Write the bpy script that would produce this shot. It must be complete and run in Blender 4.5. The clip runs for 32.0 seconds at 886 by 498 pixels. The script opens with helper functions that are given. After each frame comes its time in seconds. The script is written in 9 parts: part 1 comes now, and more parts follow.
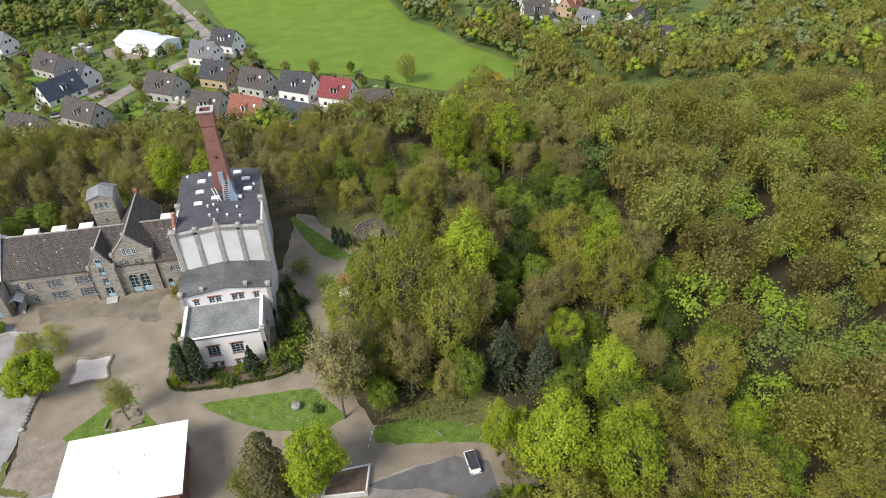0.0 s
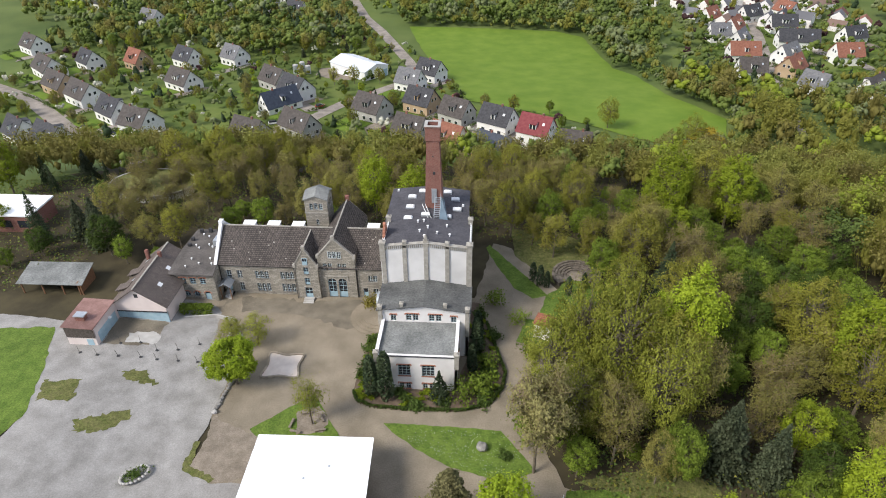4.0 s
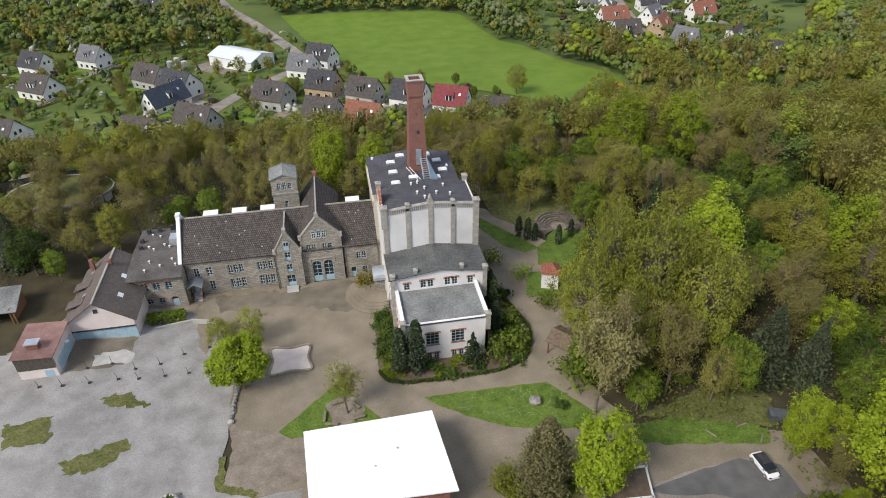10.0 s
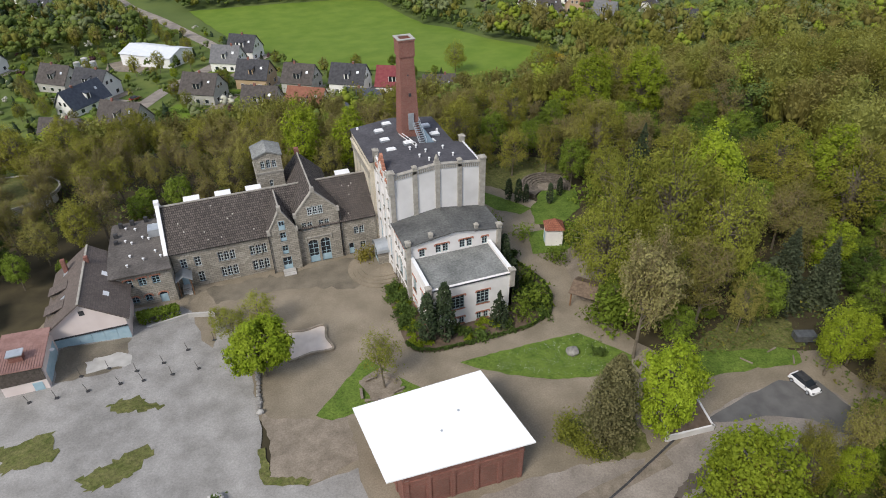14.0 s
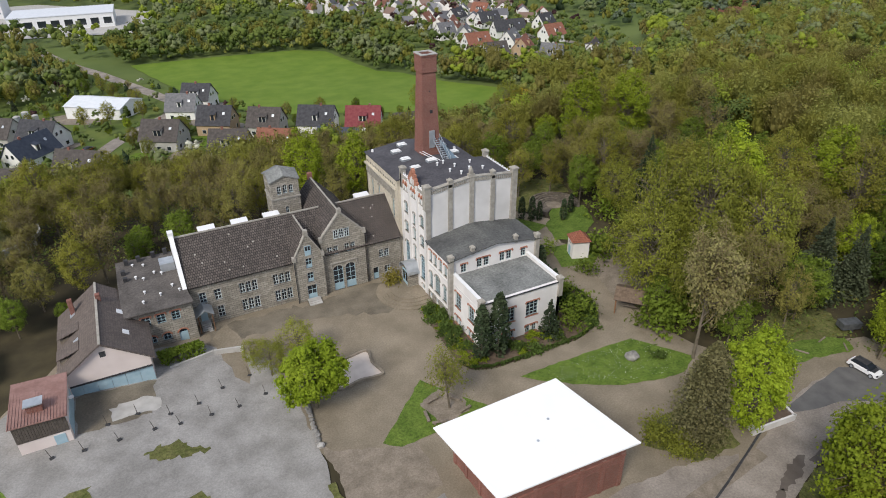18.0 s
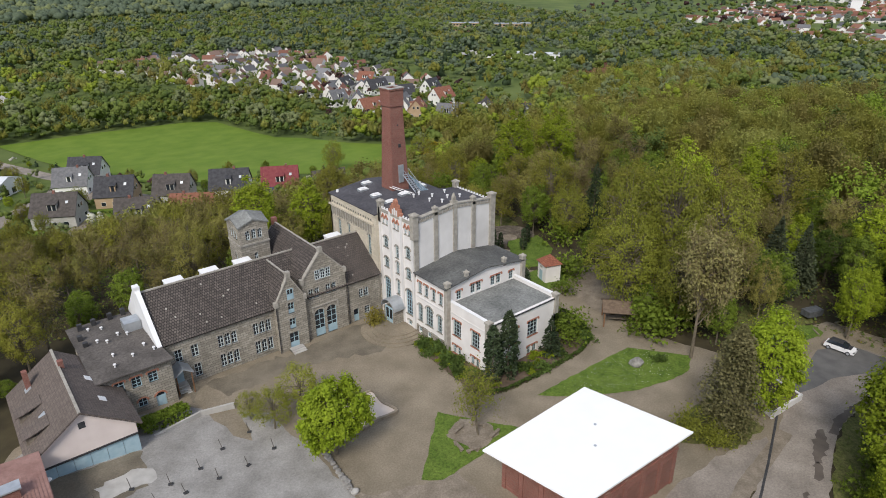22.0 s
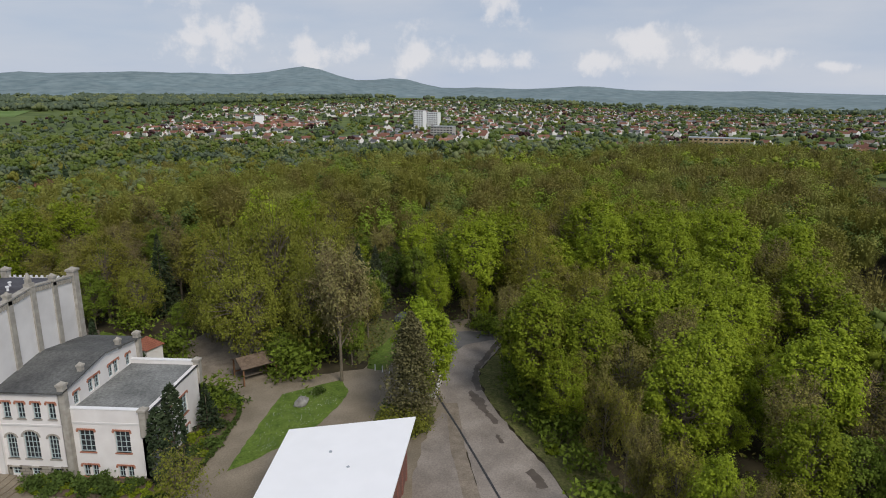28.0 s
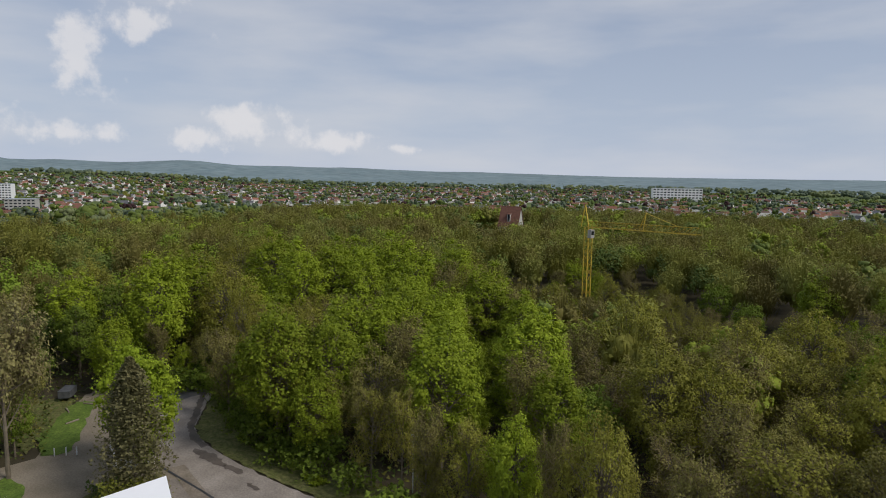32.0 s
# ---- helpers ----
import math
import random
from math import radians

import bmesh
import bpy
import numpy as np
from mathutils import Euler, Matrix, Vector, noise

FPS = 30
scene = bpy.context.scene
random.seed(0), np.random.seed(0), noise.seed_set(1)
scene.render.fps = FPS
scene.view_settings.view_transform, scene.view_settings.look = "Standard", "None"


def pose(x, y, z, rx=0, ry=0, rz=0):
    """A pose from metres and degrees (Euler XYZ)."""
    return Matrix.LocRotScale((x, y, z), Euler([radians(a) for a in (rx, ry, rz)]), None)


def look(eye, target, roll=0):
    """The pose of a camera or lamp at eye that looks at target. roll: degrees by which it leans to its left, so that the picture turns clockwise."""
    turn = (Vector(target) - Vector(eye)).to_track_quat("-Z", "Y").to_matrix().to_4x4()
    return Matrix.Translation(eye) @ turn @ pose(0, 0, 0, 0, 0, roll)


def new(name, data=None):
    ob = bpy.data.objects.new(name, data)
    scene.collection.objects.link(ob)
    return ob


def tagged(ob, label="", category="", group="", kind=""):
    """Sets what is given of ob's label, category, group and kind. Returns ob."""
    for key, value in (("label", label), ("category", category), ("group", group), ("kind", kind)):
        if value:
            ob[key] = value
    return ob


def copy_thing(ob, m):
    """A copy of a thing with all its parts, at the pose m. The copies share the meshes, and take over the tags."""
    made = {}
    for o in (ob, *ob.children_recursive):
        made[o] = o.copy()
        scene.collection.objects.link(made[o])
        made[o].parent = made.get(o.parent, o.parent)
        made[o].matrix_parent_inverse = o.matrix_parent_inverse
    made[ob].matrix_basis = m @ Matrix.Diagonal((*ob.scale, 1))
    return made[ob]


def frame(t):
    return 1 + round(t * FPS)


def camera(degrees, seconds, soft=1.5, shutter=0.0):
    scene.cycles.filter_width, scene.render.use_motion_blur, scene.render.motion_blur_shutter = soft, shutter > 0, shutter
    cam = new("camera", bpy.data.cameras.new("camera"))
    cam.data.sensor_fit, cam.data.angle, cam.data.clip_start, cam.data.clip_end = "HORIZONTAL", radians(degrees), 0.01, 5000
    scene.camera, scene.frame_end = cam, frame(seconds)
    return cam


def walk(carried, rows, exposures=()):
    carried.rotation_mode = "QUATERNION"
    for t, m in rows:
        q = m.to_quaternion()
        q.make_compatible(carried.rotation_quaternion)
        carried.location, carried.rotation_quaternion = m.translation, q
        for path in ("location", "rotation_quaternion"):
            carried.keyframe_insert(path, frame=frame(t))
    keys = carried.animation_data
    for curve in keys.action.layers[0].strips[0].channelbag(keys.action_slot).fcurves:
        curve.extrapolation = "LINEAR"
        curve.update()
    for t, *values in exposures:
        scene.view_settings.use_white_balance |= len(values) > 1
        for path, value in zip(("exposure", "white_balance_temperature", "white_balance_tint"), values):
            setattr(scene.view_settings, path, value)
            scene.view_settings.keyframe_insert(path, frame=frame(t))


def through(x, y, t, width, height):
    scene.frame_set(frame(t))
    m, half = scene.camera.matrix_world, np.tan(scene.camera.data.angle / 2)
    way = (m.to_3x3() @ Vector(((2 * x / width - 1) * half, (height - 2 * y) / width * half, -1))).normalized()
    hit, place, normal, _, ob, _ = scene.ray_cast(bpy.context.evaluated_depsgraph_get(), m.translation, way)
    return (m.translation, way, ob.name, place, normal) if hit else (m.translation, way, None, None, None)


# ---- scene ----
import itertools

cam = camera(69.39, 32.0, 1.0)
PATH = [
    (0, (28.49, -83.73, 88.18), (31.676, -68.390, 75.755), -0.30),
    (0.5, (27.46, -82.85, 88.01), (29.788, -66.726, 76.401), -0.24),
    (1, (26.18, -81.85, 86.90), (27.717, -65.425, 75.590), -0.35),
    (1.5, (24.74, -80.72, 85.98), (25.498, -64.230, 74.693), -0.41),
    (2, (23.21, -79.62, 84.99), (23.191, -63.100, 73.718), -0.49),
    (2.5, (21.70, -78.63, 84.14), (20.916, -62.128, 72.869), -0.58),
    (3, (20.17, -77.72, 83.26), (19.060, -61.227, 71.996), -0.58),
    (3.5, (18.70, -77.13, 82.37), (17.512, -60.633, 71.115), -0.66),
    (5.5, (11.11, -76.16, 79.65), (9.933, -59.672, 68.395), -0.68),
    (6, (9.19, -75.82, 78.67), (8.813, -59.303, 67.409), -0.70),
    (6.5, (7.14, -75.73, 78.30), (8.134, -59.255, 67.003), -0.53),
    (7, (5.31, -75.57, 77.50), (6.566, -59.108, 66.201), -0.57),
    (7.5, (3.21, -75.28, 76.64), (4.781, -58.849, 65.348), -0.58),
    (8, (1.31, -74.98, 75.92), (3.173, -58.585, 64.622), -0.57),
    (8.5, (-0.64, -74.64, 75.05), (1.521, -58.279, 63.741), -0.63),
    (9, (-2.55, -74.22, 74.26), (-0.141, -57.900, 62.945), -0.66),
    (9.5, (-4.52, -74.09, 73.79), (-1.868, -57.823, 62.457), -0.59),
    (10, (-6.71, -73.70, 72.85), (-3.807, -57.486, 61.508), -0.65),
    (10.5, (-8.63, -73.15, 71.88), (-5.426, -56.994, 60.529), -0.67),
    (11, (-10.60, -72.72, 70.88), (-7.033, -56.639, 59.534), -0.78),
    (11.5, (-12.61, -72.18, 70.01), (-8.701, -56.182, 58.658), -0.74),
    (12, (-14.56, -71.79, 69.27), (-10.329, -55.891, 57.906), -0.79),
    (12.5, (-16.56, -71.43, 68.49), (-11.994, -55.614, 57.127), -0.76),
    (13, (-18.40, -70.78, 67.78), (-13.525, -55.068, 56.398), -0.78),
    (13.5, (-20.44, -70.24, 66.87), (-15.236, -54.641, 55.495), -0.78),
    (14, (-22.33, -69.66, 66.12), (-16.831, -54.172, 54.718), -0.83),
    (14.5, (-24.31, -68.80, 65.09), (-18.528, -53.410, 53.703), -0.78),
    (16.5, (-32.08, -65.75, 61.90), (-25.064, -50.290, 51.329), -0.68),
    (17, (-33.92, -64.84, 61.04), (-26.646, -49.387, 50.633), -0.67),
    (17.5, (-35.86, -63.90, 60.03), (-28.318, -48.465, 49.791), -0.54),
    (18, (-37.68, -62.97, 59.06), (-29.861, -47.505, 49.070), -0.55),
    (18.5, (-39.50, -61.98, 58.15), (-31.392, -46.510, 48.409), -0.55),
    (19, (-41.36, -61.21, 57.61), (-32.972, -45.781, 48.036), -0.43),
    (19.5, (-43.07, -60.01, 56.60), (-34.391, -44.611, 47.250), -0.58),
    (20, (-44.92, -59.58, 56.29), (-35.945, -44.231, 47.135), -0.77),
    (20.5, (-46.81, -58.40, 55.53), (-37.444, -43.146, 46.610), -0.71),
    (21, (-48.46, -57.13, 54.34), (-38.649, -41.979, 45.723), -0.64),
    (21.5, (-50.16, -56.19, 53.32), (-39.525, -41.421, 45.009), -0.68),
    (22, (-51.79, -54.95, 52.53), (-40.355, -40.656, 44.481), -0.55),
    (22.5, (-53.32, -53.58, 51.56), (-41.093, -39.797, 43.789), -0.48),
    (23, (-54.85, -52.17, 50.85), (-41.590, -39.215, 43.334), -0.27),
    (23.5, (-56.06, -50.61, 49.71), (-41.821, -38.581, 42.472), -0.17),
    (24, (-57.09, -49.25, 48.68), (-41.952, -38.175, 41.746), -0.28),
    (24.5, (-57.99, -47.64, 47.87), (-42.021, -37.621, 41.191), -0.21),
    (25, (-58.91, -46.06, 47.29), (-42.182, -37.177, 40.874), 0.05),
    (25.5, (-59.69, -44.51, 46.28), (-42.297, -36.779, 40.136), 0.04),
    (27.5, (-60.70, -37.38, 42.35), (-41.499, -34.880, 37.346), 0.11),
    (28, (-60.51, -35.55, 41.44), (-41.112, -34.437, 36.709), 0.22),
    (28.5, (-60.17, -33.63, 40.24), (-40.670, -33.950, 35.819), 0.32),
    (29, (-59.63, -31.89, 39.23), (-40.148, -33.633, 35.078), 0.26),
    (29.5, (-59.27, -30.04, 38.32), (-39.909, -33.226, 34.469), 0.41),
    (30, (-58.74, -28.31, 37.38), (-39.602, -32.920, 33.824), 0.49),
    (30.5, (-58.23, -26.73, 36.47), (-39.437, -32.736, 33.216), 0.50),
    (31, (-57.83, -25.08, 35.72), (-39.490, -32.489, 32.756), 0.62),
    (31.5, (-57.01, -23.59, 35.02), (-39.259, -32.405, 32.350), 0.65),
    (32, (-56.03, -22.13, 34.17), (-38.975, -32.315, 31.809), 0.88),
]
EXPOSURES = ((0, 0.68), (6, 0.44), (13, 0.24), (20, 0.12), (23, 0.12), (25, 0.06), (28, -0.26), (32, -0.3))
walk(cam, [(t, look(eye, target, roll)) for t, eye, target, roll in PATH], EXPOSURES)

# ---------------------------------------------------------------- world and light
world = bpy.data.worlds.new("sky")
scene.world = world
world.use_nodes = True
wn, wl = world.node_tree.nodes, world.node_tree.links
wn.clear()
w_out = wn.new("ShaderNodeOutputWorld")
w_bg = wn.new("ShaderNodeBackground")
w_sky = wn.new("ShaderNodeTexSky")
w_sky.sky_type = "NISHITA"
w_sky.sun_disc = False
w_sky.sun_elevation = radians(43)
w_sky.sun_rotation = radians(236)
w_sky.air_density, w_sky.dust_density, w_sky.ozone_density = 1.0, 0.6, 1.2
w_tc = wn.new("ShaderNodeTexCoord")


def w_math(op, a, b=None, c=None):
    nd = wn.new("ShaderNodeMath")
    nd.operation = op
    for k, v in enumerate((a, b, c)):
        if v is None:
            continue
        if isinstance(v, (int, float)):
            nd.inputs[k].default_value = v
        else:
            wl.new(v, nd.inputs[k])
    return nd.outputs[0]


def w_noise(scale, detail, rough, stretch=(1.0, 1.0, 1.0), shift=(0.0, 0.0, 0.0)):
    mp, nz = wn.new("ShaderNodeMapping"), wn.new("ShaderNodeTexNoise")
    mp.inputs["Scale"].default_value, mp.inputs["Location"].default_value = stretch, shift
    nz.inputs["Scale"].default_value, nz.inputs["Detail"].default_value, nz.inputs["Roughness"].default_value = scale, detail, rough
    wl.new(w_tc.outputs["Generated"], mp.inputs["Vector"])
    wl.new(mp.outputs["Vector"], nz.inputs["Vector"])
    return nz.outputs["Fac"]


def w_over(col, tint, fac):
    mx = wn.new("ShaderNodeMix")
    mx.data_type = "RGBA"
    mx.inputs[7].default_value = (*tint, 1)
    wl.new(col, mx.inputs[6])
    if isinstance(fac, float):
        mx.inputs[0].default_value = fac
    else:
        wl.new(fac, mx.inputs[0])
    return mx.outputs[2]


w_sep = wn.new("ShaderNodeSeparateXYZ")
wl.new(w_tc.outputs["Generated"], w_sep.inputs[0])
w_up = w_math("MAXIMUM", w_sep.outputs[2], 0.0)
w_az = w_math("ARCTAN2", w_sep.outputs[0], w_sep.outputs[1])
w_haze = w_math("POWER", w_math("SUBTRACT", 1.0, w_math("MINIMUM", w_math("MULTIPLY", w_up, 2.4), 1.0)), 2.0)
sky_col = w_over(w_sky.outputs["Color"], (3.9, 4.5, 5.9), 0.72)
sky_col = w_over(sky_col, (5.3, 6.1, 7.6), w_math("MULTIPLY", w_haze, 0.85))
# thin high veil
w_thin = w_math("SMOOTH_MIN", 1.0, w_math("MAXIMUM", w_math("MULTIPLY", w_math("SUBTRACT", w_noise(3.0, 5.0, 0.5, (1.0, 1.0, 4.5), (0.2, 0.5, 0.1)), 0.42), 3.2), 0.0), 0.1)
sky_col = w_over(sky_col, (6.9, 7.05, 7.5), w_math("MULTIPLY", w_thin, 0.62))
# heaped clouds low in the east: azimuth, elevation, half width, half height
w_rag = w_math("SUBTRACT", w_noise(22.0, 9.0, 0.6), 0.5)
w_bank = None
for az, el, wa, we in ((76.5, 3.4, 3.6, 1.5), (85.2, 3.3, 2.4, 1.7), (90.5, 2.7, 3.4, 0.8), (99.8, 2.7, 2.0, 1.1), (103.6, 4.0, 2.6, 2.2), (107.4, 3.5, 1.6, 1.7), (111.6, 2.5, 2.4, 0.9), (92.0, 8.6, 2.0, 3.0), (96.0, 11.5, 3.4, 1.6), (68.0, 4.6, 3.8, 2.4), (116.5, 2.1, 2.0, 0.4)):
    da = w_math("DIVIDE", w_math("SUBTRACT", w_az, radians(az)), radians(wa * 1.3))
    de = w_math("DIVIDE", w_math("SUBTRACT", w_up, math.sin(radians(el))), radians(we * 1.15))
    one = w_math("SUBTRACT", 1.0, w_math("SQRT", w_math("ADD", w_math("MULTIPLY", da, da), w_math("MULTIPLY", de, de))))
    w_bank = one if w_bank is None else w_math("MAXIMUM", w_bank, one)
w_heap = wn.new("ShaderNodeMapRange")
w_heap.interpolation_type = "SMOOTHSTEP"
w_heap.inputs["From Min"].default_value, w_heap.inputs["From Max"].default_value = 0.0, 0.95
wl.new(w_math("ADD", w_bank, w_math("MULTIPLY", w_rag, 4.2)), w_heap.inputs["Value"])
sky_col = w_over(sky_col, (8.7, 8.5, 8.6), w_math("MULTIPLY", w_heap.outputs[0], 0.66))
wl.new(sky_col, w_bg.inputs["Color"])
w_bg.inputs["Strength"].default_value = 0.11
wl.new(w_bg.outputs[0], w_out.inputs[0])

sun_data = bpy.data.lights.new("sun", "SUN")
sun_data.energy, sun_data.angle, sun_data.color = 3.0, radians(20), (1.0, 0.94, 0.86)
sun_lamp = new("sun", sun_data)
sun_lamp.matrix_world = look((0, 0, 200), (0.78 * 120, 0.53 * 120, 200 - 0.9 * 120))


# ---------------------------------------------------------------- materials
def mat(name, c1, c2, scale=1.0, rough=0.85, bump=0.0, bump_scale=20.0, big=0.0, big_scale=0.08, rand=0.0, metal=0.0, spec=0.3, island=0.0, detail=5.0, grain=0.0, grain_scale=2.5):
    m = bpy.data.materials.new(name)
    m.use_nodes = True
    n, l = m.node_tree.nodes, m.node_tree.links
    b = n["Principled BSDF"]
    b.inputs["Roughness"].default_value, b.inputs["Metallic"].default_value = rough, metal
    b.inputs["Specular IOR Level"].default_value = spec
    tc = n.new("ShaderNodeTexCoord")
    nz = n.new("ShaderNodeTexNoise")
    nz.inputs["Scale"].default_value, nz.inputs["Detail"].default_value = scale, detail
    l.new(tc.outputs["Object"], nz.inputs["Vector"])
    rp = n.new("ShaderNodeValToRGB")
    rp.color_ramp.elements[0].position, rp.color_ramp.elements[1].position = 0.33, 0.67
    rp.color_ramp.elements[0].color, rp.color_ramp.elements[1].color = (*c1, 1), (*c2, 1)
    l.new(nz.outputs["Fac"], rp.inputs["Fac"])
    col = rp.outputs["Color"]

    def scaled(col, value, amount):
        mr = n.new("ShaderNodeMapRange")
        mr.inputs["To Min"].default_value, mr.inputs["To Max"].default_value = 1 - amount, 1 + amount
        l.new(value, mr.inputs["Value"])
        mx = n.new("ShaderNodeVectorMath")
        mx.operation = "SCALE"
        l.new(col, mx.inputs[0])
        l.new(mr.outputs[0], mx.inputs["Scale"])
        return mx.outputs[0]

    if big:
        nb = n.new("ShaderNodeTexNoise")
        nb.inputs["Scale"].default_value, nb.inputs["Detail"].default_value = big_scale, 4
        l.new(tc.outputs["Object"], nb.inputs["Vector"])
        col = scaled(col, nb.outputs["Fac"], big)
    if grain:
        ng = n.new("ShaderNodeTexNoise")
        ng.inputs["Scale"].default_value, ng.inputs["Detail"].default_value, ng.inputs["Roughness"].default_value = grain_scale, 8, 0.7
        l.new(tc.outputs["Object"], ng.inputs["Vector"])
        gr = n.new("ShaderNodeMapRange")
        gr.inputs["From Min"].default_value, gr.inputs["From Max"].default_value = 0.3, 0.7
        l.new(ng.outputs["Fac"], gr.inputs["Value"])
        col = scaled(col, gr.outputs[0], grain)
    if rand:
        oi = n.new("ShaderNodeObjectInfo")
        col = scaled(col, oi.outputs["Random"], rand)
    if island:
        ge = n.new("ShaderNodeNewGeometry")
        col = scaled(col, ge.outputs["Random Per Island"], island)
    l.new(col, b.inputs["Base Color"])
    if bump:
        n2 = n.new("ShaderNodeTexNoise")
        n2.inputs["Scale"].default_value, n2.inputs["Detail"].default_value = bump_scale, 4
        l.new(tc.outputs["Object"], n2.inputs["Vector"])
        bp = n.new("ShaderNodeBump")
        bp.inputs["Strength"].default_value, bp.inputs["Distance"].default_value = bump, 0.06
        l.new(n2.outputs["Fac"], bp.inputs["Height"])
        l.new(bp.outputs[0], b.inputs["Normal"])
    return m


def leaf_mat(name, c1, c2, rand=0.24, island=0.26, through=0.28):
    m = mat(name, c1, c2, scale=0.35, rough=0.7, rand=rand, island=island, spec=0.15)
    n, l = m.node_tree.nodes, m.node_tree.links
    b = n["Principled BSDF"]
    tr, mx = n.new("ShaderNodeBsdfTranslucent"), n.new("ShaderNodeMixShader")
    l.new(b.inputs["Base Color"].links[0].from_socket, tr.inputs["Color"])
    mx.inputs[0].default_value = through
    l.new(b.outputs[0], mx.inputs[1])
    l.new(tr.outputs[0], mx.inputs[2])
    l.new(mx.outputs[0], n["Material Output"].inputs["Surface"])
    return m


def brick_mat(name, c1, c2, joint, bw, bh, uv=False, size=0.02, rough=0.85, bump=0.5, big=0.25, rand=0.0):
    """Coursed pieces: bw by bh metres, on upright faces along x and y, or along a roof's own slope."""
    m = mat(name, c1, c2, scale=1.4, rough=rough, big=0.0)
    n, l = m.node_tree.nodes, m.node_tree.links
    b = n["Principled BSDF"]
    tc = n["Texture Coordinate"]
    if uv:
        vec = tc.outputs["UV"]
    else:
        sp, ad, cb = n.new("ShaderNodeSeparateXYZ"), n.new("ShaderNodeMath"), n.new("ShaderNodeCombineXYZ")
        l.new(tc.outputs["Object"], sp.inputs[0])
        l.new(sp.outputs[0], ad.inputs[0])
        l.new(sp.outputs[1], ad.inputs[1])
        l.new(ad.outputs[0], cb.inputs[0])
        l.new(sp.outputs[2], cb.inputs[1])
        vec = cb.outputs[0]
    br = n.new("ShaderNodeTexBrick")
    br.inputs["Scale"].default_value = 1.0
    br.inputs["Brick Width"].default_value, br.inputs["Row Height"].default_value = bw, bh
    br.inputs["Mortar Size"].default_value, br.inputs["Mortar Smooth"].default_value = size, 0.3
    br.inputs["Color1"].default_value, br.inputs["Color2"].default_value = (*c1, 1), (*c2, 1)
    br.inputs["Mortar"].default_value = (*joint, 1)
    l.new(vec, br.inputs["Vector"])
    nb = n.new("ShaderNodeTexNoise")
    nb.inputs["Scale"].default_value, nb.inputs["Detail"].default_value = 0.35, 6
    l.new(tc.outputs["Object"], nb.inputs["Vector"])
    mr = n.new("ShaderNodeMapRange")
    mr.inputs["To Min"].default_value, mr.inputs["To Max"].default_value = 1 - big, 1 + big
    l.new(nb.outputs["Fac"], mr.inputs["Value"])
    sc = n.new("ShaderNodeVectorMath")
    sc.operation = "SCALE"
    l.new(br.outputs["Color"], sc.inputs[0])
    l.new(mr.outputs[0], sc.inputs["Scale"])
    l.new(sc.outputs[0], b.inputs["Base Color"])
    bp = n.new("ShaderNodeBump")
    bp.invert = True
    bp.inputs["Strength"].default_value, bp.inputs["Distance"].default_value = bump, 0.04
    l.new(br.outputs["Fac"], bp.inputs["Height"])
    l.new(bp.outputs[0], b.inputs["Normal"])
    return m


def glass_mat(name, tint):
    m = mat(name, tint, tuple(v * 1.6 for v in tint), scale=0.4, rough=0.06, spec=0.8)
    return m


M_floor = mat("forest_floor", (0.04, 0.033, 0.018), (0.07, 0.058, 0.03), 0.25, 0.95, 0.5, 6, big=0.35, big_scale=0.03)
M_meadow = mat("meadow_grass", (0.098, 0.165, 0.012), (0.138, 0.205, 0.022), 0.12, 0.9, 0.3, 3, big=0.22, big_scale=0.012)
M_gardens = mat("garden_grass", (0.07, 0.108, 0.018), (0.125, 0.156, 0.036), 0.09, 0.95, 0.3, 2, big=0.35, big_scale=0.02)
M_valley = mat("valley_grass", (0.07, 0.105, 0.024), (0.12, 0.155, 0.04), 0.03, 0.95, 0.3, 2, big=0.35, big_scale=0.011)
M_lawn = mat("lawn_grass", (0.075, 0.125, 0.016), (0.12, 0.175, 0.028), 0.6, 0.9, 0.6, 9, big=0.25, big_scale=0.15, grain=0.5, grain_scale=3)
M_gravel = mat("courtyard_gravel", (0.185, 0.155, 0.112), (0.27, 0.228, 0.17), 0.22, 0.95, 0.4, 14, big=0.2, big_scale=0.06, detail=9.0, grain=0.24, grain_scale=4.5)
M_path = mat("path_gravel", (0.18, 0.15, 0.115), (0.27, 0.228, 0.18), 0.6, 0.95, 0.5, 14, big=0.25, big_scale=0.1, grain=0.28, grain_scale=4.5)
M_asphalt = mat("worn_asphalt", (0.225, 0.215, 0.20), (0.325, 0.312, 0.295), 0.35, 0.9, 0.3, 18, big=0.18, big_scale=0.06, detail=9.0, grain=0.22, grain_scale=4.0)
M_road = mat("road_asphalt", (0.205, 0.178, 0.152), (0.31, 0.272, 0.235), 0.3, 0.9, 0.3, 18, big=0.3, big_scale=0.09, detail=9.0, grain=0.25, grain_scale=4.0)
M_dark_asphalt = mat("new_asphalt", (0.105, 0.102, 0.10), (0.15, 0.145, 0.14), 0.5, 0.85, 0.3, 18, big=0.2)
M_wet = mat("damp_asphalt", (0.085, 0.07, 0.058), (0.13, 0.108, 0.09), 0.5, 0.6, 0.3, 18, big=0.25)
M_kerb = mat("tan_kerb", (0.27, 0.225, 0.165), (0.36, 0.305, 0.235), 1.5, 0.9, 0.3, 12, rand=0.15)
M_sand = mat("pale_sand", (0.68, 0.575, 0.49), (0.77, 0.665, 0.575), 0.8, 0.95, 0.3, 12, big=0.08, big_scale=0.3)
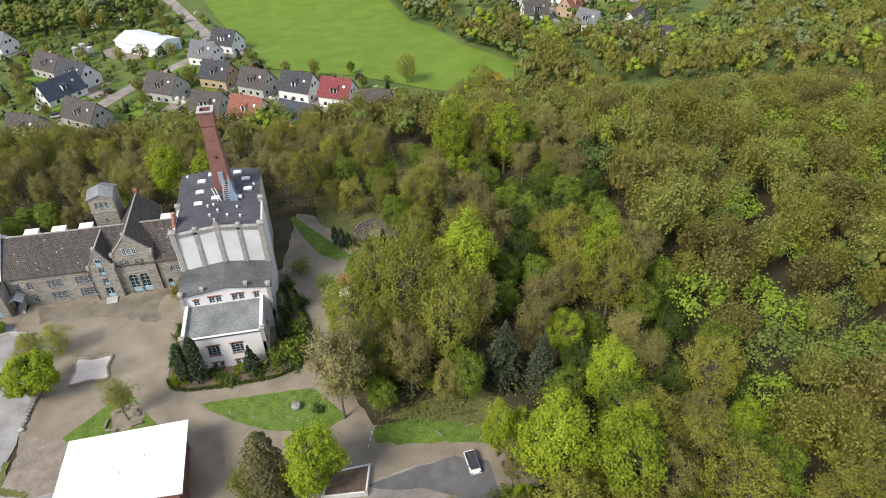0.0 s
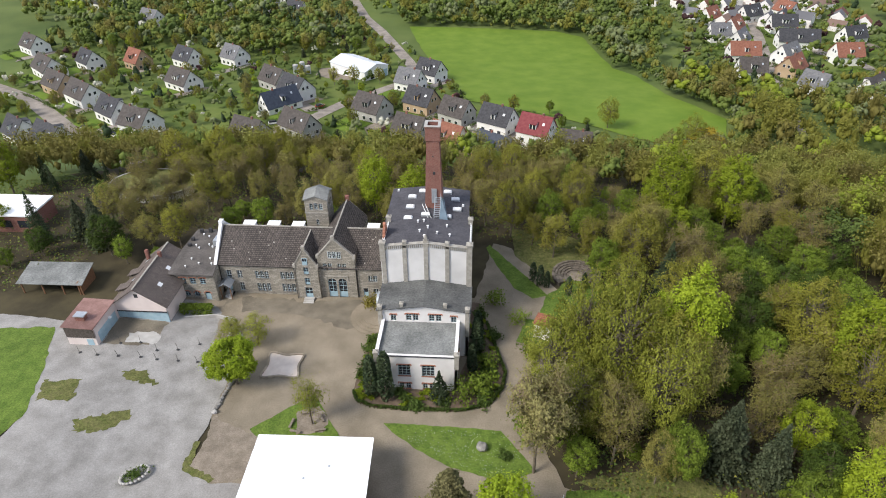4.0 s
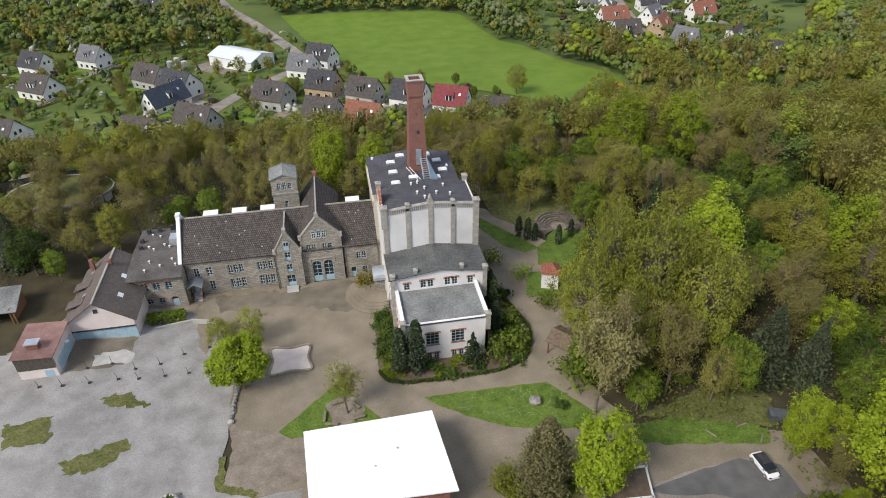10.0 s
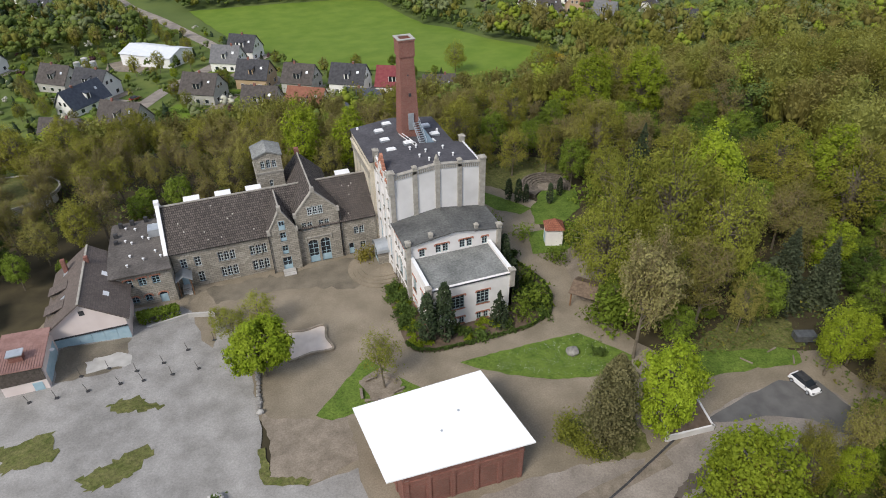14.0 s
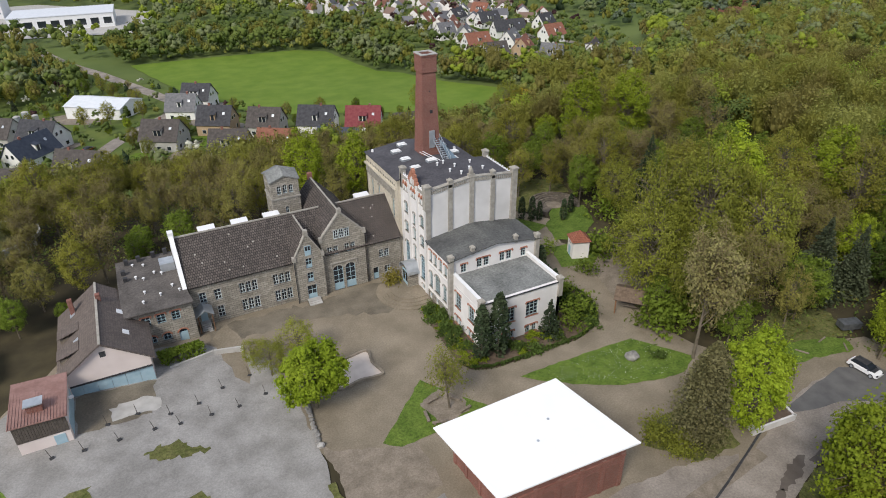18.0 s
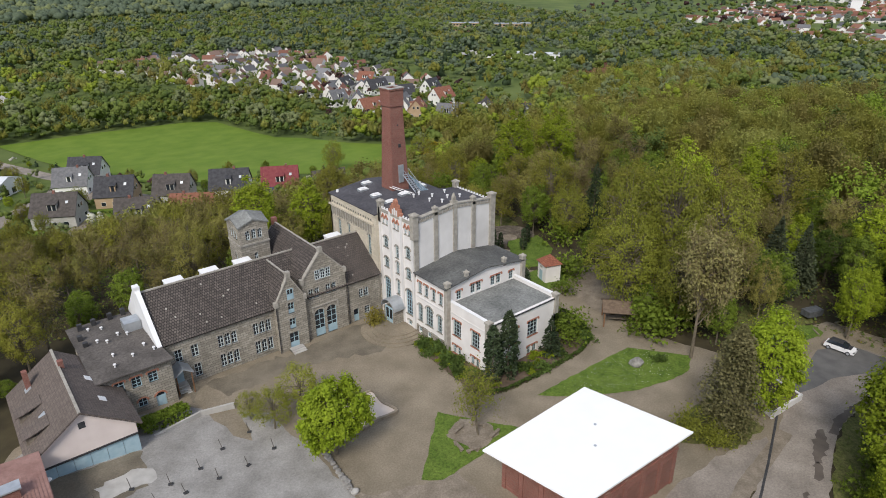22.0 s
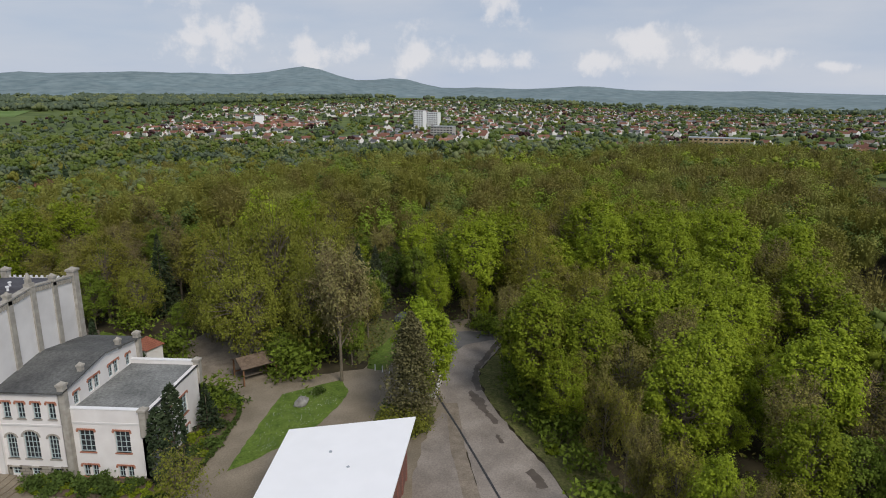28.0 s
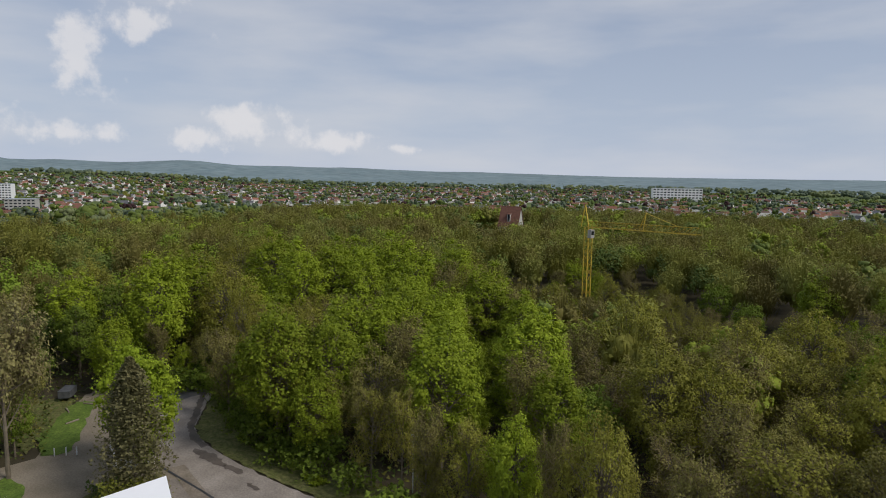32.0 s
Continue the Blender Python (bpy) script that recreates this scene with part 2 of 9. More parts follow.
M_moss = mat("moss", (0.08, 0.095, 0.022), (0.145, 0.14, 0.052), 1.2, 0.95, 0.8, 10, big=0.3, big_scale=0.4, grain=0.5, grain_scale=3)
M_dark_gravel = mat("damp_gravel", (0.135, 0.116, 0.087), (0.205, 0.177, 0.135), 0.35, 0.9, 0.4, 14, big=0.25, big_scale=0.1, detail=9.0, grain=0.24, grain_scale=4.5)
M_soil = mat("bed_soil", (0.09, 0.065, 0.045), (0.15, 0.11, 0.08), 1.0, 0.95, 0.8, 8)
M_bark = mat("bark", (0.12, 0.10, 0.072), (0.195, 0.165, 0.122), 2.0, 0.95, 0.6, 10)
M_twig = mat("twigs", (0.165, 0.13, 0.065), (0.235, 0.19, 0.10), 0.5, 0.95, rand=0.25)
L_fresh = leaf_mat("fresh_leaves", (0.19, 0.25, 0.015), (0.275, 0.335, 0.028))
L_lime = leaf_mat("lime_leaves", (0.205, 0.285, 0.016), (0.29, 0.365, 0.03))
L_mid = leaf_mat("mid_leaves", (0.115, 0.165, 0.018), (0.175, 0.235, 0.032))
L_olive = leaf_mat("olive_leaves", (0.185, 0.188, 0.026), (0.255, 0.245, 0.042))
L_khaki = leaf_mat("khaki_leaves", (0.19, 0.178, 0.045), (0.25, 0.232, 0.065))
L_willow = leaf_mat("willow_leaves", (0.178, 0.195, 0.026), (0.245, 0.258, 0.042))
L_bud = leaf_mat("brown_buds", (0.17, 0.155, 0.04), (0.235, 0.212, 0.058), through=0.25)
L_yellow = leaf_mat("yellow_leaves", (0.27, 0.21, 0.02), (0.36, 0.27, 0.035))
L_dark = leaf_mat("dark_needles", (0.03, 0.048, 0.022), (0.06, 0.08, 0.038), through=0.1)
L_spruce = leaf_mat("grey_green_needles", (0.04, 0.053, 0.028), (0.078, 0.092, 0.05), through=0.12)
# A darkened copy of the mid leaves: shade is put into the colour.
L_shade_dark = leaf_mat("shade_darkened_leaves", (0.042, 0.072, 0.011), (0.078, 0.115, 0.02))
L_blossom = leaf_mat("white_blossom", (0.38, 0.38, 0.30), (0.55, 0.54, 0.45))
L_purple = leaf_mat("purple_leaves", (0.055, 0.03, 0.03), (0.09, 0.045, 0.045))
L_hedge = leaf_mat("hedge_leaves", (0.065, 0.105, 0.02), (0.1, 0.145, 0.035))
M_plaster = mat("white_plaster", (0.70, 0.67, 0.65), (0.78, 0.755, 0.735), 0.5, 0.9, 0.12, 30, big=0.06, big_scale=0.3)
M_plaster_old = mat("weathered_plaster", (0.60, 0.585, 0.57), (0.70, 0.685, 0.67), 0.35, 0.92, 0.15, 25, big=0.1, big_scale=0.25)
M_stone = brick_mat("sandstone_blocks", (0.25, 0.228, 0.188), (0.38, 0.348, 0.295), (0.15, 0.135, 0.112), 0.75, 0.36, size=0.028, big=0.42)
M_stone_pale = brick_mat("pale_sandstone_blocks", (0.50, 0.45, 0.355), (0.59, 0.53, 0.43), (0.42, 0.37, 0.30), 0.8, 0.36, size=0.012, big=0.15)
M_trim = mat("grey_stone_trim", (0.29, 0.27, 0.235), (0.40, 0.375, 0.33), 1.6, 0.9, 0.3, 12, big=0.2, big_scale=0.5)
M_brick = brick_mat("red_brick", (0.21, 0.088, 0.068), (0.27, 0.122, 0.096), (0.26, 0.17, 0.14), 0.26, 0.085, size=0.006, big=0.3)
M_terracotta = mat("terracotta_trim", (0.33, 0.14, 0.09), (0.45, 0.22, 0.15), 2.5, 0.9, 0.2, 15)
M_felt = mat("dark_roof_felt", (0.062, 0.06, 0.068), (0.085, 0.083, 0.092), 0.4, 0.9, 0.1, 12, big=0.18, big_scale=0.2, grain=0.35, grain_scale=2.5)
M_bitumen = mat("grey_roof_felt", (0.075, 0.076, 0.075), (0.125, 0.127, 0.122), 0.3, 0.9, 0.15, 12, big=0.25, big_scale=0.25, grain=0.4, grain_scale=3)
M_bitumen_brown = mat("brown_roof_felt", (0.078, 0.07, 0.064), (0.125, 0.112, 0.103), 0.3, 0.9, 0.15, 12, big=0.25, big_scale=0.25, grain=0.4, grain_scale=3)
M_bitumen_pale = mat("pale_roof_felt", (0.15, 0.155, 0.148), (0.24, 0.245, 0.235), 0.3, 0.9, 0.15, 12, big=0.3, big_scale=0.25, grain=0.4, grain_scale=3)
M_tile = brick_mat("dark_clay_tiles", (0.078, 0.066, 0.06), (0.145, 0.122, 0.108), (0.03, 0.026, 0.024), 0.34, 0.42, uv=True, size=0.045, bump=1.0, big=0.3)
M_tile_red = brick_mat("red_clay_tiles", (0.30, 0.11, 0.07), (0.38, 0.15, 0.09), (0.17, 0.06, 0.04), 0.3, 0.34, uv=True, size=0.03, bump=1.0)
M_white_roof = mat("white_membrane", (0.90, 0.90, 0.90), (0.93, 0.93, 0.93), 0.4, 0.6, big=0.02)
M_zinc = mat("zinc_sheet", (0.42, 0.45, 0.48), (0.55, 0.58, 0.61), 1.0, 0.45, metal=0.6)
M_white = mat("white_paint", (0.76, 0.76, 0.76), (0.82, 0.82, 0.82), 1.0, 0.5)
M_blue = mat("pale_blue_paint", (0.30, 0.43, 0.50), (0.38, 0.51, 0.57), 1.2, 0.6, big=0.1)
M_frame = mat("grey_green_frames", (0.33, 0.41, 0.42), (0.43, 0.51, 0.52), 1.2, 0.6)
M_glass = glass_mat("window_glass", (0.018, 0.022, 0.028))
M_dark = mat("dark_metal", (0.03, 0.03, 0.033), (0.06, 0.06, 0.062), 2.0, 0.6)
M_wood = mat("grey_wood", (0.17, 0.14, 0.11), (0.26, 0.22, 0.17), 3.0, 0.85, 0.3, 12)
M_brown_wood = mat("brown_wood", (0.16, 0.085, 0.045), (0.24, 0.13, 0.07), 3.0, 0.8, 0.3, 12)
M_pink = mat("pale_pink_plaster", (0.66, 0.57, 0.535), (0.73, 0.64, 0.60), 0.5, 0.9, 0.1, 25, big=0.06)
M_concrete = mat("concrete", (0.36, 0.345, 0.32), (0.46, 0.445, 0.42), 0.8, 0.9, 0.2, 15, big=0.15)
M_tile_barn = brick_mat("brown_concrete_tiles", (0.125, 0.10, 0.088), (0.165, 0.135, 0.118), (0.09, 0.075, 0.066), 0.3, 0.34, uv=True, size=0.02, bump=0.7, big=0.25)
M_brick_dark = brick_mat("darker_brick", (0.19, 0.085, 0.065), (0.24, 0.11, 0.085), (0.2, 0.14, 0.12), 0.26, 0.085, size=0.006, big=0.3)
M_red_metal = mat("faded_red_metal", (0.24, 0.135, 0.115), (0.31, 0.185, 0.16), 0.8, 0.8, big=0.2, grain=0.15)
M_wood_dark = mat("dark_boards", (0.07, 0.058, 0.05), (0.12, 0.10, 0.085), 2.5, 0.85, 0.3, 10)
M_shingle = mat("brown_shingles", (0.12, 0.085, 0.06), (0.19, 0.14, 0.10), 3.0, 0.95, 0.8, 12)
M_car_white = mat("white_car_paint", (0.80, 0.80, 0.81), (0.82, 0.82, 0.83), 1.0, 0.25, spec=0.6)
M_zinc_pale = mat("pale_sheet", (0.60, 0.63, 0.66), (0.68, 0.70, 0.73), 0.6, 0.5)
M_crane = mat("yellow_crane_paint", (0.52, 0.36, 0.04), (0.58, 0.42, 0.06), 1.0, 0.6)
M_rock = mat("grey_rock", (0.17, 0.16, 0.15), (0.33, 0.32, 0.30), 1.5, 0.95, 0.8, 6)


# ---------------------------------------------------------------- building blocks
def root_of(ob):
    while ob.parent is not None:
        ob = ob.parent
    return ob


def thing(name, at=(0, 0, 0), label="", category="", group="", kind="", rz=0.0):
    ob = new(name)
    ob.empty_display_size = 0.5
    ob.matrix_world = pose(*at, 0, 0, rz)
    ob["base"] = list(at)
    return tagged(ob, label, category, group, kind)


def part(name, bm, material, parent=None, label="", local=False, smooth=False):
    """One mesh object under a thing or a part; world coordinates unless local."""
    me = bpy.data.meshes.new(name)
    if parent is not None and not local:
        base = Vector(root_of(parent).get("base", (0, 0, 0)))
        bmesh.ops.translate(bm, verts=bm.verts, vec=-base)
    bm.to_mesh(me)
    bm.free()
    for m in material if isinstance(material, (list, tuple)) else (material,):
        me.materials.append(m)
    if smooth:
        for p in me.polygons:
            p.use_smooth = True
    ob = new(name, me)
    if parent is not None:
        ob.parent = parent
    if label:
        ob["label"] = label
    return ob


def mesh_part(name, verts, faces, material, parent=None, label="", idx=None):
    me = bpy.data.meshes.new(name)
    if isinstance(faces, np.ndarray):
        me.vertices.add(len(verts))
        me.vertices.foreach_set("co", np.asarray(verts, dtype=np.float32).ravel())
        me.loops.add(faces.size)
        me.loops.foreach_set("vertex_index", faces.astype(np.int32).ravel())
        me.polygons.add(len(faces))
        me.polygons.foreach_set("loop_start", np.arange(0, faces.size, faces.shape[1], dtype=np.int32))
    else:
        me.from_pydata([tuple(v) for v in verts], [], [tuple(f) for f in faces])
    for m in material if isinstance(material, (list, tuple)) else (material,):
        me.materials.append(m)
    if idx is not None:
        me.polygons.foreach_set("material_index", np.asarray(idx, dtype=np.int32))
    me.update(calc_edges=True)
    ob = new(name, me)
    if parent is not None:
        ob.parent = parent
    if label:
        ob["label"] = label
    return ob


def box(bm, x0, y0, z0, x1, y1, z1, mi=0):
    vs = [bm.verts.new(p) for p in ((x0, y0, z0), (x1, y0, z0), (x1, y1, z0), (x0, y1, z0), (x0, y0, z1), (x1, y0, z1), (x1, y1, z1), (x0, y1, z1))]
    for f in ((3, 2, 1, 0), (4, 5, 6, 7), (0, 1, 5, 4), (1, 2, 6, 5), (2, 3, 7, 6), (3, 0, 4, 7)):
        bm.faces.new([vs[i] for i in f]).material_index = mi
    return bm


def B(*boxes):
    bm = bmesh.new()
    for b in boxes:
        box(bm, *b)
    return bm


def prism(bm, pts, vec, mi=0):
    """A flat outline pushed along vec."""
    a = [bm.verts.new(p) for p in pts]
    c = [bm.verts.new(Vector(p) + Vector(vec)) for p in pts]
    bm.faces.new(a).material_index = mi
    bm.faces.new(c[::-1]).material_index = mi
    for i in range(len(a)):
        j = (i + 1) % len(a)
        bm.faces.new((a[j], a[i], c[i], c[j])).material_index = mi
    bmesh.ops.recalc_face_normals(bm, faces=bm.faces)
    return bm


def slab(bm, p, thick=0.18):
    """A roof plane: eave left, eave right, ridge right, ridge left; laid-out metres on its top."""
    uvl = bm.loops.layers.uv.verify()
    p = [Vector(q) for q in p]
    n = (p[1] - p[0]).cross(p[3] - p[0]).normalized()
    if n.z < 0:
        n = -n
    e = (p[1] - p[0]).normalized()
    s = (p[3] - p[0]) - e * (p[3] - p[0]).dot(e)
    s.normalize()
    top = [bm.verts.new(q + n * thick * 0.5) for q in p]
    bot = [bm.verts.new(q - n * thick * 0.5) for q in p]
    faces = [bm.faces.new(top), bm.faces.new(bot[::-1])]
    for i in range(len(p)):
        j = (i + 1) % len(p)
        faces.append(bm.faces.new((top[j], top[i], bot[i], bot[j])))
    for f in faces:
        for lp in f.loops:
            d = lp.vert.co - p[0]
            lp[uvl].uv = (d.dot(e), d.dot(s))
    bmesh.ops.recalc_face_normals(bm, faces=bm.faces)
    return bm


def cyl(bm, x, y, z0, z1, r0, r1=None, seg=10):
    r1 = r0 if r1 is None else r1
    a = [bm.verts.new((x + r0 * math.cos(2 * math.pi * i / seg), y + r0 * math.sin(2 * math.pi * i / seg), z0)) for i in range(seg)]
    c = [bm.verts.new((x + r1 * math.cos(2 * math.pi * i / seg), y + r1 * math.sin(2 * math.pi * i / seg), z1)) for i in range(seg)]
    for i in range(seg):
        j = (i + 1) % seg
        bm.faces.new((a[i], a[j], c[j], c[i]))
    bm.faces.new(a[::-1])
    bm.faces.new(c)
    return bm


def rod(bm, p, q, r=0.04, seg=5):
    p, q = Vector(p), Vector(q)
    d = (q - p).normalized()
    a = d.orthogonal().normalized()
    b = d.cross(a)
    va = [bm.verts.new(p + (a * math.cos(t) + b * math.sin(t)) * r) for t in (2 * math.pi * i / seg for i in range(seg))]
    vb = [bm.verts.new(q + (a * math.cos(t) + b * math.sin(t)) * r) for t in (2 * math.pi * i / seg for i in range(seg))]
    for i in range(seg):
        j = (i + 1) % seg
        bm.faces.new((va[i], va[j], vb[j], vb[i]))
    bm.faces.new(va[::-1])
    bm.faces.new(vb)
    return bm


# ---------------------------------------------------------------- the lie of the land
def sstep(a, b, v):
    s = min(1.0, max(0.0, (v - a) / (b - a)))
    return s * s * (3 - 2 * s)


HILL = ((-180, 0.3), (-60, 0.4), (0, 0.6), (20, 0.95), (27, 1.25), (41, 1.5), (51, 2.1), (60, 2.6), (66, 2.55), (70, 2.3), (75, 2.95), (82, 1.9), (88, 1.15), (93, 0.9), (99, 1.35), (104, 0.9), (112, 0.7), (121, 0.45), (140, 0.15), (180, 0.25))


def hill(az):
    az = (az + 180) % 360 - 180
    for (a, h), (b, k) in zip(HILL, HILL[1:]):
        if a <= az <= b:
            return h + (k - h) * sstep(a, b, az)
    return 0.3


def land(x, y):
    north = sstep(52, 135, y + 0.10 * max(0.0, x))
    z = -18.5 * north - 6 * sstep(140, 260, y)
    z -= 16 * sstep(80, 300, -x - 20) * (1 - north)
    z += 2.0 * sstep(30, 54, -x) * (1 - north)
    r = math.hypot(x, y)
    z += 1.5 * sstep(60, 230, -y) * (1 - sstep(300, 520, r))
    z += (-24 - z) * sstep(330, 620, r)
    z += 46 * sstep(900, 2700, r) * sstep(-0.45, 0.15, y / (r + 1)) * sstep(0.1, 0.5, x / (r + 1) + 0.2)
    return z


rings = [0, 4, 8, 12, 16, 20, 25, 30, 35, 40, 46, 52, 58, 64, 70, 76, 82, 88, 95, 102, 110, 118, 127, 136, 146, 156, 168, 180, 195, 210, 228, 246, 270, 295, 325, 360, 400, 450, 510, 580, 670, 780, 920, 1100, 1350, 1700, 2200, 2900]
SEG = 144
gv, gf = [], []
for i, r in enumerate(rings):
    for k in range(SEG):
        a = 2 * math.pi * k / SEG
        x, y = r * math.sin(a), 10 + r * math.cos(a)
        gv.append((x, y, land(x, y) - 0.12))
for i in range(len(rings) - 1):
    for k in range(SEG):
        j = (k + 1) % SEG
        gf.append((i * SEG + k, i * SEG + j, (i + 1) * SEG + j, (i + 1) * SEG + k))
ground_idx = []
for f in gf:
    cx, cy = sum(gv[i][0] for i in f) / 4, sum(gv[i][1] for i in f) / 4
    ground_idx.append(1 if (cy > 118 or math.hypot(cx, cy) > 330 or cx < -100) else 0)
tagged(mesh_part("ground", gv, gf, [M_floor, M_valley], idx=ground_idx), "brown woodland floor passing into green valley land", "ground", kind="structure")

# Distance haze is put into the hills' base colour as pale blue.
M_hill = mat("haze_tinted_hills", (0.125, 0.18, 0.195), (0.205, 0.262, 0.27), 0.02, 0.95, 0.25, 0.03, big=0.28, big_scale=0.004)
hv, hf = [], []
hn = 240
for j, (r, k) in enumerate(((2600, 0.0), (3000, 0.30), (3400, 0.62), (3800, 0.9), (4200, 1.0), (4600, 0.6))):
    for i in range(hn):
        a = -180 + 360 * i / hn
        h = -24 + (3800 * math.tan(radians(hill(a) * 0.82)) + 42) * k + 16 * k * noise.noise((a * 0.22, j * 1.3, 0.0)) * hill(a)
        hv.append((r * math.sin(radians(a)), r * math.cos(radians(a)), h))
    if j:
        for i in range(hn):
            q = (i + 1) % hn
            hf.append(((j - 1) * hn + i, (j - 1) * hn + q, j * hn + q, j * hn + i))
tagged(mesh_part("backdrop_hills", hv, hf, M_hill), "low wooded hills on the horizon, haze painted in as blue-green", "hills", kind="structure")


def inside(p, poly):
    x, y = p
    hit = False
    for (x0, y0), (x1, y1) in zip(poly, poly[1:] + poly[:1]):
        if (y0 > y) != (y1 > y) and x < (x1 - x0) * (y - y0) / (y1 - y0) + x0:
            hit = not hit
    return hit


def ragged(poly, step=1.2, amount=0.25, seed=0):
    out, rnd = [], random.Random(seed)
    for (x0, y0), (x1, y1) in zip(poly, poly[1:] + poly[:1]):
        n = max(1, int(math.hypot(x1 - x0, y1 - y0) / step))
        for i in range(n):
            t = i / n
            out.append((x0 + (x1 - x0) * t + rnd.uniform(-amount, amount), y0 + (y1 - y0) * t + rnd.uniform(-amount, amount)))
    return out


def patch(name, poly, material, label, category, lift=0.0, step=1.2, amount=0.2, grid=0.0, seed=1, kind="structure"):
    """A sheet of another surface on the ground, draped over it where grid is given."""
    from mathutils import geometry
    poly = ragged(poly, step, amount, seed)
    pts = [Vector(p) for p in poly]
    n = len(pts)
    if grid:
        xs, ys = [p[0] for p in poly], [p[1] for p in poly]
        gx = min(xs) + grid / 2
        while gx < max(xs):
            gy = min(ys) + grid / 2
            while gy < max(ys):
                if inside((gx, gy), poly):
                    pts.append(Vector((gx, gy)))
                gy += grid
            gx += grid
    vs, _, fs, _, _, _ = geometry.delaunay_2d_cdt(pts, [(i, (i + 1) % n) for i in range(n)], [], 1, 1e-4)
    verts = [(v.x, v.y, land(v.x, v.y) + lift) for v in vs]
    fs = [f if (vs[f[1]] - vs[f[0]]).cross(vs[f[2]] - vs[f[0]]) > 0 else list(f)[::-1] for f in fs]
    return tagged(mesh_part(name, verts, fs, material), label, category, kind=kind)


def strip(line, width):
    """An outline along a line of points."""
    left, right = [], []
    for i, (x, y) in enumerate(line):
        x0, y0 = line[max(0, i - 1)]
        x1, y1 = line[min(len(line) - 1, i + 1)]
        d = math.hypot(x1 - x0, y1 - y0)
        nx, ny = -(y1 - y0) / d * width / 2, (x1 - x0) / d * width / 2
        left.append((x + nx, y + ny))
        right.append((x - nx, y - ny))
    return left + right[::-1]

# ---------------------------------------------------------------- ground surfaces round the buildings
YARD = [(-62, 12), (-52, 24), (-36, 25), (0, 25.5), (16, 25.5), (20, 46), (24, 44), (33, 29), (31, 24), (29, 20), (36, 12), (38, 4), (30, -2), (27, -8), (30, -18), (40, -20), (52, -24), (54, -34), (44, -37), (30, -36), (12, -36), (4, -33), (-14, -34), (-22, -30), (-24, -18), (-27, -6), (-28, 4)]
patch("courtyard", YARD, M_gravel, "grey-brown compacted gravel courtyard and paths", "gravel", 0.0, 1.5, 0.3, grid=5)
ASPH = [(-110, 16), (-62, 12), (-52, 22), (-36, 20), (-27.5, 12), (-26.5, 0), (-26.5, -8), (-26.8, -18), (-22, -20.5), (-16, -20), (-16, -34), (-24, -60), (-52, -70), (-70, -60), (-58, -22), (-56, -10), (-62, 4), (-70, 9), (-110, 9)]
patch("asphalt_yard", ASPH, M_asphalt, "pale worn asphalt yard with moss patches", "asphalt", 0.025, 1.5, 0.25, grid=3.5, seed=2)
patch("dirt_strip", [(-26.5, -6), (-25, -8.5), (-19, -11), (-15.6, -12), (-15.6, -19), (-21, -20.3), (-26.5, -18), (-25.6, -12)], M_path, "bare trodden dirt strip beside the asphalt", "dirt", 0.04, 0.8, 0.25, seed=3)
patch("west_lawn", [(-75, 9), (-63, 10), (-58.5, -2), (-56, -10), (-58, -20), (-66, -45), (-90, -40), (-95, 9)], M_lawn, "green lawn beside the asphalt yard", "lawn", 0.05, 1.2, 0.3, grid=4, seed=4)
patch("lawn_triangle", [(-19.4, -10.2), (-10.6, -2.0), (-8.0, -6.0), (-4.2, -11.2), (-17.5, -11.8)], M_lawn, "mown triangular lawn with benches", "lawn", 0.05, 0.8, 0.1, seed=5)
patch("lawn_tree_pit", [(-12.6, -6.2), (-9.2, -4.8), (-6.9, -7.5), (-7.5, -10.2), (-11.5, -10.8)], M_path, "trodden earth round a young tree", "earth", 0.07, 0.5, 0.2, seed=6)
patch("lawn_east", [(2.0, -7.6), (16.5, -7.9), (21.0, -8.3), (23.2, -11.2), (26.2, -15.6), (22.5, -17.4), (18.5, -17.0), (13.5, -15.6), (8.0, -12.7), (4.4, -10.0)], M_lawn, "mown lawn with daisies beside the path", "lawn", 0.05, 0.8, 0.12, seed=7)
patch("lawn_north_east", [(19.0, 45), (31.0, 27.0), (27.8, 26.0), (24.2, 29.2), (21.0, 36.0), (18.0, 44)], M_lawn, "narrow lawn beside the gravel path", "lawn", 0.05, 0.9, 0.15, seed=8)
patch("lawn_park", [(30.5, 27.0), (33.5, 29.8), (35.0, 33.0), (43.0, 31.0), (40.0, 24.0), (33.0, 19.5), (29.0, 21.5)], M_lawn, "park lawn with clipped conifers", "lawn", 0.05, 0.9, 0.15, seed=9)
patch("lawn_hut", [(24.0, 13.0), (26.2, 19.5), (31.5, 19.0), (34.0, 14.0), (29.5, 11.5)], M_lawn, "grass round a small hut", "lawn", 0.06, 0.8, 0.15, seed=10)
patch("lawn_road", [(30.5, -18.6), (37, -18.2), (49, -22.5), (47.5, -25.2), (40, -23.5), (33.5, -22.6), (30.0, -21.5)], M_lawn, "rough grass under trees beside the road", "grass", 0.05, 0.9, 0.3, seed=11)
# Dim ground under the trees: its shade is put into the patch colour.
patch("shaded_grass", [(32, -17), (40, -15), (47, -12.5), (53, -17), (51, -22.5), (46, -22), (37, -18.4)], M_moss, "thin grass under the park trees, shade put into its colour", "grass", 0.04, 0.9, 0.4, grid=3, seed=39)
patch("grass_planter", [(11.5, -22.5), (17, -22.3), (19.5, -25.5), (19, -30), (12.5, -30), (8.5, -25)], M_moss, "rough grass round trees", "grass", 0.05, 0.8, 0.3, seed=12)
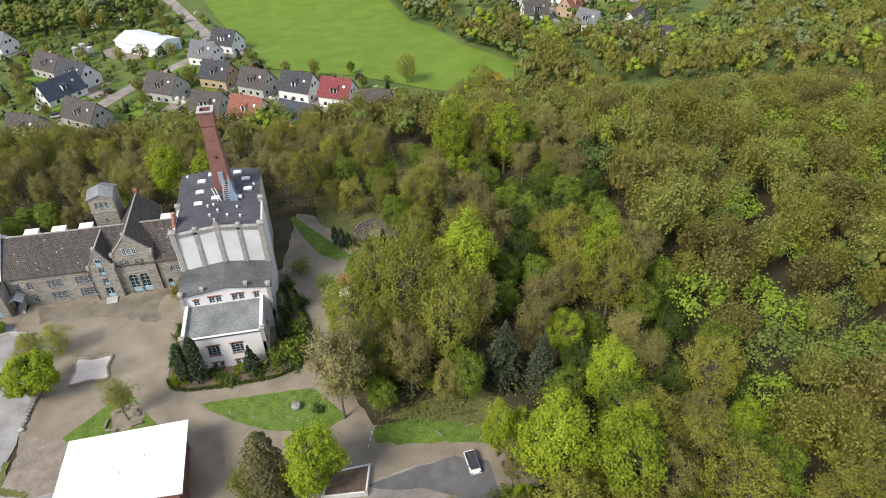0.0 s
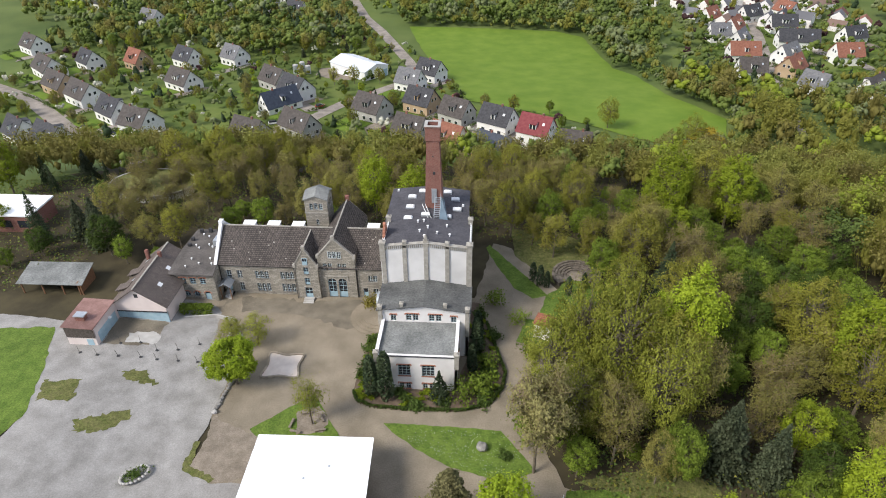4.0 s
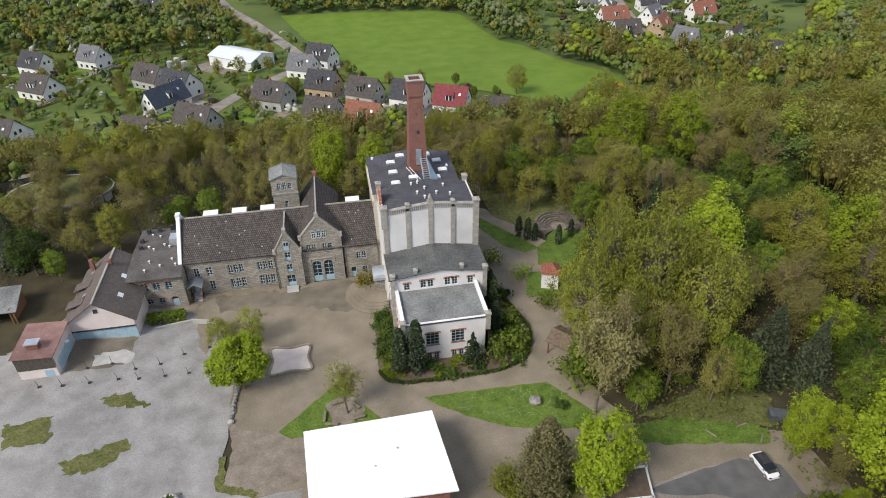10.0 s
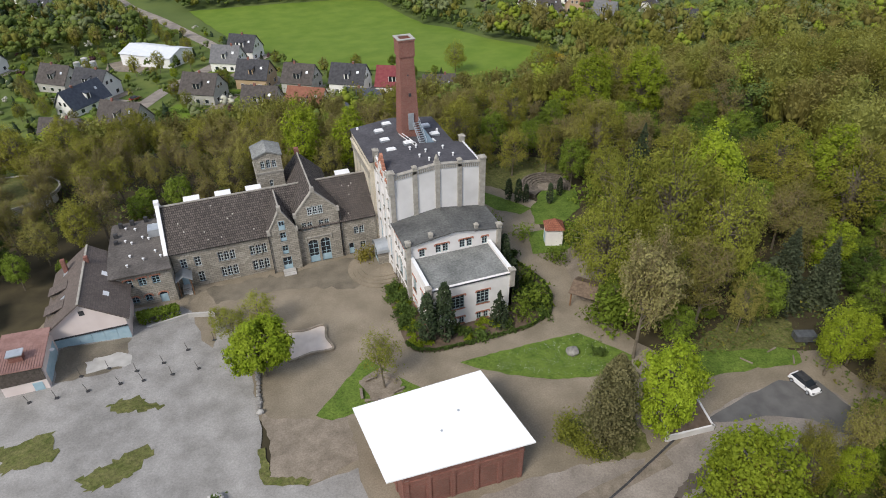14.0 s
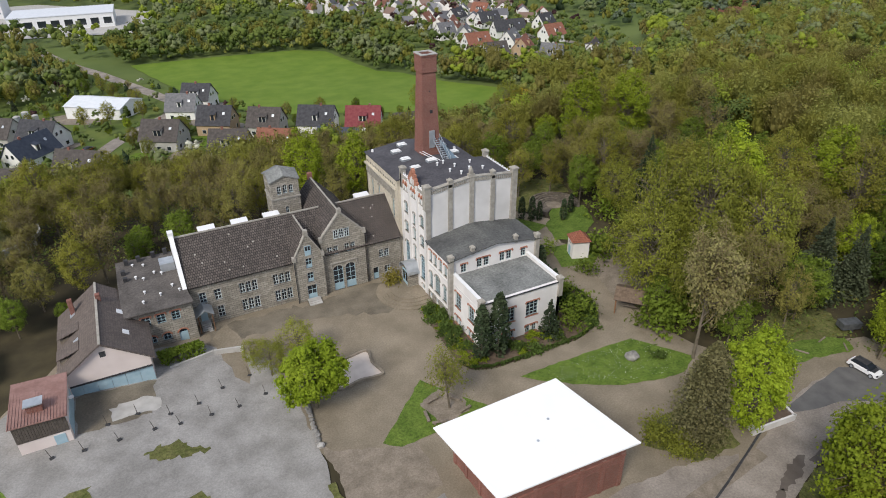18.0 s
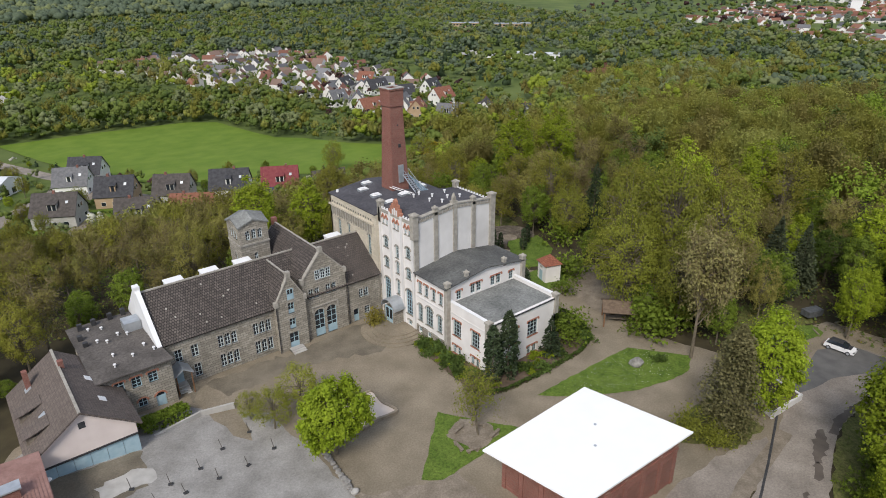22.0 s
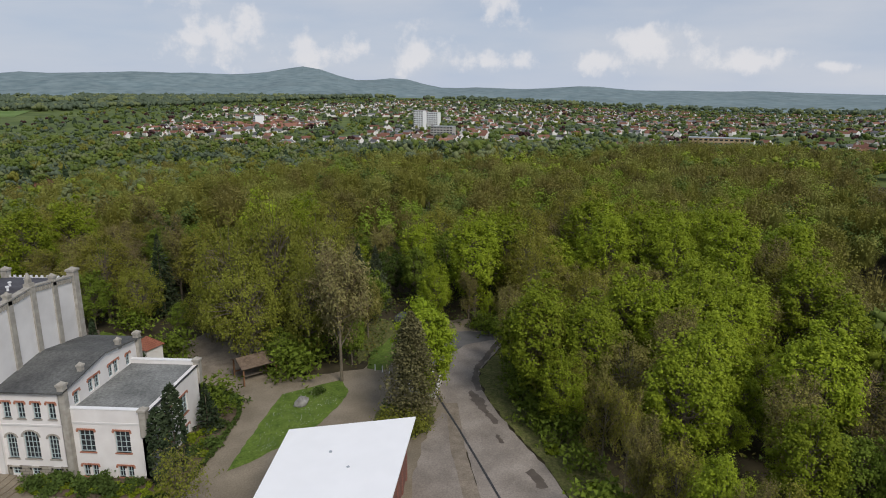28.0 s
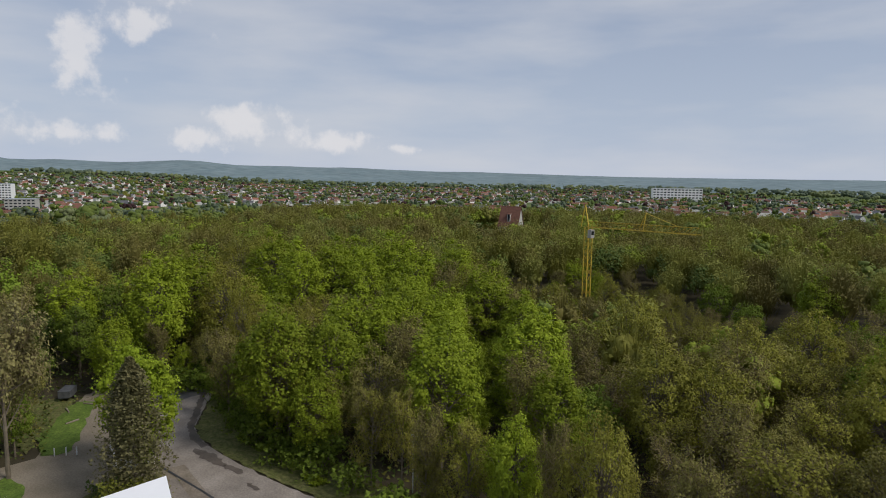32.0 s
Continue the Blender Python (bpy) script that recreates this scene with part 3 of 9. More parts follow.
patch("moss_patch", [(-57, -3.5), (-51, -3), (-50, -7.5), (-56, -7.8)], M_moss, "moss patch on worn asphalt", "moss", 0.045, 0.5, 0.45, grid=1.5, seed=13)
patch("moss_patch", [(-47.5, -11.5), (-40.5, -7.8), (-39, -9.5), (-43, -13), (-46.5, -13.5)], M_moss, "moss patch on worn asphalt", "moss", 0.045, 0.5, 0.45, grid=1.5, seed=14)
patch("moss_patch", [(-45.5, 0.4), (-41.5, 0.8), (-38, -2.2), (-44, -1.6)], M_moss, "moss patch on worn asphalt", "moss", 0.045, 0.5, 0.4, grid=1.5, seed=15)
patch("moss_strip", [(-27.2, -13), (-26.3, -13), (-26.2, -17.6), (-21.5, -19.6), (-22, -20.4), (-27.4, -18.4)], M_moss, "mossy edge of the asphalt", "moss", 0.06, 0.5, 0.2, grid=1.5, seed=16)
ROAD = [(-30, -56), (-8, -48.4), (-1, -45.6), (4.4, -44.0), (12.4, -40.4), (21, -37.2), (27, -35.8), (31.3, -36.0), (36, -37.8), (44, -41.0), (48, -39.5), (47.5, -31), (43, -27.4), (36, -26.8), (30, -28.0), (20, -31.4), (8, -34.5), (-2, -36.5), (-32, -44)]
patch("road", ROAD, M_road, "patched pale asphalt lane with damp stains", "road", 0.03, 1.2, 0.15, seed=17)
patch("road_turning", [(27.5, -28.8), (34, -27.6), (42, -26.6), (47, -28.5), (47.4, -34), (46.6, -39.6), (44.0, -40.2), (43.0, -36.6), (41, -33.6), (36, -31.0), (31, -30.2)], M_dark_asphalt, "darker asphalt turning place", "road", 0.045, 1.2, 0.15, seed=18)
patch("pavement", [(-20, -38.2), (-2, -34.6), (8, -32.6), (20, -31.4), (20, -33.0), (8, -34.4), (-2, -36.4), (-20, -40.0)], M_path, "narrow paved strip along the lane", "pavement", 0.05, 1.2, 0.06, seed=19)
for k, (x, y, a, b) in enumerate(((20.6, -35.9, 3.2, 0.8), (16.2, -37.6, 1.7, 0.5), (2.6, -42.4, 1.9, 0.7), (11.0, -38.4, 1.0, 0.35))):
    patch("damp_stain", [(x + a * math.cos(t), y + b * math.sin(t) + 0.3 * a * math.cos(t)) for t in (i * 0.63 for i in range(10))], M_wet, "dark damp stain on the lane", "stain", 0.055, 0.5, 0.3, seed=20 + k)
patch("damp_stain", strip([(44.2, -39.6), (36, -37.0), (31.2, -35.5), (27, -35.4), (24, -36.0)], 0.9), M_wet, "dark damp edge of the lane", "stain", 0.055, 0.6, 0.22, seed=25)
patch("hall_apron", [(3.2, -28.6), (11.5, -29.5), (17.5, -31.2), (8, -33.4), (-2, -35.8), (-14, -38.2), (-17, -33), (-13, -29.6)], M_road, "pale worn gravel apron behind the brick hall", "gravel", 0.035, 1.0, 0.3, seed=38)
patch("pale_slabs", [(-48.5, 9.4), (-44.6, 10.6), (-42.4, 9.8), (-42.6, 7.6), (-47.8, 7.0)], M_concrete, "pale broken concrete slabs", "slabs", 0.05, 0.8, 0.3, grid=1.5, seed=27)
patch("planting_bed", [(-0.3, 13.6), (-3.0, 12.8), (-3.6, 9), (-4.0, 3.8), (-4.2, -1.2), (-3.2, -3.4), (-0.4, -4.5), (5.4, -4.8), (14.2, -4.6), (19.0, -3.1), (21.4, 0.9), (22.0, 4.7), (20.6, 10), (18.6, 18), (17.0, 24), (15.6, 24), (15, 8), (13, -0.2), (0, -0.2)], M_soil, "planted bed round the white building", "bed", 0.06, 0.9, 0.1, seed=28)
patch("clearing", [(30, 12), (36, 16), (44, 12), (46, 4), (38, -3), (30, -3), (26, 2), (28, 8)], M_path, "trodden clearing under trees", "earth", 0.035, 1.0, 0.3, seed=29)

patch("damp_gravel", [(-35.5, 23.4), (-20.6, 23.2), (-19.6, 22.4), (-14.8, 23.0), (-7, 24.0), (-3, 22.4), (-4.2, 15.8), (-9, 14.6), (-15, 17.6), (-24, 18.6), (-33, 18.4)], M_dark_gravel, "darker gravel along the stone wing", "gravel", 0.02, 1.0, 0.5, seed=33)
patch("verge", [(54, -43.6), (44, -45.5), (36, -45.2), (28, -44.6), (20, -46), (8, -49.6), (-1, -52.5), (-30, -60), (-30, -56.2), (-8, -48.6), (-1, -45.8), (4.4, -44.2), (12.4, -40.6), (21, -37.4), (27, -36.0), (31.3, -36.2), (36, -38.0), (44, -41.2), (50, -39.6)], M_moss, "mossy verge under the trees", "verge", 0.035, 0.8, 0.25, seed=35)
patch("drain_channel", strip([(-9.0, -41.0), (-1.5, -38.4), (5.5, -36.0), (13.1, -33.4), (22.8, -29.8)], 0.26), M_dark, "dark drain channel along the lane", "drain", 0.065, 1.5, 0.02, seed=36)
patch("apron", [(-52.1, 13.5), (-42.6, 13.5), (-43.4, 7.0), (-51.9, 6.0)], M_dark_gravel, "stained dark apron before the barn", "apron", 0.045, 1.0, 0.3, grid=2, seed=37)
# the valley
patch("meadow", [(-30, 316), (7, 314), (57, 308), (71, 297), (80, 242), (89, 229), (96, 201), (112, 168), (104, 140), (89, 136), (67, 151), (48, 166), (26, 178), (10, 186), (-2, 221), (-12, 250), (-24, 292)], M_meadow, "bright green meadow in the valley", "meadow", 0.12, 6, 0.5, grid=12, seed=30)
patch("village_gardens", [(-215, 120), (-95, 112), (-60, 122), (30, 116), (62, 128), (60, 150), (44, 166), (10, 184), (-6, 222), (-14, 250), (-40, 300), (-215, 300)], M_gardens, "garden lawns of the village", "gardens", 0.10, 6, 0.5, grid=12, seed=31)
patch("village_gardens_east", [(118, 195), (190, 180), (235, 250), (240, 520), (130, 520), (125, 300), (112, 240)], M_gardens, "garden lawns of the second village", "gardens", 0.10, 6, 0.5, grid=14, seed=32)
LANE_A = [(-75, 380), (-60, 335), (-45, 304), (-24, 252), (-17, 231), (-22, 212), (-28, 203), (-42, 182), (-52, 161), (-67, 144), (-85, 129), (-100, 106)]
LANE_B = [(-215, 200), (-183, 180), (-146, 146), (-136, 140), (-116, 124), (-99, 104)]
LANE_C = [(-17, 231), (-6, 190), (2, 170), (14, 150), (26, 138), (48, 146)]
LANE_D = [(200, 420), (183, 366), (172, 310), (158, 248), (150, 215)]
LANE_E = [(140, 172), (135, 150), (136, 130), (128, 90), (140, 60)]
for k, (ln, w, lb) in enumerate(((LANE_A, 6, "grey asphalt village street"), (LANE_B, 7, "grey asphalt village street"), (LANE_C, 4, "narrow village lane"), (LANE_D, 6, "grey asphalt street of the second village"), (LANE_E, 3, "pale gravel field track"))):
    patch("road", strip(ln, w), M_road if k < 4 else M_path, lb, "road", 0.2, 4, 0.05, grid=5, seed=40 + k)
patch("works_yard", [(-66, 236), (-50, 240), (-38, 222), (-52, 214), (-66, 224)], M_path, "gravel yard of the works", "yard", 0.2, 4, 0.2, grid=8, seed=47)
for k, (x, y) in enumerate(((338, 255), (372, 275), (405, 292))):
    patch("tennis_court", [(x - 17, y - 13), (x + 13, y - 16), (x + 17, y + 13), (x - 13, y + 16)], M_tile_red, "red clay tennis court", "court", 0.4, 6, 0.05, grid=10, seed=50 + k)

# fields and yards in the far country
WORKS_YARD = [(-160, 490), (-110, 425), (-20, 405), (0, 480), (-80, 560), (-150, 560)]
patch("works_yard", WORKS_YARD, M_concrete, "pale paved yard round the factory halls", "yard", 0.3, 8, 0.3, grid=20, seed=48)
M_rape = mat("rape_in_flower", (0.50, 0.42, 0.03), (0.60, 0.52, 0.05), 0.05, 0.9, big=0.15)
M_field = mat("young_corn", (0.10, 0.17, 0.035), (0.15, 0.22, 0.06), 0.02, 0.95, big=0.2, big_scale=0.006)
FIELDS = [
    [(1040, 1190), (1240, 930), (1420, 1020), (1180, 1330)],
    [(1500, 1480), (1760, 1330), (1900, 1480), (1620, 1680)],
    [(1780, 1420), (1980, 1240), (2160, 1400), (1960, 1560)],
    [(1500, 1180), (1760, 960), (1860, 1060), (1600, 1260)],
    [(860, 1620), (960, 1590), (1000, 1690), (880, 1730)],
    [(1120, 1480), (1220, 1430), (1260, 1520), (1150, 1560)],
    [(690, 205), (735, 118), (772, 40), (800, 60), (790, 130), (740, 215)],
    [(350, 430), (400, 340), (440, 360), (392, 446)],
]
for k, fd in enumerate(FIELDS):
    m, lb, ct = (M_rape, "yellow field of rape in flower", "field") if k in (4, 5) else (M_concrete, "pale gravel car park at the edge of the town", "car park") if k > 5 else (M_field, "green field on the far slope", "field")
    patch("field" if k < 6 else "yard", fd, m, lb, ct, 1.2, 20, 1.0, grid=40, seed=400 + k)

# ---------------------------------------------------------------- trees
def tube(vs, fs, p, q, r0, r1, seg=5):
    p, q = np.array(p, float), np.array(q, float)
    d = q - p
    d /= np.linalg.norm(d) + 1e-9
    a = np.cross(d, (0.31, 0.17, 0.93))
    a /= np.linalg.norm(a) + 1e-9
    b = np.cross(d, a)
    n = len(vs)
    for c, r in ((p, r0), (q, r1)):
        for i in range(seg):
            t = 2 * math.pi * i / seg
            vs.append(c + r * (a * math.cos(t) + b * math.sin(t)))
    for i in range(seg):
        j = (i + 1) % seg
        fs.append((n + i, n + j, n + seg + j, n + seg + i))


def quads(centres, sizes, rng, up=0.35, normals=None, rough=0.5):
    """Small leaf sprays: three-cornered, turned at random or about the normals given."""
    n = len(centres)
    d = rng.normal(size=(n, 3))
    if normals is None:
        d[:, 2] = np.abs(d[:, 2]) + up
    else:
        d = normals + d * rough
    d /= np.linalg.norm(d, axis=1)[:, None] + 1e-9
    a = np.cross(d, rng.normal(size=(n, 3)))
    a /= np.linalg.norm(a, axis=1)[:, None] + 1e-9
    b = np.cross(d, a)
    s = np.asarray(sizes)[:, None]
    k = 0.55 + 0.35 * rng.random((n, 1))
    v = np.stack([centres - a * s - b * s * k, centres + a * s * 1.1 - b * s * 0.25, centres + b * s * 1.15 - a * s * 0.1 * k + d * s * 0.2], 1).reshape(-1, 3)
    f = np.arange(3 * n).reshape(-1, 3)
    return v, f


def crown_points(rng, h, r, low, clumps, per, spread, flat=0.6):
    """Boughs on an uneven, broken crown between low and h: centres, leaf places, leaf normals."""
    c = []
    mid, half = (h + low) / 2, (h - low) / 2
    while len(c) < clumps:
        d = rng.normal(size=3)
        d /= np.linalg.norm(d)
        k = rng.uniform(0.5, 1.0) ** 0.5
        lobes = 1 + 0.24 * math.sin(3 * math.atan2(d[1], d[0]) + h) * (1 - abs(d[2])) + 0.12 * math.sin(5 * math.atan2(d[1], d[0]) + 2 * h + 4 * d[2])
        p = np.array([d[0] * r * k * lobes, d[1] * r * k * lobes, mid + d[2] * half * k * (0.9 + 0.16 * math.sin(2 * math.atan2(d[1], d[0]) + h))])
        if d[2] < -0.55 and rng.random() < 0.5:
            continue
        c.append(p)
    c = np.array(c)
    rad = spread * rng.uniform(0.55, 1.3, size=clumps)
    n = clumps * per
    u = rng.normal(size=(n, 3))
    u[:, 2] = u[:, 2] * 0.8 + 0.3
    u /= np.linalg.norm(u, axis=1)[:, None]
    cc = np.repeat(c, per, 0)
    pts = cc + u * (np.repeat(rad, per) * rng.uniform(0.35, 1.12, n))[:, None] * (1, 1, flat)
    out = (cc - (0, 0, mid - half * 0.3)) / (r, r, half)
    nor = u * 0.45 + out * 0.75 + (0, 0, 0.35)
    return c, pts, nor


ICO_V = np.array([(a, b * 1.618, 0) for a in (-1, 1) for b in (-1, 1)] + [(0, a, b * 1.618) for a in (-1, 1) for b in (-1, 1)] + [(b * 1.618, 0, a) for a in (-1, 1) for b in (-1, 1)]) / 1.902
ICO_F = np.array([f for f in itertools.combinations(range(12), 3) if all(np.linalg.norm(ICO_V[p] - ICO_V[q]) < 1.1 for p, q in itertools.combinations(f, 2))])
ICO_F = np.array([f if np.dot(np.cross(ICO_V[f[1]] - ICO_V[f[0]], ICO_V[f[2]] - ICO_V[f[0]]), ICO_V[f[0]]) > 0 else f[::-1] for f in ICO_F])


def clumps_at(centres, radii, rng, flat=0.8, ragged_by=0.32):
    """Small uneven leaf clumps, twenty faces each."""
    m = len(centres)
    q = rng.normal(size=(m, 3, 3))
    q, _ = np.linalg.qr(q)
    q[np.linalg.det(q) < 0, :, 0] *= -1
    v = np.einsum("mij,kj->mki", q, ICO_V) * (1 + rng.uniform(-ragged_by, ragged_by, (m, 12, 1)))
    v = v * np.asarray(radii).reshape(-1, 1, 1) * (1, 1, flat) + np.asarray(centres)[:, None, :]
    f = ICO_F[None] + (np.arange(m) * 12)[:, None, None]
    return v.reshape(-1, 3), f.reshape(-1, 3)


def tree_broad(name, h, r, low, leaf, seed, label, clumps=40, per=36, size=0.36, spread=1.45, category="tree", flat=0.6, core=0.5):
    rng = np.random.default_rng(seed)
    root = thing(name, (0, 0, 0), label, category)
    c, pts, nor = crown_points(rng, h, r, low, clumps, per, spread, flat)
    vs, fs = [], []
    lean = rng.normal(size=2) * 0.25
    trunk = [np.array((lean[0] * t, lean[1] * t, t * h * 0.72)) for t in (0, 0.3, 0.62, 1)]
    rr = 0.014 * h + 0.05
    for i in range(3):
        tube(vs, fs, trunk[i] - (0, 0, 0.4 if i == 0 else 0), trunk[i + 1], rr * (1.15, 0.8, 0.5)[i], rr * (0.8, 0.5, 0.2)[i], 7)
    for p in c[::2]:
        t = rng.uniform(0.35, 0.95)
        s = trunk[0] + (trunk[3] - trunk[0]) * t
        s[2] = min(s[2], p[2] - 0.4) if p[2] - 0.4 > low * 0.6 else s[2]
        m = (s + p) / 2 + (0, 0, 0.35)
        tube(vs, fs, s, m, rr * 0.30, rr * 0.18, 4)
        tube(vs, fs, m, p, rr * 0.18, rr * 0.06, 4)
    mesh_part("trunk", vs, fs, M_bark, root)
    v, f = quads(pts, size * rng.uniform(0.55, 1.35, size=len(pts)), rng, normals=nor, rough=0.55)
    if core:
        cv, cf = clumps_at(c, spread * core * rng.uniform(0.7, 1.15, len(c)), rng, flat)
        f = np.concatenate([f, cf + len(v)])
        v = np.concatenate([v, cv])
    mesh_part("crown", v, f, leaf, root)
    return root


def tree_bare(name, h, r, low, leaf, seed, label, buds=700, twigs=900, bud=0.2, thin=0.034, category="tree"):
    """A tree in bud: limbs, twigs and a thin veil of small buds."""
    rng = np.random.default_rng(seed)
    root = thing(name, (0, 0, 0), label, category)
    vs, fs = [], []
    rr = 0.016 * h + 0.05
    top = np.array((rng.normal() * 0.5, rng.normal() * 0.5, h * 0.8))
    tube(vs, fs, (0, 0, -0.4), top * 0.45, rr, rr * 0.7, 7)
    tube(vs, fs, top * 0.45, top, rr * 0.7, rr * 0.15, 6)
    ends = []
    for i in range(24):
        t = rng.uniform(0.3, 1.0)
        a = rng.uniform(0, 2 * math.pi)
        s = top * t
        k = 1.0 - 0.55 * max(0.0, (t - 0.45))
        e = np.array((math.cos(a) * r * k * rng.uniform(0.45, 0.95), math.sin(a) * r * k * rng.uniform(0.45, 0.95), min(h * 0.98, s[2] + (h - low) * rng.uniform(0.15, 0.42))))
        m = (s + e) / 2 + (0, 0, -0.3)
        tube(vs, fs, s, m, rr * 0.36, rr * 0.22, 4)
        tube(vs, fs, m, e, rr * 0.22, rr * 0.08, 4)
        ends += [m, e, (m + e) / 2, e]
    mesh_part("trunk", vs, fs, M_bark, root)
    ends = np.array(ends)
    st = ends[rng.integers(0, len(ends), twigs)] + rng.normal(size=(twigs, 3)) * 0.45
    d = rng.normal(size=(twigs, 3)) + (0, 0, 0.7)
    d[:, :2] += st[:, :2] / r * 0.7
    d *= rng.uniform(0.6, 1.25, size=(twigs, 1)) / np.linalg.norm(d, axis=1)[:, None] * r * 0.36
    a = np.cross(d, rng.normal(size=(twigs, 3)))
    a *= thin / (np.linalg.norm(a, axis=1)[:, None] + 1e-9)
    v1 = np.stack([st - a, st + a, st + d], 1).reshape(-1, 3)
    f1 = np.arange(3 * twigs).reshape(-1, 3)
    idx = rng.integers(0, twigs, buds)
    bp = st[idx] + d[idx] * rng.uniform(0.3, 1.1, size=(buds, 1)) + rng.normal(size=(buds, 3)) * 0.22
    nor = (bp - (0, 0, (h + low) / 2 - 2)) / (r, r, (h - low) / 2) + (0, 0, 0.35)
    v2, f2 = quads(bp, bud * rng.uniform(0.6, 1.4, size=buds), rng, normals=nor, rough=0.6)
    mesh_part("twig_spray", v1, f1, M_twig, root)
    mesh_part("crown", v2, f2, leaf, root)
    return root


def tree_conifer(name, h, r, leaf, seed, label, layers=22, arms=11, category="tree", low=0.08, fine=0.62):
    rng = np.random.default_rng(seed)
    root = thing(name, (0, 0, 0), label, category)
    vs, fs = [], []
    tube(vs, fs, (0, 0, -0.3), (0, 0, h * 0.96), 0.02 * h, 0.03, 7)
    mesh_part("trunk", vs, fs, M_bark, root)
    pts, sz = [], []
    for i in range(layers):
        t = i / (layers - 1)
        z = h * (low + (0.97 - low) * t)
        rad = r * (1 - t ** 1.35) ** 0.95 * rng.uniform(0.8, 1.12) + 0.15
        for k in range(max(4, int(arms * (1 - 0.5 * t)))):
            a = rng.uniform(0, 2 * math.pi)
            L = rad * rng.uniform(0.7, 1.1)
            for q in (0.3, 0.45, 0.6, 0.72, 0.84, 0.93, 1.0):
                pts.append((math.cos(a) * L * q, math.sin(a) * L * q, z - 0.42 * L * q * q + rng.normal() * 0.14))
                sz.append(0.20 + 0.13 * L * (0.6 + 0.4 * q) * 0.5)
    v, f = quads(np.array(pts), np.array(sz) * fine * rng.uniform(0.7, 1.4, len(sz)), rng, up=1.0)
    mesh_part("crown", v, f, leaf, root)
    return root


def tree_column(name, h, r, leaf, seed, label, n=900, size=0.2, category="conifer", taper=0.55, shag=0.0):
    rng = np.random.default_rng(seed)
    root = thing(name, (0, 0, 0), label, category)
    vs, fs = [], []
    tube(vs, fs, (0, 0, -0.2), (0, 0, h * 0.8), 0.12, 0.03, 6)
    mesh_part("trunk", vs, fs, M_bark, root)
    z = rng.random(n) ** 0.85
    a = rng.uniform(0, 2 * math.pi, n)
    prof = np.where(z < 0.25, 0.75 + z, 1.0 - taper * (np.clip(z - 0.25, 0, 1) / 0.75) ** 1.6) * (1 - np.clip((z - 0.9) * 6, 0, 0.8))
    rad = r * prof * rng.uniform(0.72 - shag, 1.05 + shag * 0.3, n) * (1 + 0.14 * np.sin(a * 4 + z * 5) + shag * 0.3 * np.sin(a * 7 + z * 31))
    pts = np.stack([np.cos(a) * rad, np.sin(a) * rad, 0.1 + z * (h - 0.1)], 1)
    v, f = quads(pts, size * rng.uniform(0.7, 1.3, n), rng, up=0.8)
    mesh_part("crown", v, f, leaf, root)
    return root


def shrub(name, h, r, leaf, seed, label, n=420, size=0.16, category="shrub"):
    rng = np.random.default_rng(seed)
    root = thing(name, (0, 0, 0), label, category)
    vs, fs = [], []
    for i in range(5):
        a = i * 1.26
        tube(vs, fs, (0, 0, -0.1), (math.cos(a) * r * 0.5, math.sin(a) * r * 0.5, h * 0.6), 0.04, 0.015, 4)
    mesh_part("stems", vs, fs, M_bark, root)
    c = rng.normal(size=(14, 3)) * (r * 0.5, r * 0.5, h * 0.2) + (0, 0, h * 0.5)
    p = c[rng.integers(0, 14, n)] + rng.normal(size=(n, 3)) * (r * 0.28, r * 0.28, h * 0.17)
    p[:, 2] = np.clip(p[:, 2], 0.08, h)
    v, f = quads(p, size * rng.uniform(0.6, 1.4, n), rng)
    mesh_part("crown", v, f, leaf, root)
    return root


PLACED = []


def put(template, x, y, s=1.0, rz=None, group="", sz=None):
    """Set a tree; the first call of a template moves the template itself."""
    rz = random.uniform(0, 360) if rz is None else rz
    m = pose(x, y, land(x, y), 0, 0, rz) @ Matrix.Diagonal((s, s, sz or s, 1))
    PLACED.append((x, y))
    if template.get("used"):
        ob = copy_thing(template, m)
    else:
        ob = template
        ob.matrix_basis = m
        ob["used"] = 1
    if group:
        ob["group"] = group
    return ob


random.seed(5)
T_fresh = [tree_broad("beech_tree", 17, 5.4, 2.6, L_fresh, 1, "tall beech in bright fresh spring leaf", 230, 50, 0.15, 1.25, flat=0.95, core=0.3), tree_broad("beech_tree", 19, 4.4, 2.6, L_fresh, 2, "slender beech in bright fresh spring leaf", 220, 50, 0.15, 1.2, flat=0.95, core=0.3)]
T_mid = [tree_broad("lime_tree", 17, 5.2, 2.4, L_mid, 3, "lime tree in dense mid-green leaf", 210, 48, 0.15, 1.3, flat=0.9, core=0.34), tree_broad("lime_tree", 15, 5.6, 2.0, L_mid, 4, "spreading lime tree in mid-green leaf", 210, 48, 0.15, 1.3, flat=0.9, core=0.34)]
T_olive = [tree_broad("oak_tree", 17, 5.4, 3.0, L_olive, 5, "oak just coming into olive-green leaf", 240, 40, 0.13, 1.15, flat=0.9, core=0.2), tree_bare("oak_tree", 18, 5.2, 4.0, L_olive, 6, "thin-crowned tree with olive-green young leaf", 6500, 1100, 0.16, thin=0.05), tree_broad("oak_tree", 16, 5.8, 2.6, L_khaki, 13, "soft-crowned tree in khaki-green young leaf", 250, 40, 0.13, 1.15, flat=0.9, core=0.2)]
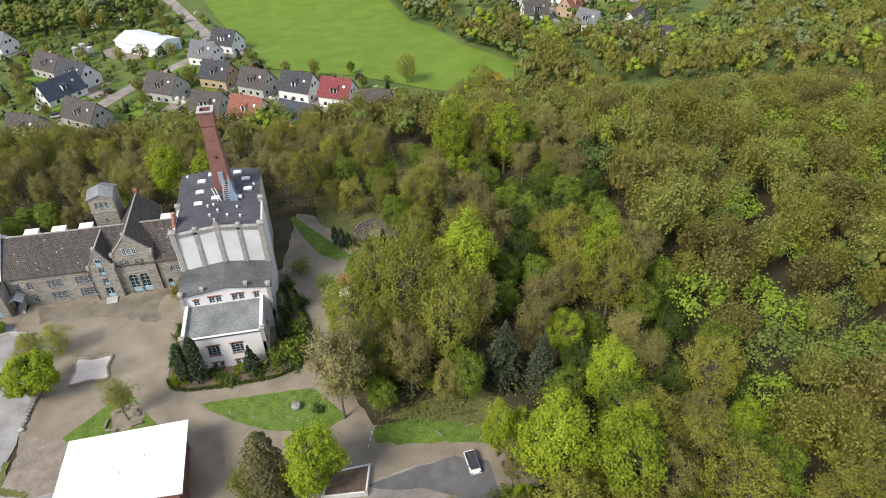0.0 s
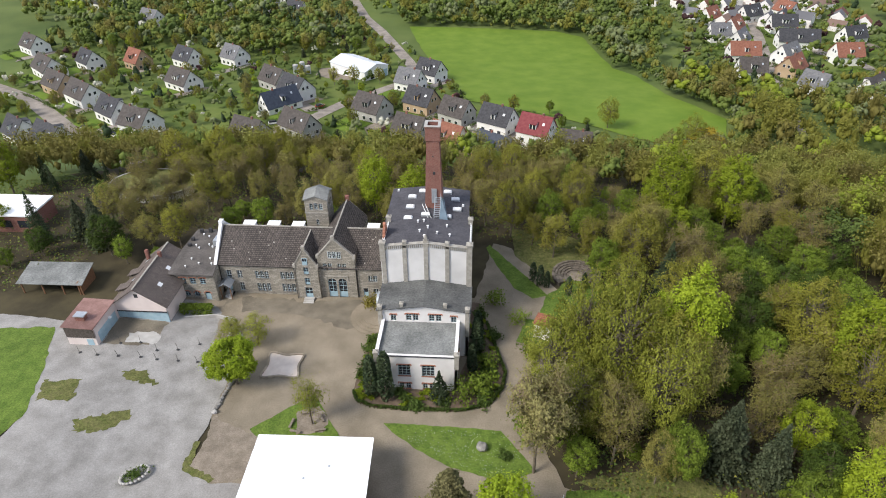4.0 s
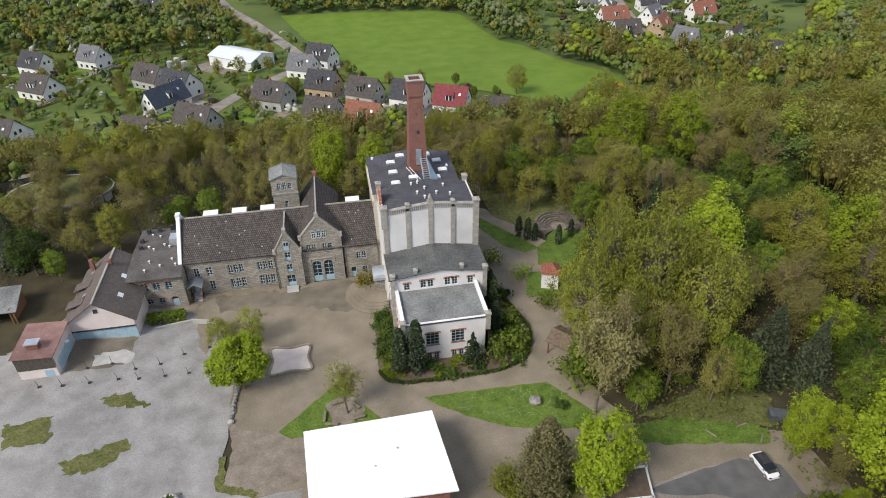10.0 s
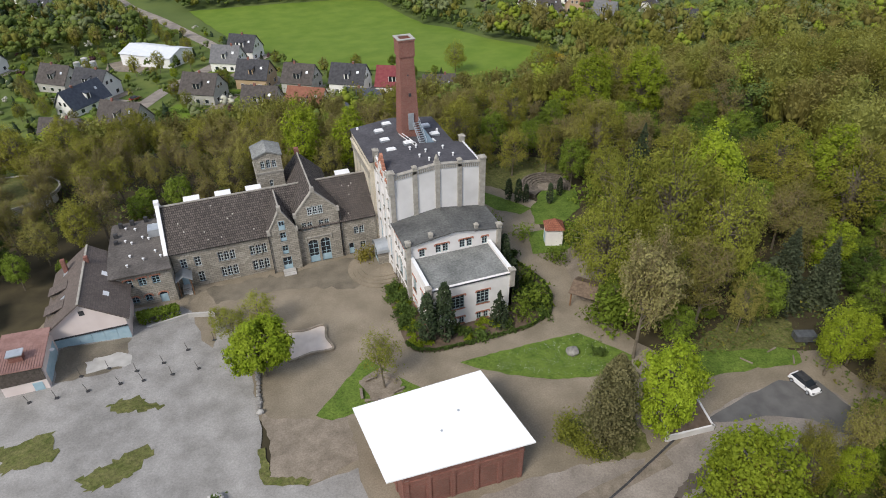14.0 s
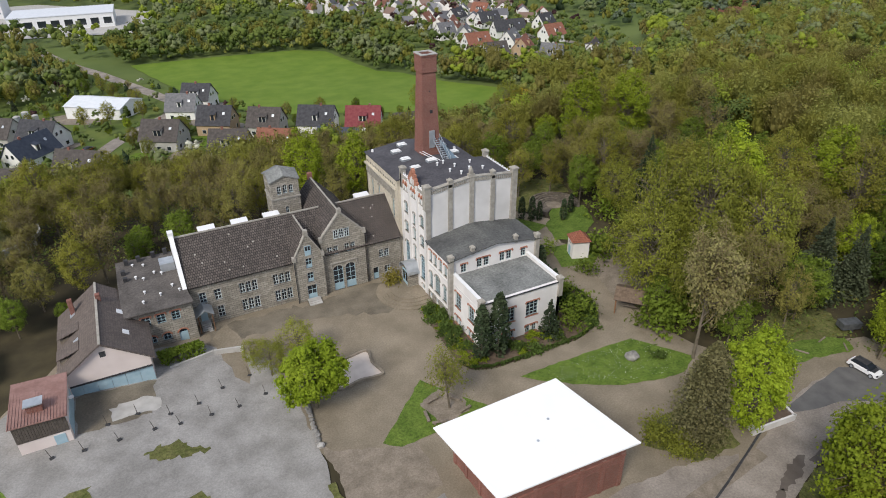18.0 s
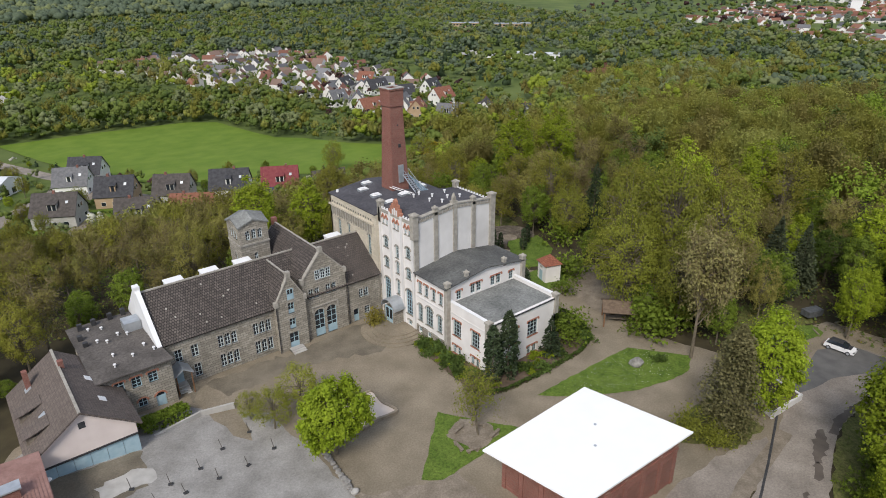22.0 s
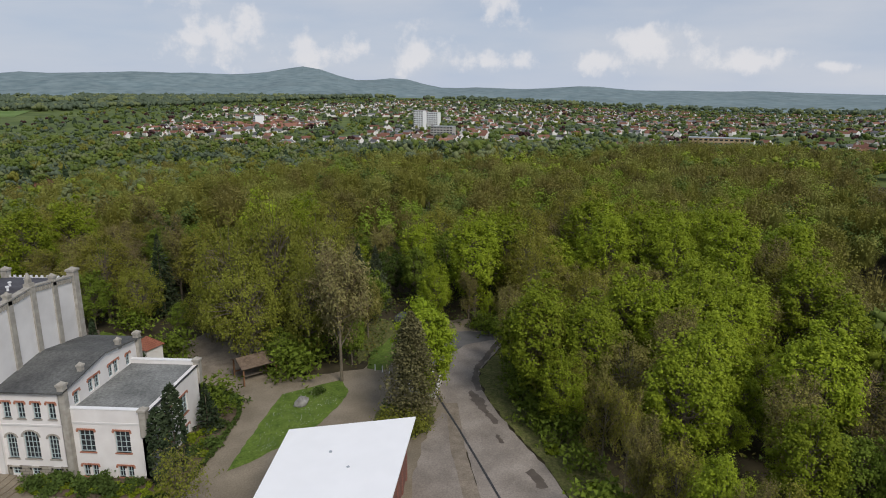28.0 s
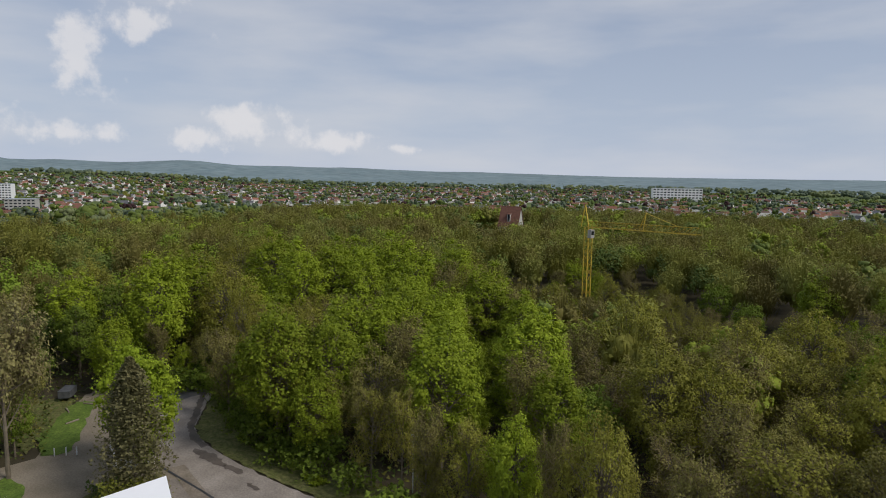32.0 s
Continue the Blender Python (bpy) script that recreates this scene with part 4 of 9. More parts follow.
T_bare = [tree_bare("budding_tree", 19, 5.4, 5.0, L_bud, 7, "tall woodland tree in brown bud, still nearly bare", 3800, 1300, 0.15, thin=0.06), tree_bare("budding_tree", 17, 5.8, 4.0, L_bud, 8, "wide woodland tree in brown bud, still nearly bare", 3800, 1300, 0.15, thin=0.06), tree_bare("budding_tree", 18, 5.0, 5.0, L_khaki, 9, "woodland tree with a thin veil of olive buds", 6000, 1200, 0.15, thin=0.05)]
T_shade_dark = [tree_broad("hornbeam_tree", 16, 5.2, 2.0, L_shade_dark, 14, "lime tree with shade put into its dark leaf colour", 210, 46, 0.15, 1.3, flat=0.9, core=0.34)]
T_silver = [tree_broad("willow_tree", 13, 5.4, 1.0, L_willow, 10, "pale green willow with a loose crown", 280, 40, 0.115, 0.95, flat=1.15, core=0.15)]
T_spruce = [tree_conifer("spruce_tree", 17.5, 5.2, L_spruce, 11, "broad grey-green spruce with drooping branches", 46, 30, low=0.03), tree_conifer("spruce_tree", 22, 3.6, L_dark, 12, "tall dark narrow spruce", 44, 22)]


def wood(poly, spacing, kinds, seed, avoid=(), scale=(0.8, 1.12), group="", gap=0.0):
    rnd = random.Random(seed)
    xs, ys = [p[0] for p in poly], [p[1] for p in poly]
    tries = int((max(xs) - min(xs)) * (max(ys) - min(ys)) / (spacing * spacing) * 2.2)
    for _ in range(tries):
        x, y = rnd.uniform(min(xs), max(xs)), rnd.uniform(min(ys), max(ys))
        if not inside((x, y), poly) or any(inside((x, y), a) for a in avoid):
            continue
        if any((x - a) ** 2 + (y - b) ** 2 < spacing * spacing for a, b in PLACED):
            continue
        k = noise.noise((x * 0.022 + seed, y * 0.022, 3.1)) + rnd.uniform(-0.28, 0.28)
        i = min(len(kinds) - 1, max(0, int((k + 0.62) / 1.24 * len(kinds))))
        put(rnd.choice(kinds[i]), x, y, rnd.uniform(*scale), rnd.uniform(0, 360), group)


# trees that stand alone
T_round = tree_broad("maple_tree", 8.6, 3.5, 1.4, L_lime, 20, "round-headed maple in bright yellow-green leaf", 200, 70, 0.13, 0.75, flat=1.0, core=0.5)
put(T_round, -24.6, -0.5, 1.12, sz=1.18)
T_loose = tree_broad("shrubby_tree", 7.0, 2.6, 0.6, L_willow, 21, "loose multi-stemmed tree in young leaf", 110, 36, 0.085, 0.7, flat=1.2, core=0.0)
put(T_loose, -24.0, 9.6, 1.0)
put(T_loose, -28.2, 8.4, 0.85)
put(T_loose, -29.8, 12.0, 0.6)
T_sapling = tree_bare("young_tree", 6.0, 2.0, 1.2, L_willow, 22, "young tree with thin pale new leaf", 2600, 420, 0.085, thin=0.02)
put(T_sapling, -9.4, -8.6, 1.1, sz=1.5)
T_planter = tree_broad("maple_tree", 12.5, 3.9, 1.0, L_lime, 23, "maple in bright green leaf beside a planter", 200, 56, 0.13, 1.0, flat=1.0, core=0.36)
put(T_planter, 20.8, -28.4, 1.0, sz=1.2)
T_brown_fir = tree_column("brown_cypress", 15.2, 3.1, leaf_mat("brown_needles", (0.115, 0.11, 0.045), (0.18, 0.165, 0.075), through=0.12), 24, "shaggy brown-green cypress on rough grass", 11000, 0.15, taper=0.82, shag=0.4)
put(T_brown_fir, 14.0, -27.3)
T_light = tree_bare("budding_tree", 14.5, 5.0, 2.6, leaf_mat("pale_buds", (0.165, 0.15, 0.055), (0.23, 0.21, 0.08), through=0.2), 25, "tall budding oak with a brown-green veil", 8000, 1500, 0.15, thin=0.05)
put(T_light, 25.8, -15.7, 0.92, sz=1.32)
put(T_silver[0], 29.5, -0.6, 1.0, sz=1.38)
put(T_silver[0], 34.5, 3.5, 0.95, sz=1.3)
put(T_silver[0], 40.0, -1.5, 1.15, sz=1.5)
put(T_silver[0], 31.5, -9.5, 0.8, sz=1.0)
put(T_olive[2], 36.0, -9.5, 0.75, sz=0.9)
put(T_mid[1], 28.4, -5.8, 0.48)
put(T_mid[1], 40.7, -12.6, 0.5)
put(T_mid[0], 46.4, -16.0, 0.6, sz=0.7)
put(T_olive[2], 43.4, -16.6, 0.62, sz=0.75)
put(T_bare[2], 37.5, -14.0, 0.72, sz=0.85)
put(T_silver[0], 45.0, -8.0, 1.0, sz=1.25)
put(T_olive[0], 45.0, 3.0, 0.95, sz=1.1)
put(T_fresh[1], 18.5, -43.6, 1.0)
put(T_fresh[0], 23.5, -44.0, 0.55)
put(T_mid[0], 47.5, -41.0, 0.55)
put(T_fresh[1], 12.0, -46.2, 0.6)
for x, y, t, k in ((-59, 31, T_mid[0], 0.6), (-64, 34, T_shade_dark[0], 0.65), (-56, 37, T_olive[2], 0.62), (-61, 41, T_bare[2], 0.7), (-68, 38, T_spruce[0], 0.72), (-79, 33, T_shade_dark[0], 0.7), (-84, 28, T_mid[1], 0.7), (-82, 38, T_spruce[1], 0.62), (-74, 41, T_spruce[0], 0.8), (-53, 33, T_mid[1], 0.42), (-50, 38, T_olive[0], 0.6), (-47, 42, T_bare[0], 0.65), (-90, 22, T_fresh[0], 0.6), (-96, 18, T_mid[0], 0.6)):
    put(t, x, y, k, group="trees beside the yard")
put(T_mid[1], 12.0, -47.0, 0.75)
put(T_bare[2], 31.6, -40.6, 0.62)
put(T_bare[2], 38.0, -41.0, 0.7)
put(T_spruce[0], 53.6, -13.2, 1.15, sz=1.18)
put(T_spruce[0], 59.8, -15.4, 0.9, sz=1.03)
put(T_spruce[1], 52.7, 24.5, 1.4, sz=1.18)
for x, y, k, s in ((53.3, -27.5, 0, 1.0), (67.6, -28.6, 2, 1.24), (61.0, -23.5, 2, 1.05), (65.6, -10.3, 0, 1.22), (50.5, 3.5, 1, 1.28), (58.3, 44.4, 0, 1.3), (60.1, 55.6, 1, 1.1), (114, 38, 0, 1.2), (146, 24, 0, 1.2), (107.8, -26.9, 0, 1.2), (-8.5, 55.6, 1, 0.93), (1.2, 52.9, 1, 0.84), (41.9, 31.5, 2, 1.0), (32.3, 50.4, 2, 1.0)):
    put((T_fresh[0], T_fresh[1], T_mid[0])[k], x, y, s * 0.92, sz=s)
T_garden = tree_column("clipped_conifer", 4.2, 0.62, L_dark, 26, "narrow clipped dark conifer on the lawn", 420, 0.17)
for x, y in ((28.0, 32.0), (29.4, 30.4), (30.8, 29.8), (35.0, 27.6), (38.4, 29.8)):
    put(T_garden, x, y, random.uniform(0.85, 1.15), group="clipped conifers")
T_yew = tree_column("columnar_yew", 7.4, 1.15, L_dark, 27, "dark columnar yew against the white wall", 1000, 0.2)
put(T_yew, -0.8, -1.8, 1.1, sz=1.22)
put(T_yew, 1.7, -2.2, 1.1, sz=1.16)
put(T_yew, 16.6, 9.4, 0.9)
put(T_yew, 16.9, 12.6, 0.8)
put(T_yew, 16.0, 4.6, 0.72)
T_small_fir = tree_conifer("blue_fir", 6.4, 1.7, L_dark, 28, "small blue-green fir by the wall", 20, 12)
put(T_small_fir, 10.7, -1.9)
T_shrub = [shrub("shrub", 2.6, 1.8, L_mid, 30, "rounded green garden shrub in leaf"), shrub("shrub", 1.3, 1.1, L_hedge, 31, "low dark green garden shrub"), shrub("shrub", 1.0, 1.0, L_fresh, 32, "low bright green perennial clump")]
T_olive_shrub = shrub("olive_shrub", 3.2, 1.9, L_willow, 34, "loose olive-green shrub beside the cypress", 1500, 0.1)
put(T_olive_shrub, 9.4, -25.4, 1.2)
put(T_olive_shrub, 10.6, -28.2, 0.8)
put(T_shrub[1], 16.8, -25.0, 1.1)
put(T_shrub[1], 17.6, -26.6, 0.9)
put(T_shrub[0], 14.6, -1.8, 1.25)
put(T_shrub[0], 17.6, 0.2, 1.2)
put(T_shrub[0], 18.6, 6.0, 0.9)
T_gold = shrub("golden_shrub", 2.6, 1.9, leaf_mat("golden_leaves", (0.20, 0.17, 0.03), (0.26, 0.23, 0.05)), 33, "golden-leaved shrub by the stone wall", 520)
put(T_gold, -4.4, 22.4)

FOREST_KINDS = [T_fresh, T_olive, T_mid, T_olive, T_bare, T_fresh, T_mid, T_olive]
LANE_SIDE = [(48, -26), (49, -34), (45, -41.5), (36, -41.8), (28, -40.4), (20, -41.8), (8, -45.4), (-1, -48.2), (-30, -57.3)]
CLEAR = [[(16, 48), (24, 46), (33, 31), (35, 39), (44, 40), (46, 30), (40, 20), (36, 14), (34, 6), (30, -2), (28, -8), (27, -14), (30, -19), (46, -20), (48.5, -26), (49, -34), (45, -41.5), (36, -41.8), (28, -40.4), (20, -41.8), (8, -45.4), (-1, -48.2), (-34, -60), (-90, -50), (-75, 18), (-50, 44), (-22, 43), (-2, 45)]]
CLEAR.append([(46, -25), (58, -25), (58, -17.5), (51, -11), (47, -14)])
CLEAR.append([(42, 13), (50, 14), (58, 23), (58, 30), (48, 30)])
LOW_PATCH = [(20, -88), (75, -108), (60, -150), (0, -125)]
wood([(-70, 46), (-20, 44), (16, 45), (22, 47), (34, 40), (48, 44), (60, 60), (40, 92), (-40, 100), (-72, 80)], 4.9, [T_bare, T_olive, T_bare, T_mid, T_olive], 61, CLEAR, scale=(0.62, 0.86), group="trees behind the buildings")
# the edge of the wood along the lane, leafy down to the ground
for i, (a, b) in enumerate(zip(LANE_SIDE, LANE_SIDE[1:])):
    n = int(math.hypot(b[0] - a[0], b[1] - a[1]) / 3.3)
    for k in range(n):
        t = (k + random.random()) / n
        x, y = a[0] + (b[0] - a[0]) * t, a[1] + (b[1] - a[1]) * t
        if 25 < x < 43 and y < -35 and k % 2:
            continue
        put(random.choice((T_fresh[1], T_fresh[0], T_olive[1], T_olive[0], T_olive[2], T_bare[2], T_fresh[1])), x + 0.6, y - random.uniform(1.2, 4.2), random.uniform(0.45, 0.66), sz=random.uniform(0.55, 0.92), group="trees at the lane")
wood([(30, -46), (20, -46), (-2, -53), (-36, -62), (-44, -80), (-6, -112), (40, -86), (62, -48)], 4.3, [T_fresh, T_olive, T_bare, T_olive, T_bare, T_fresh], 66, CLEAR + [LOW_PATCH], (0.72, 0.98), group="woodland trees")
wood([(50, -45), (92, -32), (92, -80), (40, -86), (28, -62), (34, -47)], 4.8, [T_fresh, T_olive, T_bare, T_mid, T_olive, T_fresh], 65, CLEAR, (0.9, 1.15), group="woodland trees")
# Darkened trees here carry the wood's shade in their leaf colour.
wood([(47, -20), (62, -28), (90, -30), (90, 40), (62, 42), (46, 26), (50, 4), (47, -10)], 4.9, [T_shade_dark, T_mid, T_olive, T_bare, T_shade_dark, T_mid], 68, CLEAR, (0.85, 1.1), group="woodland trees")
wood([(27, -24), (46, -18), (44, 2), (46, 24), (34, 46), (60, 75), (88, 74), (92, -78), (60, -95), (-8, -110), (-42, -78), (-36, -60), (10, -48), (54, -42)], 4.9, FOREST_KINDS, 62, CLEAR + [LOW_PATCH], (0.85, 1.12), group="woodland trees")
SOUTH = [(-66, -66), (-36, -62), (-8, -108), (24, -100), (36, -140), (-40, -150), (-80, -110)]
wood(SOUTH, 5.6, [T_olive, T_fresh, T_bare, T_mid, T_olive], 60, CLEAR + [LOW_PATCH], (0.75, 1.0), group="woodland trees")
wood(LOW_PATCH, 5.0, [T_bare, T_olive, T_bare, T_fresh], 67, (), (0.5, 0.66), group="woodland trees")
wood([(-72, 44), (-58, 30), (-50, 46), (-66, 84), (-100, 70), (-110, 50), (-108, 20), (-80, 20)], 6.4, [T_spruce, T_mid, T_fresh, T_olive, T_mid], 63, [[(-80, 22), (-62, 18), (-58, 34), (-74, 40)], [(-106, 44), (-78, 44), (-78, 74), (-56, 74), (-56, 56), (-78, 60), (-106, 60)]] + CLEAR, (0.5, 0.85), group="trees beside the yard")
wood([(31, -18), (48, -17), (50, 8), (46, 26), (40, 20), (36, 12), (34, 4), (30, -4)], 4.6, [T_silver, T_olive, T_silver, T_mid, T_silver], 64, CLEAR, (0.6, 0.8), group="park trees")

# distant woods, joined
def far_leaf(name, c1, c2):
    return leaf_mat(name, c1, c2, rand=0.0, island=0.09, through=0.24)


# The last entry has distance haze mixed into its leaf colour.
FAR = [far_leaf("far_mid", (0.125, 0.17, 0.036), (0.17, 0.215, 0.05)), far_leaf("far_olive", (0.165, 0.168, 0.03), (0.215, 0.208, 0.042)), far_leaf("far_brown", (0.165, 0.147, 0.04), (0.21, 0.188, 0.052)), far_leaf("far_fresh", (0.18, 0.26, 0.025), (0.23, 0.31, 0.038)), far_leaf("far_dark", (0.035, 0.06, 0.028), (0.055, 0.08, 0.038)), far_leaf("far_silver", (0.17, 0.20, 0.085), (0.21, 0.24, 0.11)), far_leaf("far_yellow", (0.26, 0.215, 0.03), (0.32, 0.26, 0.045)), L_blossom, L_purple, far_leaf("far_light_olive", (0.215, 0.225, 0.05), (0.255, 0.26, 0.065)), far_leaf("far_dark_brown", (0.125, 0.112, 0.032), (0.16, 0.142, 0.042)), far_leaf("far_deep", (0.09, 0.13, 0.03), (0.12, 0.165, 0.042)), far_leaf("far_lime", (0.22, 0.275, 0.028), (0.26, 0.315, 0.04)), far_leaf("far_haze_tinted", (0.10, 0.135, 0.085), (0.135, 0.17, 0.105))]


BUDDING = (1, 2, 9, 10)


def far_wood(name, label, spots, kinds, seed, h=(13, 20), n=120, size=0.6, wide=(0.26, 0.36), patchy=0.02, m=9, core=0.34, solid=1.0):
    """Crowns of uneven leaf clumps with loose sprays round them."""
    rng = np.random.default_rng(seed)
    V, F, I = [], [], []
    off = 0
    for x, y in spots:
        hh = rng.uniform(*h)
        r = hh * rng.uniform(*wide)
        q = 0.5 + 0.85 * noise.noise((x * patchy, y * patchy, seed * 1.7)) + rng.uniform(-0.32, 0.32)
        k = kinds[min(len(kinds) - 1, max(0, int(q * len(kinds))))]
        if k == 4:
            z = rng.random(n) ** 1.4
            a = rng.uniform(0, 6.28, n)
            p = np.stack([np.cos(a) * r * 0.62 * (1.02 - z), np.sin(a) * r * 0.62 * (1.02 - z), z * hh], 1)
            nor = np.stack([np.cos(a), np.sin(a), np.full(n, 0.5)], 1)
            zc = np.linspace(0.1, 0.9, m)
            cv, cf = clumps_at(np.stack([rng.normal(size=m) * 0.1 * r, rng.normal(size=m) * 0.1 * r, zc * hh], 1), r * 0.62 * (1.05 - zc), rng, 1.3)
        elif k in BUDDING:
            # a fan of rising twigs round a few inner clumps, with loose young leaf
            t = max(24, n // 2)
            b = rng.normal(size=(m, 3))
            b[:, 2] = np.abs(b[:, 2]) * 0.8 - 0.2
            b *= rng.uniform(0.3, 0.55, size=(m, 1)) / np.linalg.norm(b, axis=1)[:, None]
            cv, cf = clumps_at(b * (r, r, hh * 0.40) + (0, 0, hh * 0.52), r * core * rng.uniform(0.5, 0.9, m), rng, 1.5, 0.55)
            a, e = rng.uniform(0, 6.28, t), rng.uniform(0, 1, t)
            tip = np.stack([np.cos(a) * r * np.sqrt(e), np.sin(a) * r * np.sqrt(e), hh * (0.62 + 0.38 * np.sqrt(1 - e * 0.85)) * rng.uniform(0.86, 1.03, t)], 1)
            root_ = tip * (0.55, 0.55, 0) + np.stack([0 * a, 0 * a, tip[:, 2] - hh * rng.uniform(0.18, 0.4, t)], 1)
            side = np.stack([-np.sin(a), np.cos(a), 0 * a], 1) * (hh * rng.uniform(0.004, 0.010, t))[:, None]
            tv = np.stack([root_ - side, root_ + side, tip], 1).reshape(-1, 3)
            tf = np.arange(3 * t).reshape(-1, 3)
            cf = np.concatenate([cf, tf + len(cv)])
            cv = np.concatenate([cv, tv])
            w = rng.integers(0, t, n)
            u = rng.normal(size=(n, 3))
            p = root_[w] + (tip[w] - root_[w]) * rng.uniform(0.35, 1.05, (n, 1)) + u * r * 0.06
            nor = u * 0.5 + (p - (0, 0, hh * 0.5)) / (r, r, hh * 0.4) * 0.6 + (0, 0, 0.3)
        else:
            b = rng.normal(size=(m, 3))
            b[:, 2] = np.abs(b[:, 2]) * 0.9 - 0.25
            b /= np.linalg.norm(b, axis=1)[:, None]
            b *= rng.uniform(0.45, 0.8, size=(m, 1))
            w = rng.integers(0, m, n)
            u = rng.normal(size=(n, 3))
            u[:, 2] = u[:, 2] * 0.8 + 0.35
            u /= np.linalg.norm(u, axis=1)[:, None]
            d = b[w] + u * rng.uniform(core * (0.25 + 0.6 * solid), core * (1.6 - 0.48 * solid), size=(n, 1))
            p = d * (r, r, hh * 0.40) + (0, 0, hh * 0.58)
            nor = u * 0.6 + d * 0.7 + (0, 0, 0.22)
            cv, cf = clumps_at(b * (r, r, hh * 0.40) + (0, 0, hh * 0.58), r * core * solid * rng.uniform(0.6, 1.15, m), rng, 0.95, 0.5)
        p = p + (x, y, land(x, y))
        v, f = quads(p, size * rng.uniform(0.55, 1.35, n) * max(hh, 4) / 15, rng, normals=nor, rough=0.35)
        V += [v, cv + (x, y, land(x, y))]
        F += [f + off, cf + off + len(v)]
        off += len(v) + len(cv)
        I.append(np.full(len(f) + len(cf), k))
    ob = mesh_part(name, np.concatenate(V), np.concatenate(F), FAR, idx=np.concatenate(I))
    return tagged(ob, label, "woods", kind="stuff")


def spots_in(poly, spacing, seed, avoid=(), near=0.0):
    rnd, out = random.Random(seed), []
    xs, ys = [p[0] for p in poly], [p[1] for p in poly]
    row, y = 0, min(ys)
    while y < max(ys):
        x = min(xs) + spacing * (0.5 if row % 2 else 0.0)
        while x < max(xs):
            p = (x + rnd.uniform(-0.34, 0.34) * spacing, y + rnd.uniform(-0.34, 0.34) * spacing)
            if inside(p, poly) and not any(inside(p, a) for a in avoid):
                out.append(p)
            x += spacing
        y += spacing * 0.9
        row += 1
    return out

# ---------------------------------------------------------------- walls and windows
def wall(name, parent, o, u, L, z0, z1, holes, material, th=0.45, label=""):
    """A thick wall along u from o, its outside to the right of u, with openings (u0, u1, z0, z1) right through."""
    n = (u[1], -u[0])
    us = sorted({0.0, L, *(h[0] for h in holes), *(h[1] for h in holes)})
    zs = sorted({z0, z1, *(h[2] for h in holes), *(h[3] for h in holes)})
    bm = bmesh.new()

    def P(a, z, d):
        return bm.verts.new((o[0] + u[0] * a - n[0] * d, o[1] + u[1] * a - n[1] * d, z))

    def solid(i, j):
        if not (0 <= i < len(us) - 1 and 0 <= j < len(zs) - 1):
            return False
        a, z = (us[i] + us[i + 1]) / 2, (zs[j] + zs[j + 1]) / 2
        return not any(h[0] < a < h[1] and h[2] < z < h[3] for h in holes)

    for i in range(len(us) - 1):
        for j in range(len(zs) - 1):
            if not solid(i, j):
                continue
            a, b, c, d = us[i], us[i + 1], zs[j], zs[j + 1]
            bm.faces.new((P(a, c, 0), P(b, c, 0), P(b, d, 0), P(a, d, 0)))
            bm.faces.new((P(b, c, th), P(a, c, th), P(a, d, th), P(b, d, th)))
            if not solid(i - 1, j):
                bm.faces.new((P(a, c, th), P(a, c, 0), P(a, d, 0), P(a, d, th)))
            if not solid(i + 1, j):
                bm.faces.new((P(b, c, 0), P(b, c, th), P(b, d, th), P(b, d, 0)))
            if not solid(i, j + 1):
                bm.faces.new((P(a, d, 0), P(b, d, 0), P(b, d, th), P(a, d, th)))
            if not solid(i, j - 1):
                bm.faces.new((P(a, c, th), P(b, c, th), P(b, c, 0), P(a, c, 0)))
    bmesh.ops.remove_doubles(bm, verts=bm.verts, dist=0.0005)
    return part(name, bm, material, parent, label)


def obox(bm, o, u, a0, a1, d0, d1, z0, z1):
    """A box by lengths along the wall, depths out from it (positive outwards) and heights."""
    n = (u[1], -u[0])
    pts = [(o[0] + u[0] * a + n[0] * d, o[1] + u[1] * a + n[1] * d) for a, d in ((a0, d0), (a1, d0), (a1, d1), (a0, d1))]
    lo = [bm.verts.new((*p, z0)) for p in pts]
    hi = [bm.verts.new((*p, z1)) for p in pts]
    for f in (lo[::-1], hi, *[(lo[i], lo[(i + 1) % 4], hi[(i + 1) % 4], hi[i]) for i in range(4)]):
        bm.faces.new(f)
    bmesh.ops.recalc_face_normals(bm, faces=bm.faces)
    return bm


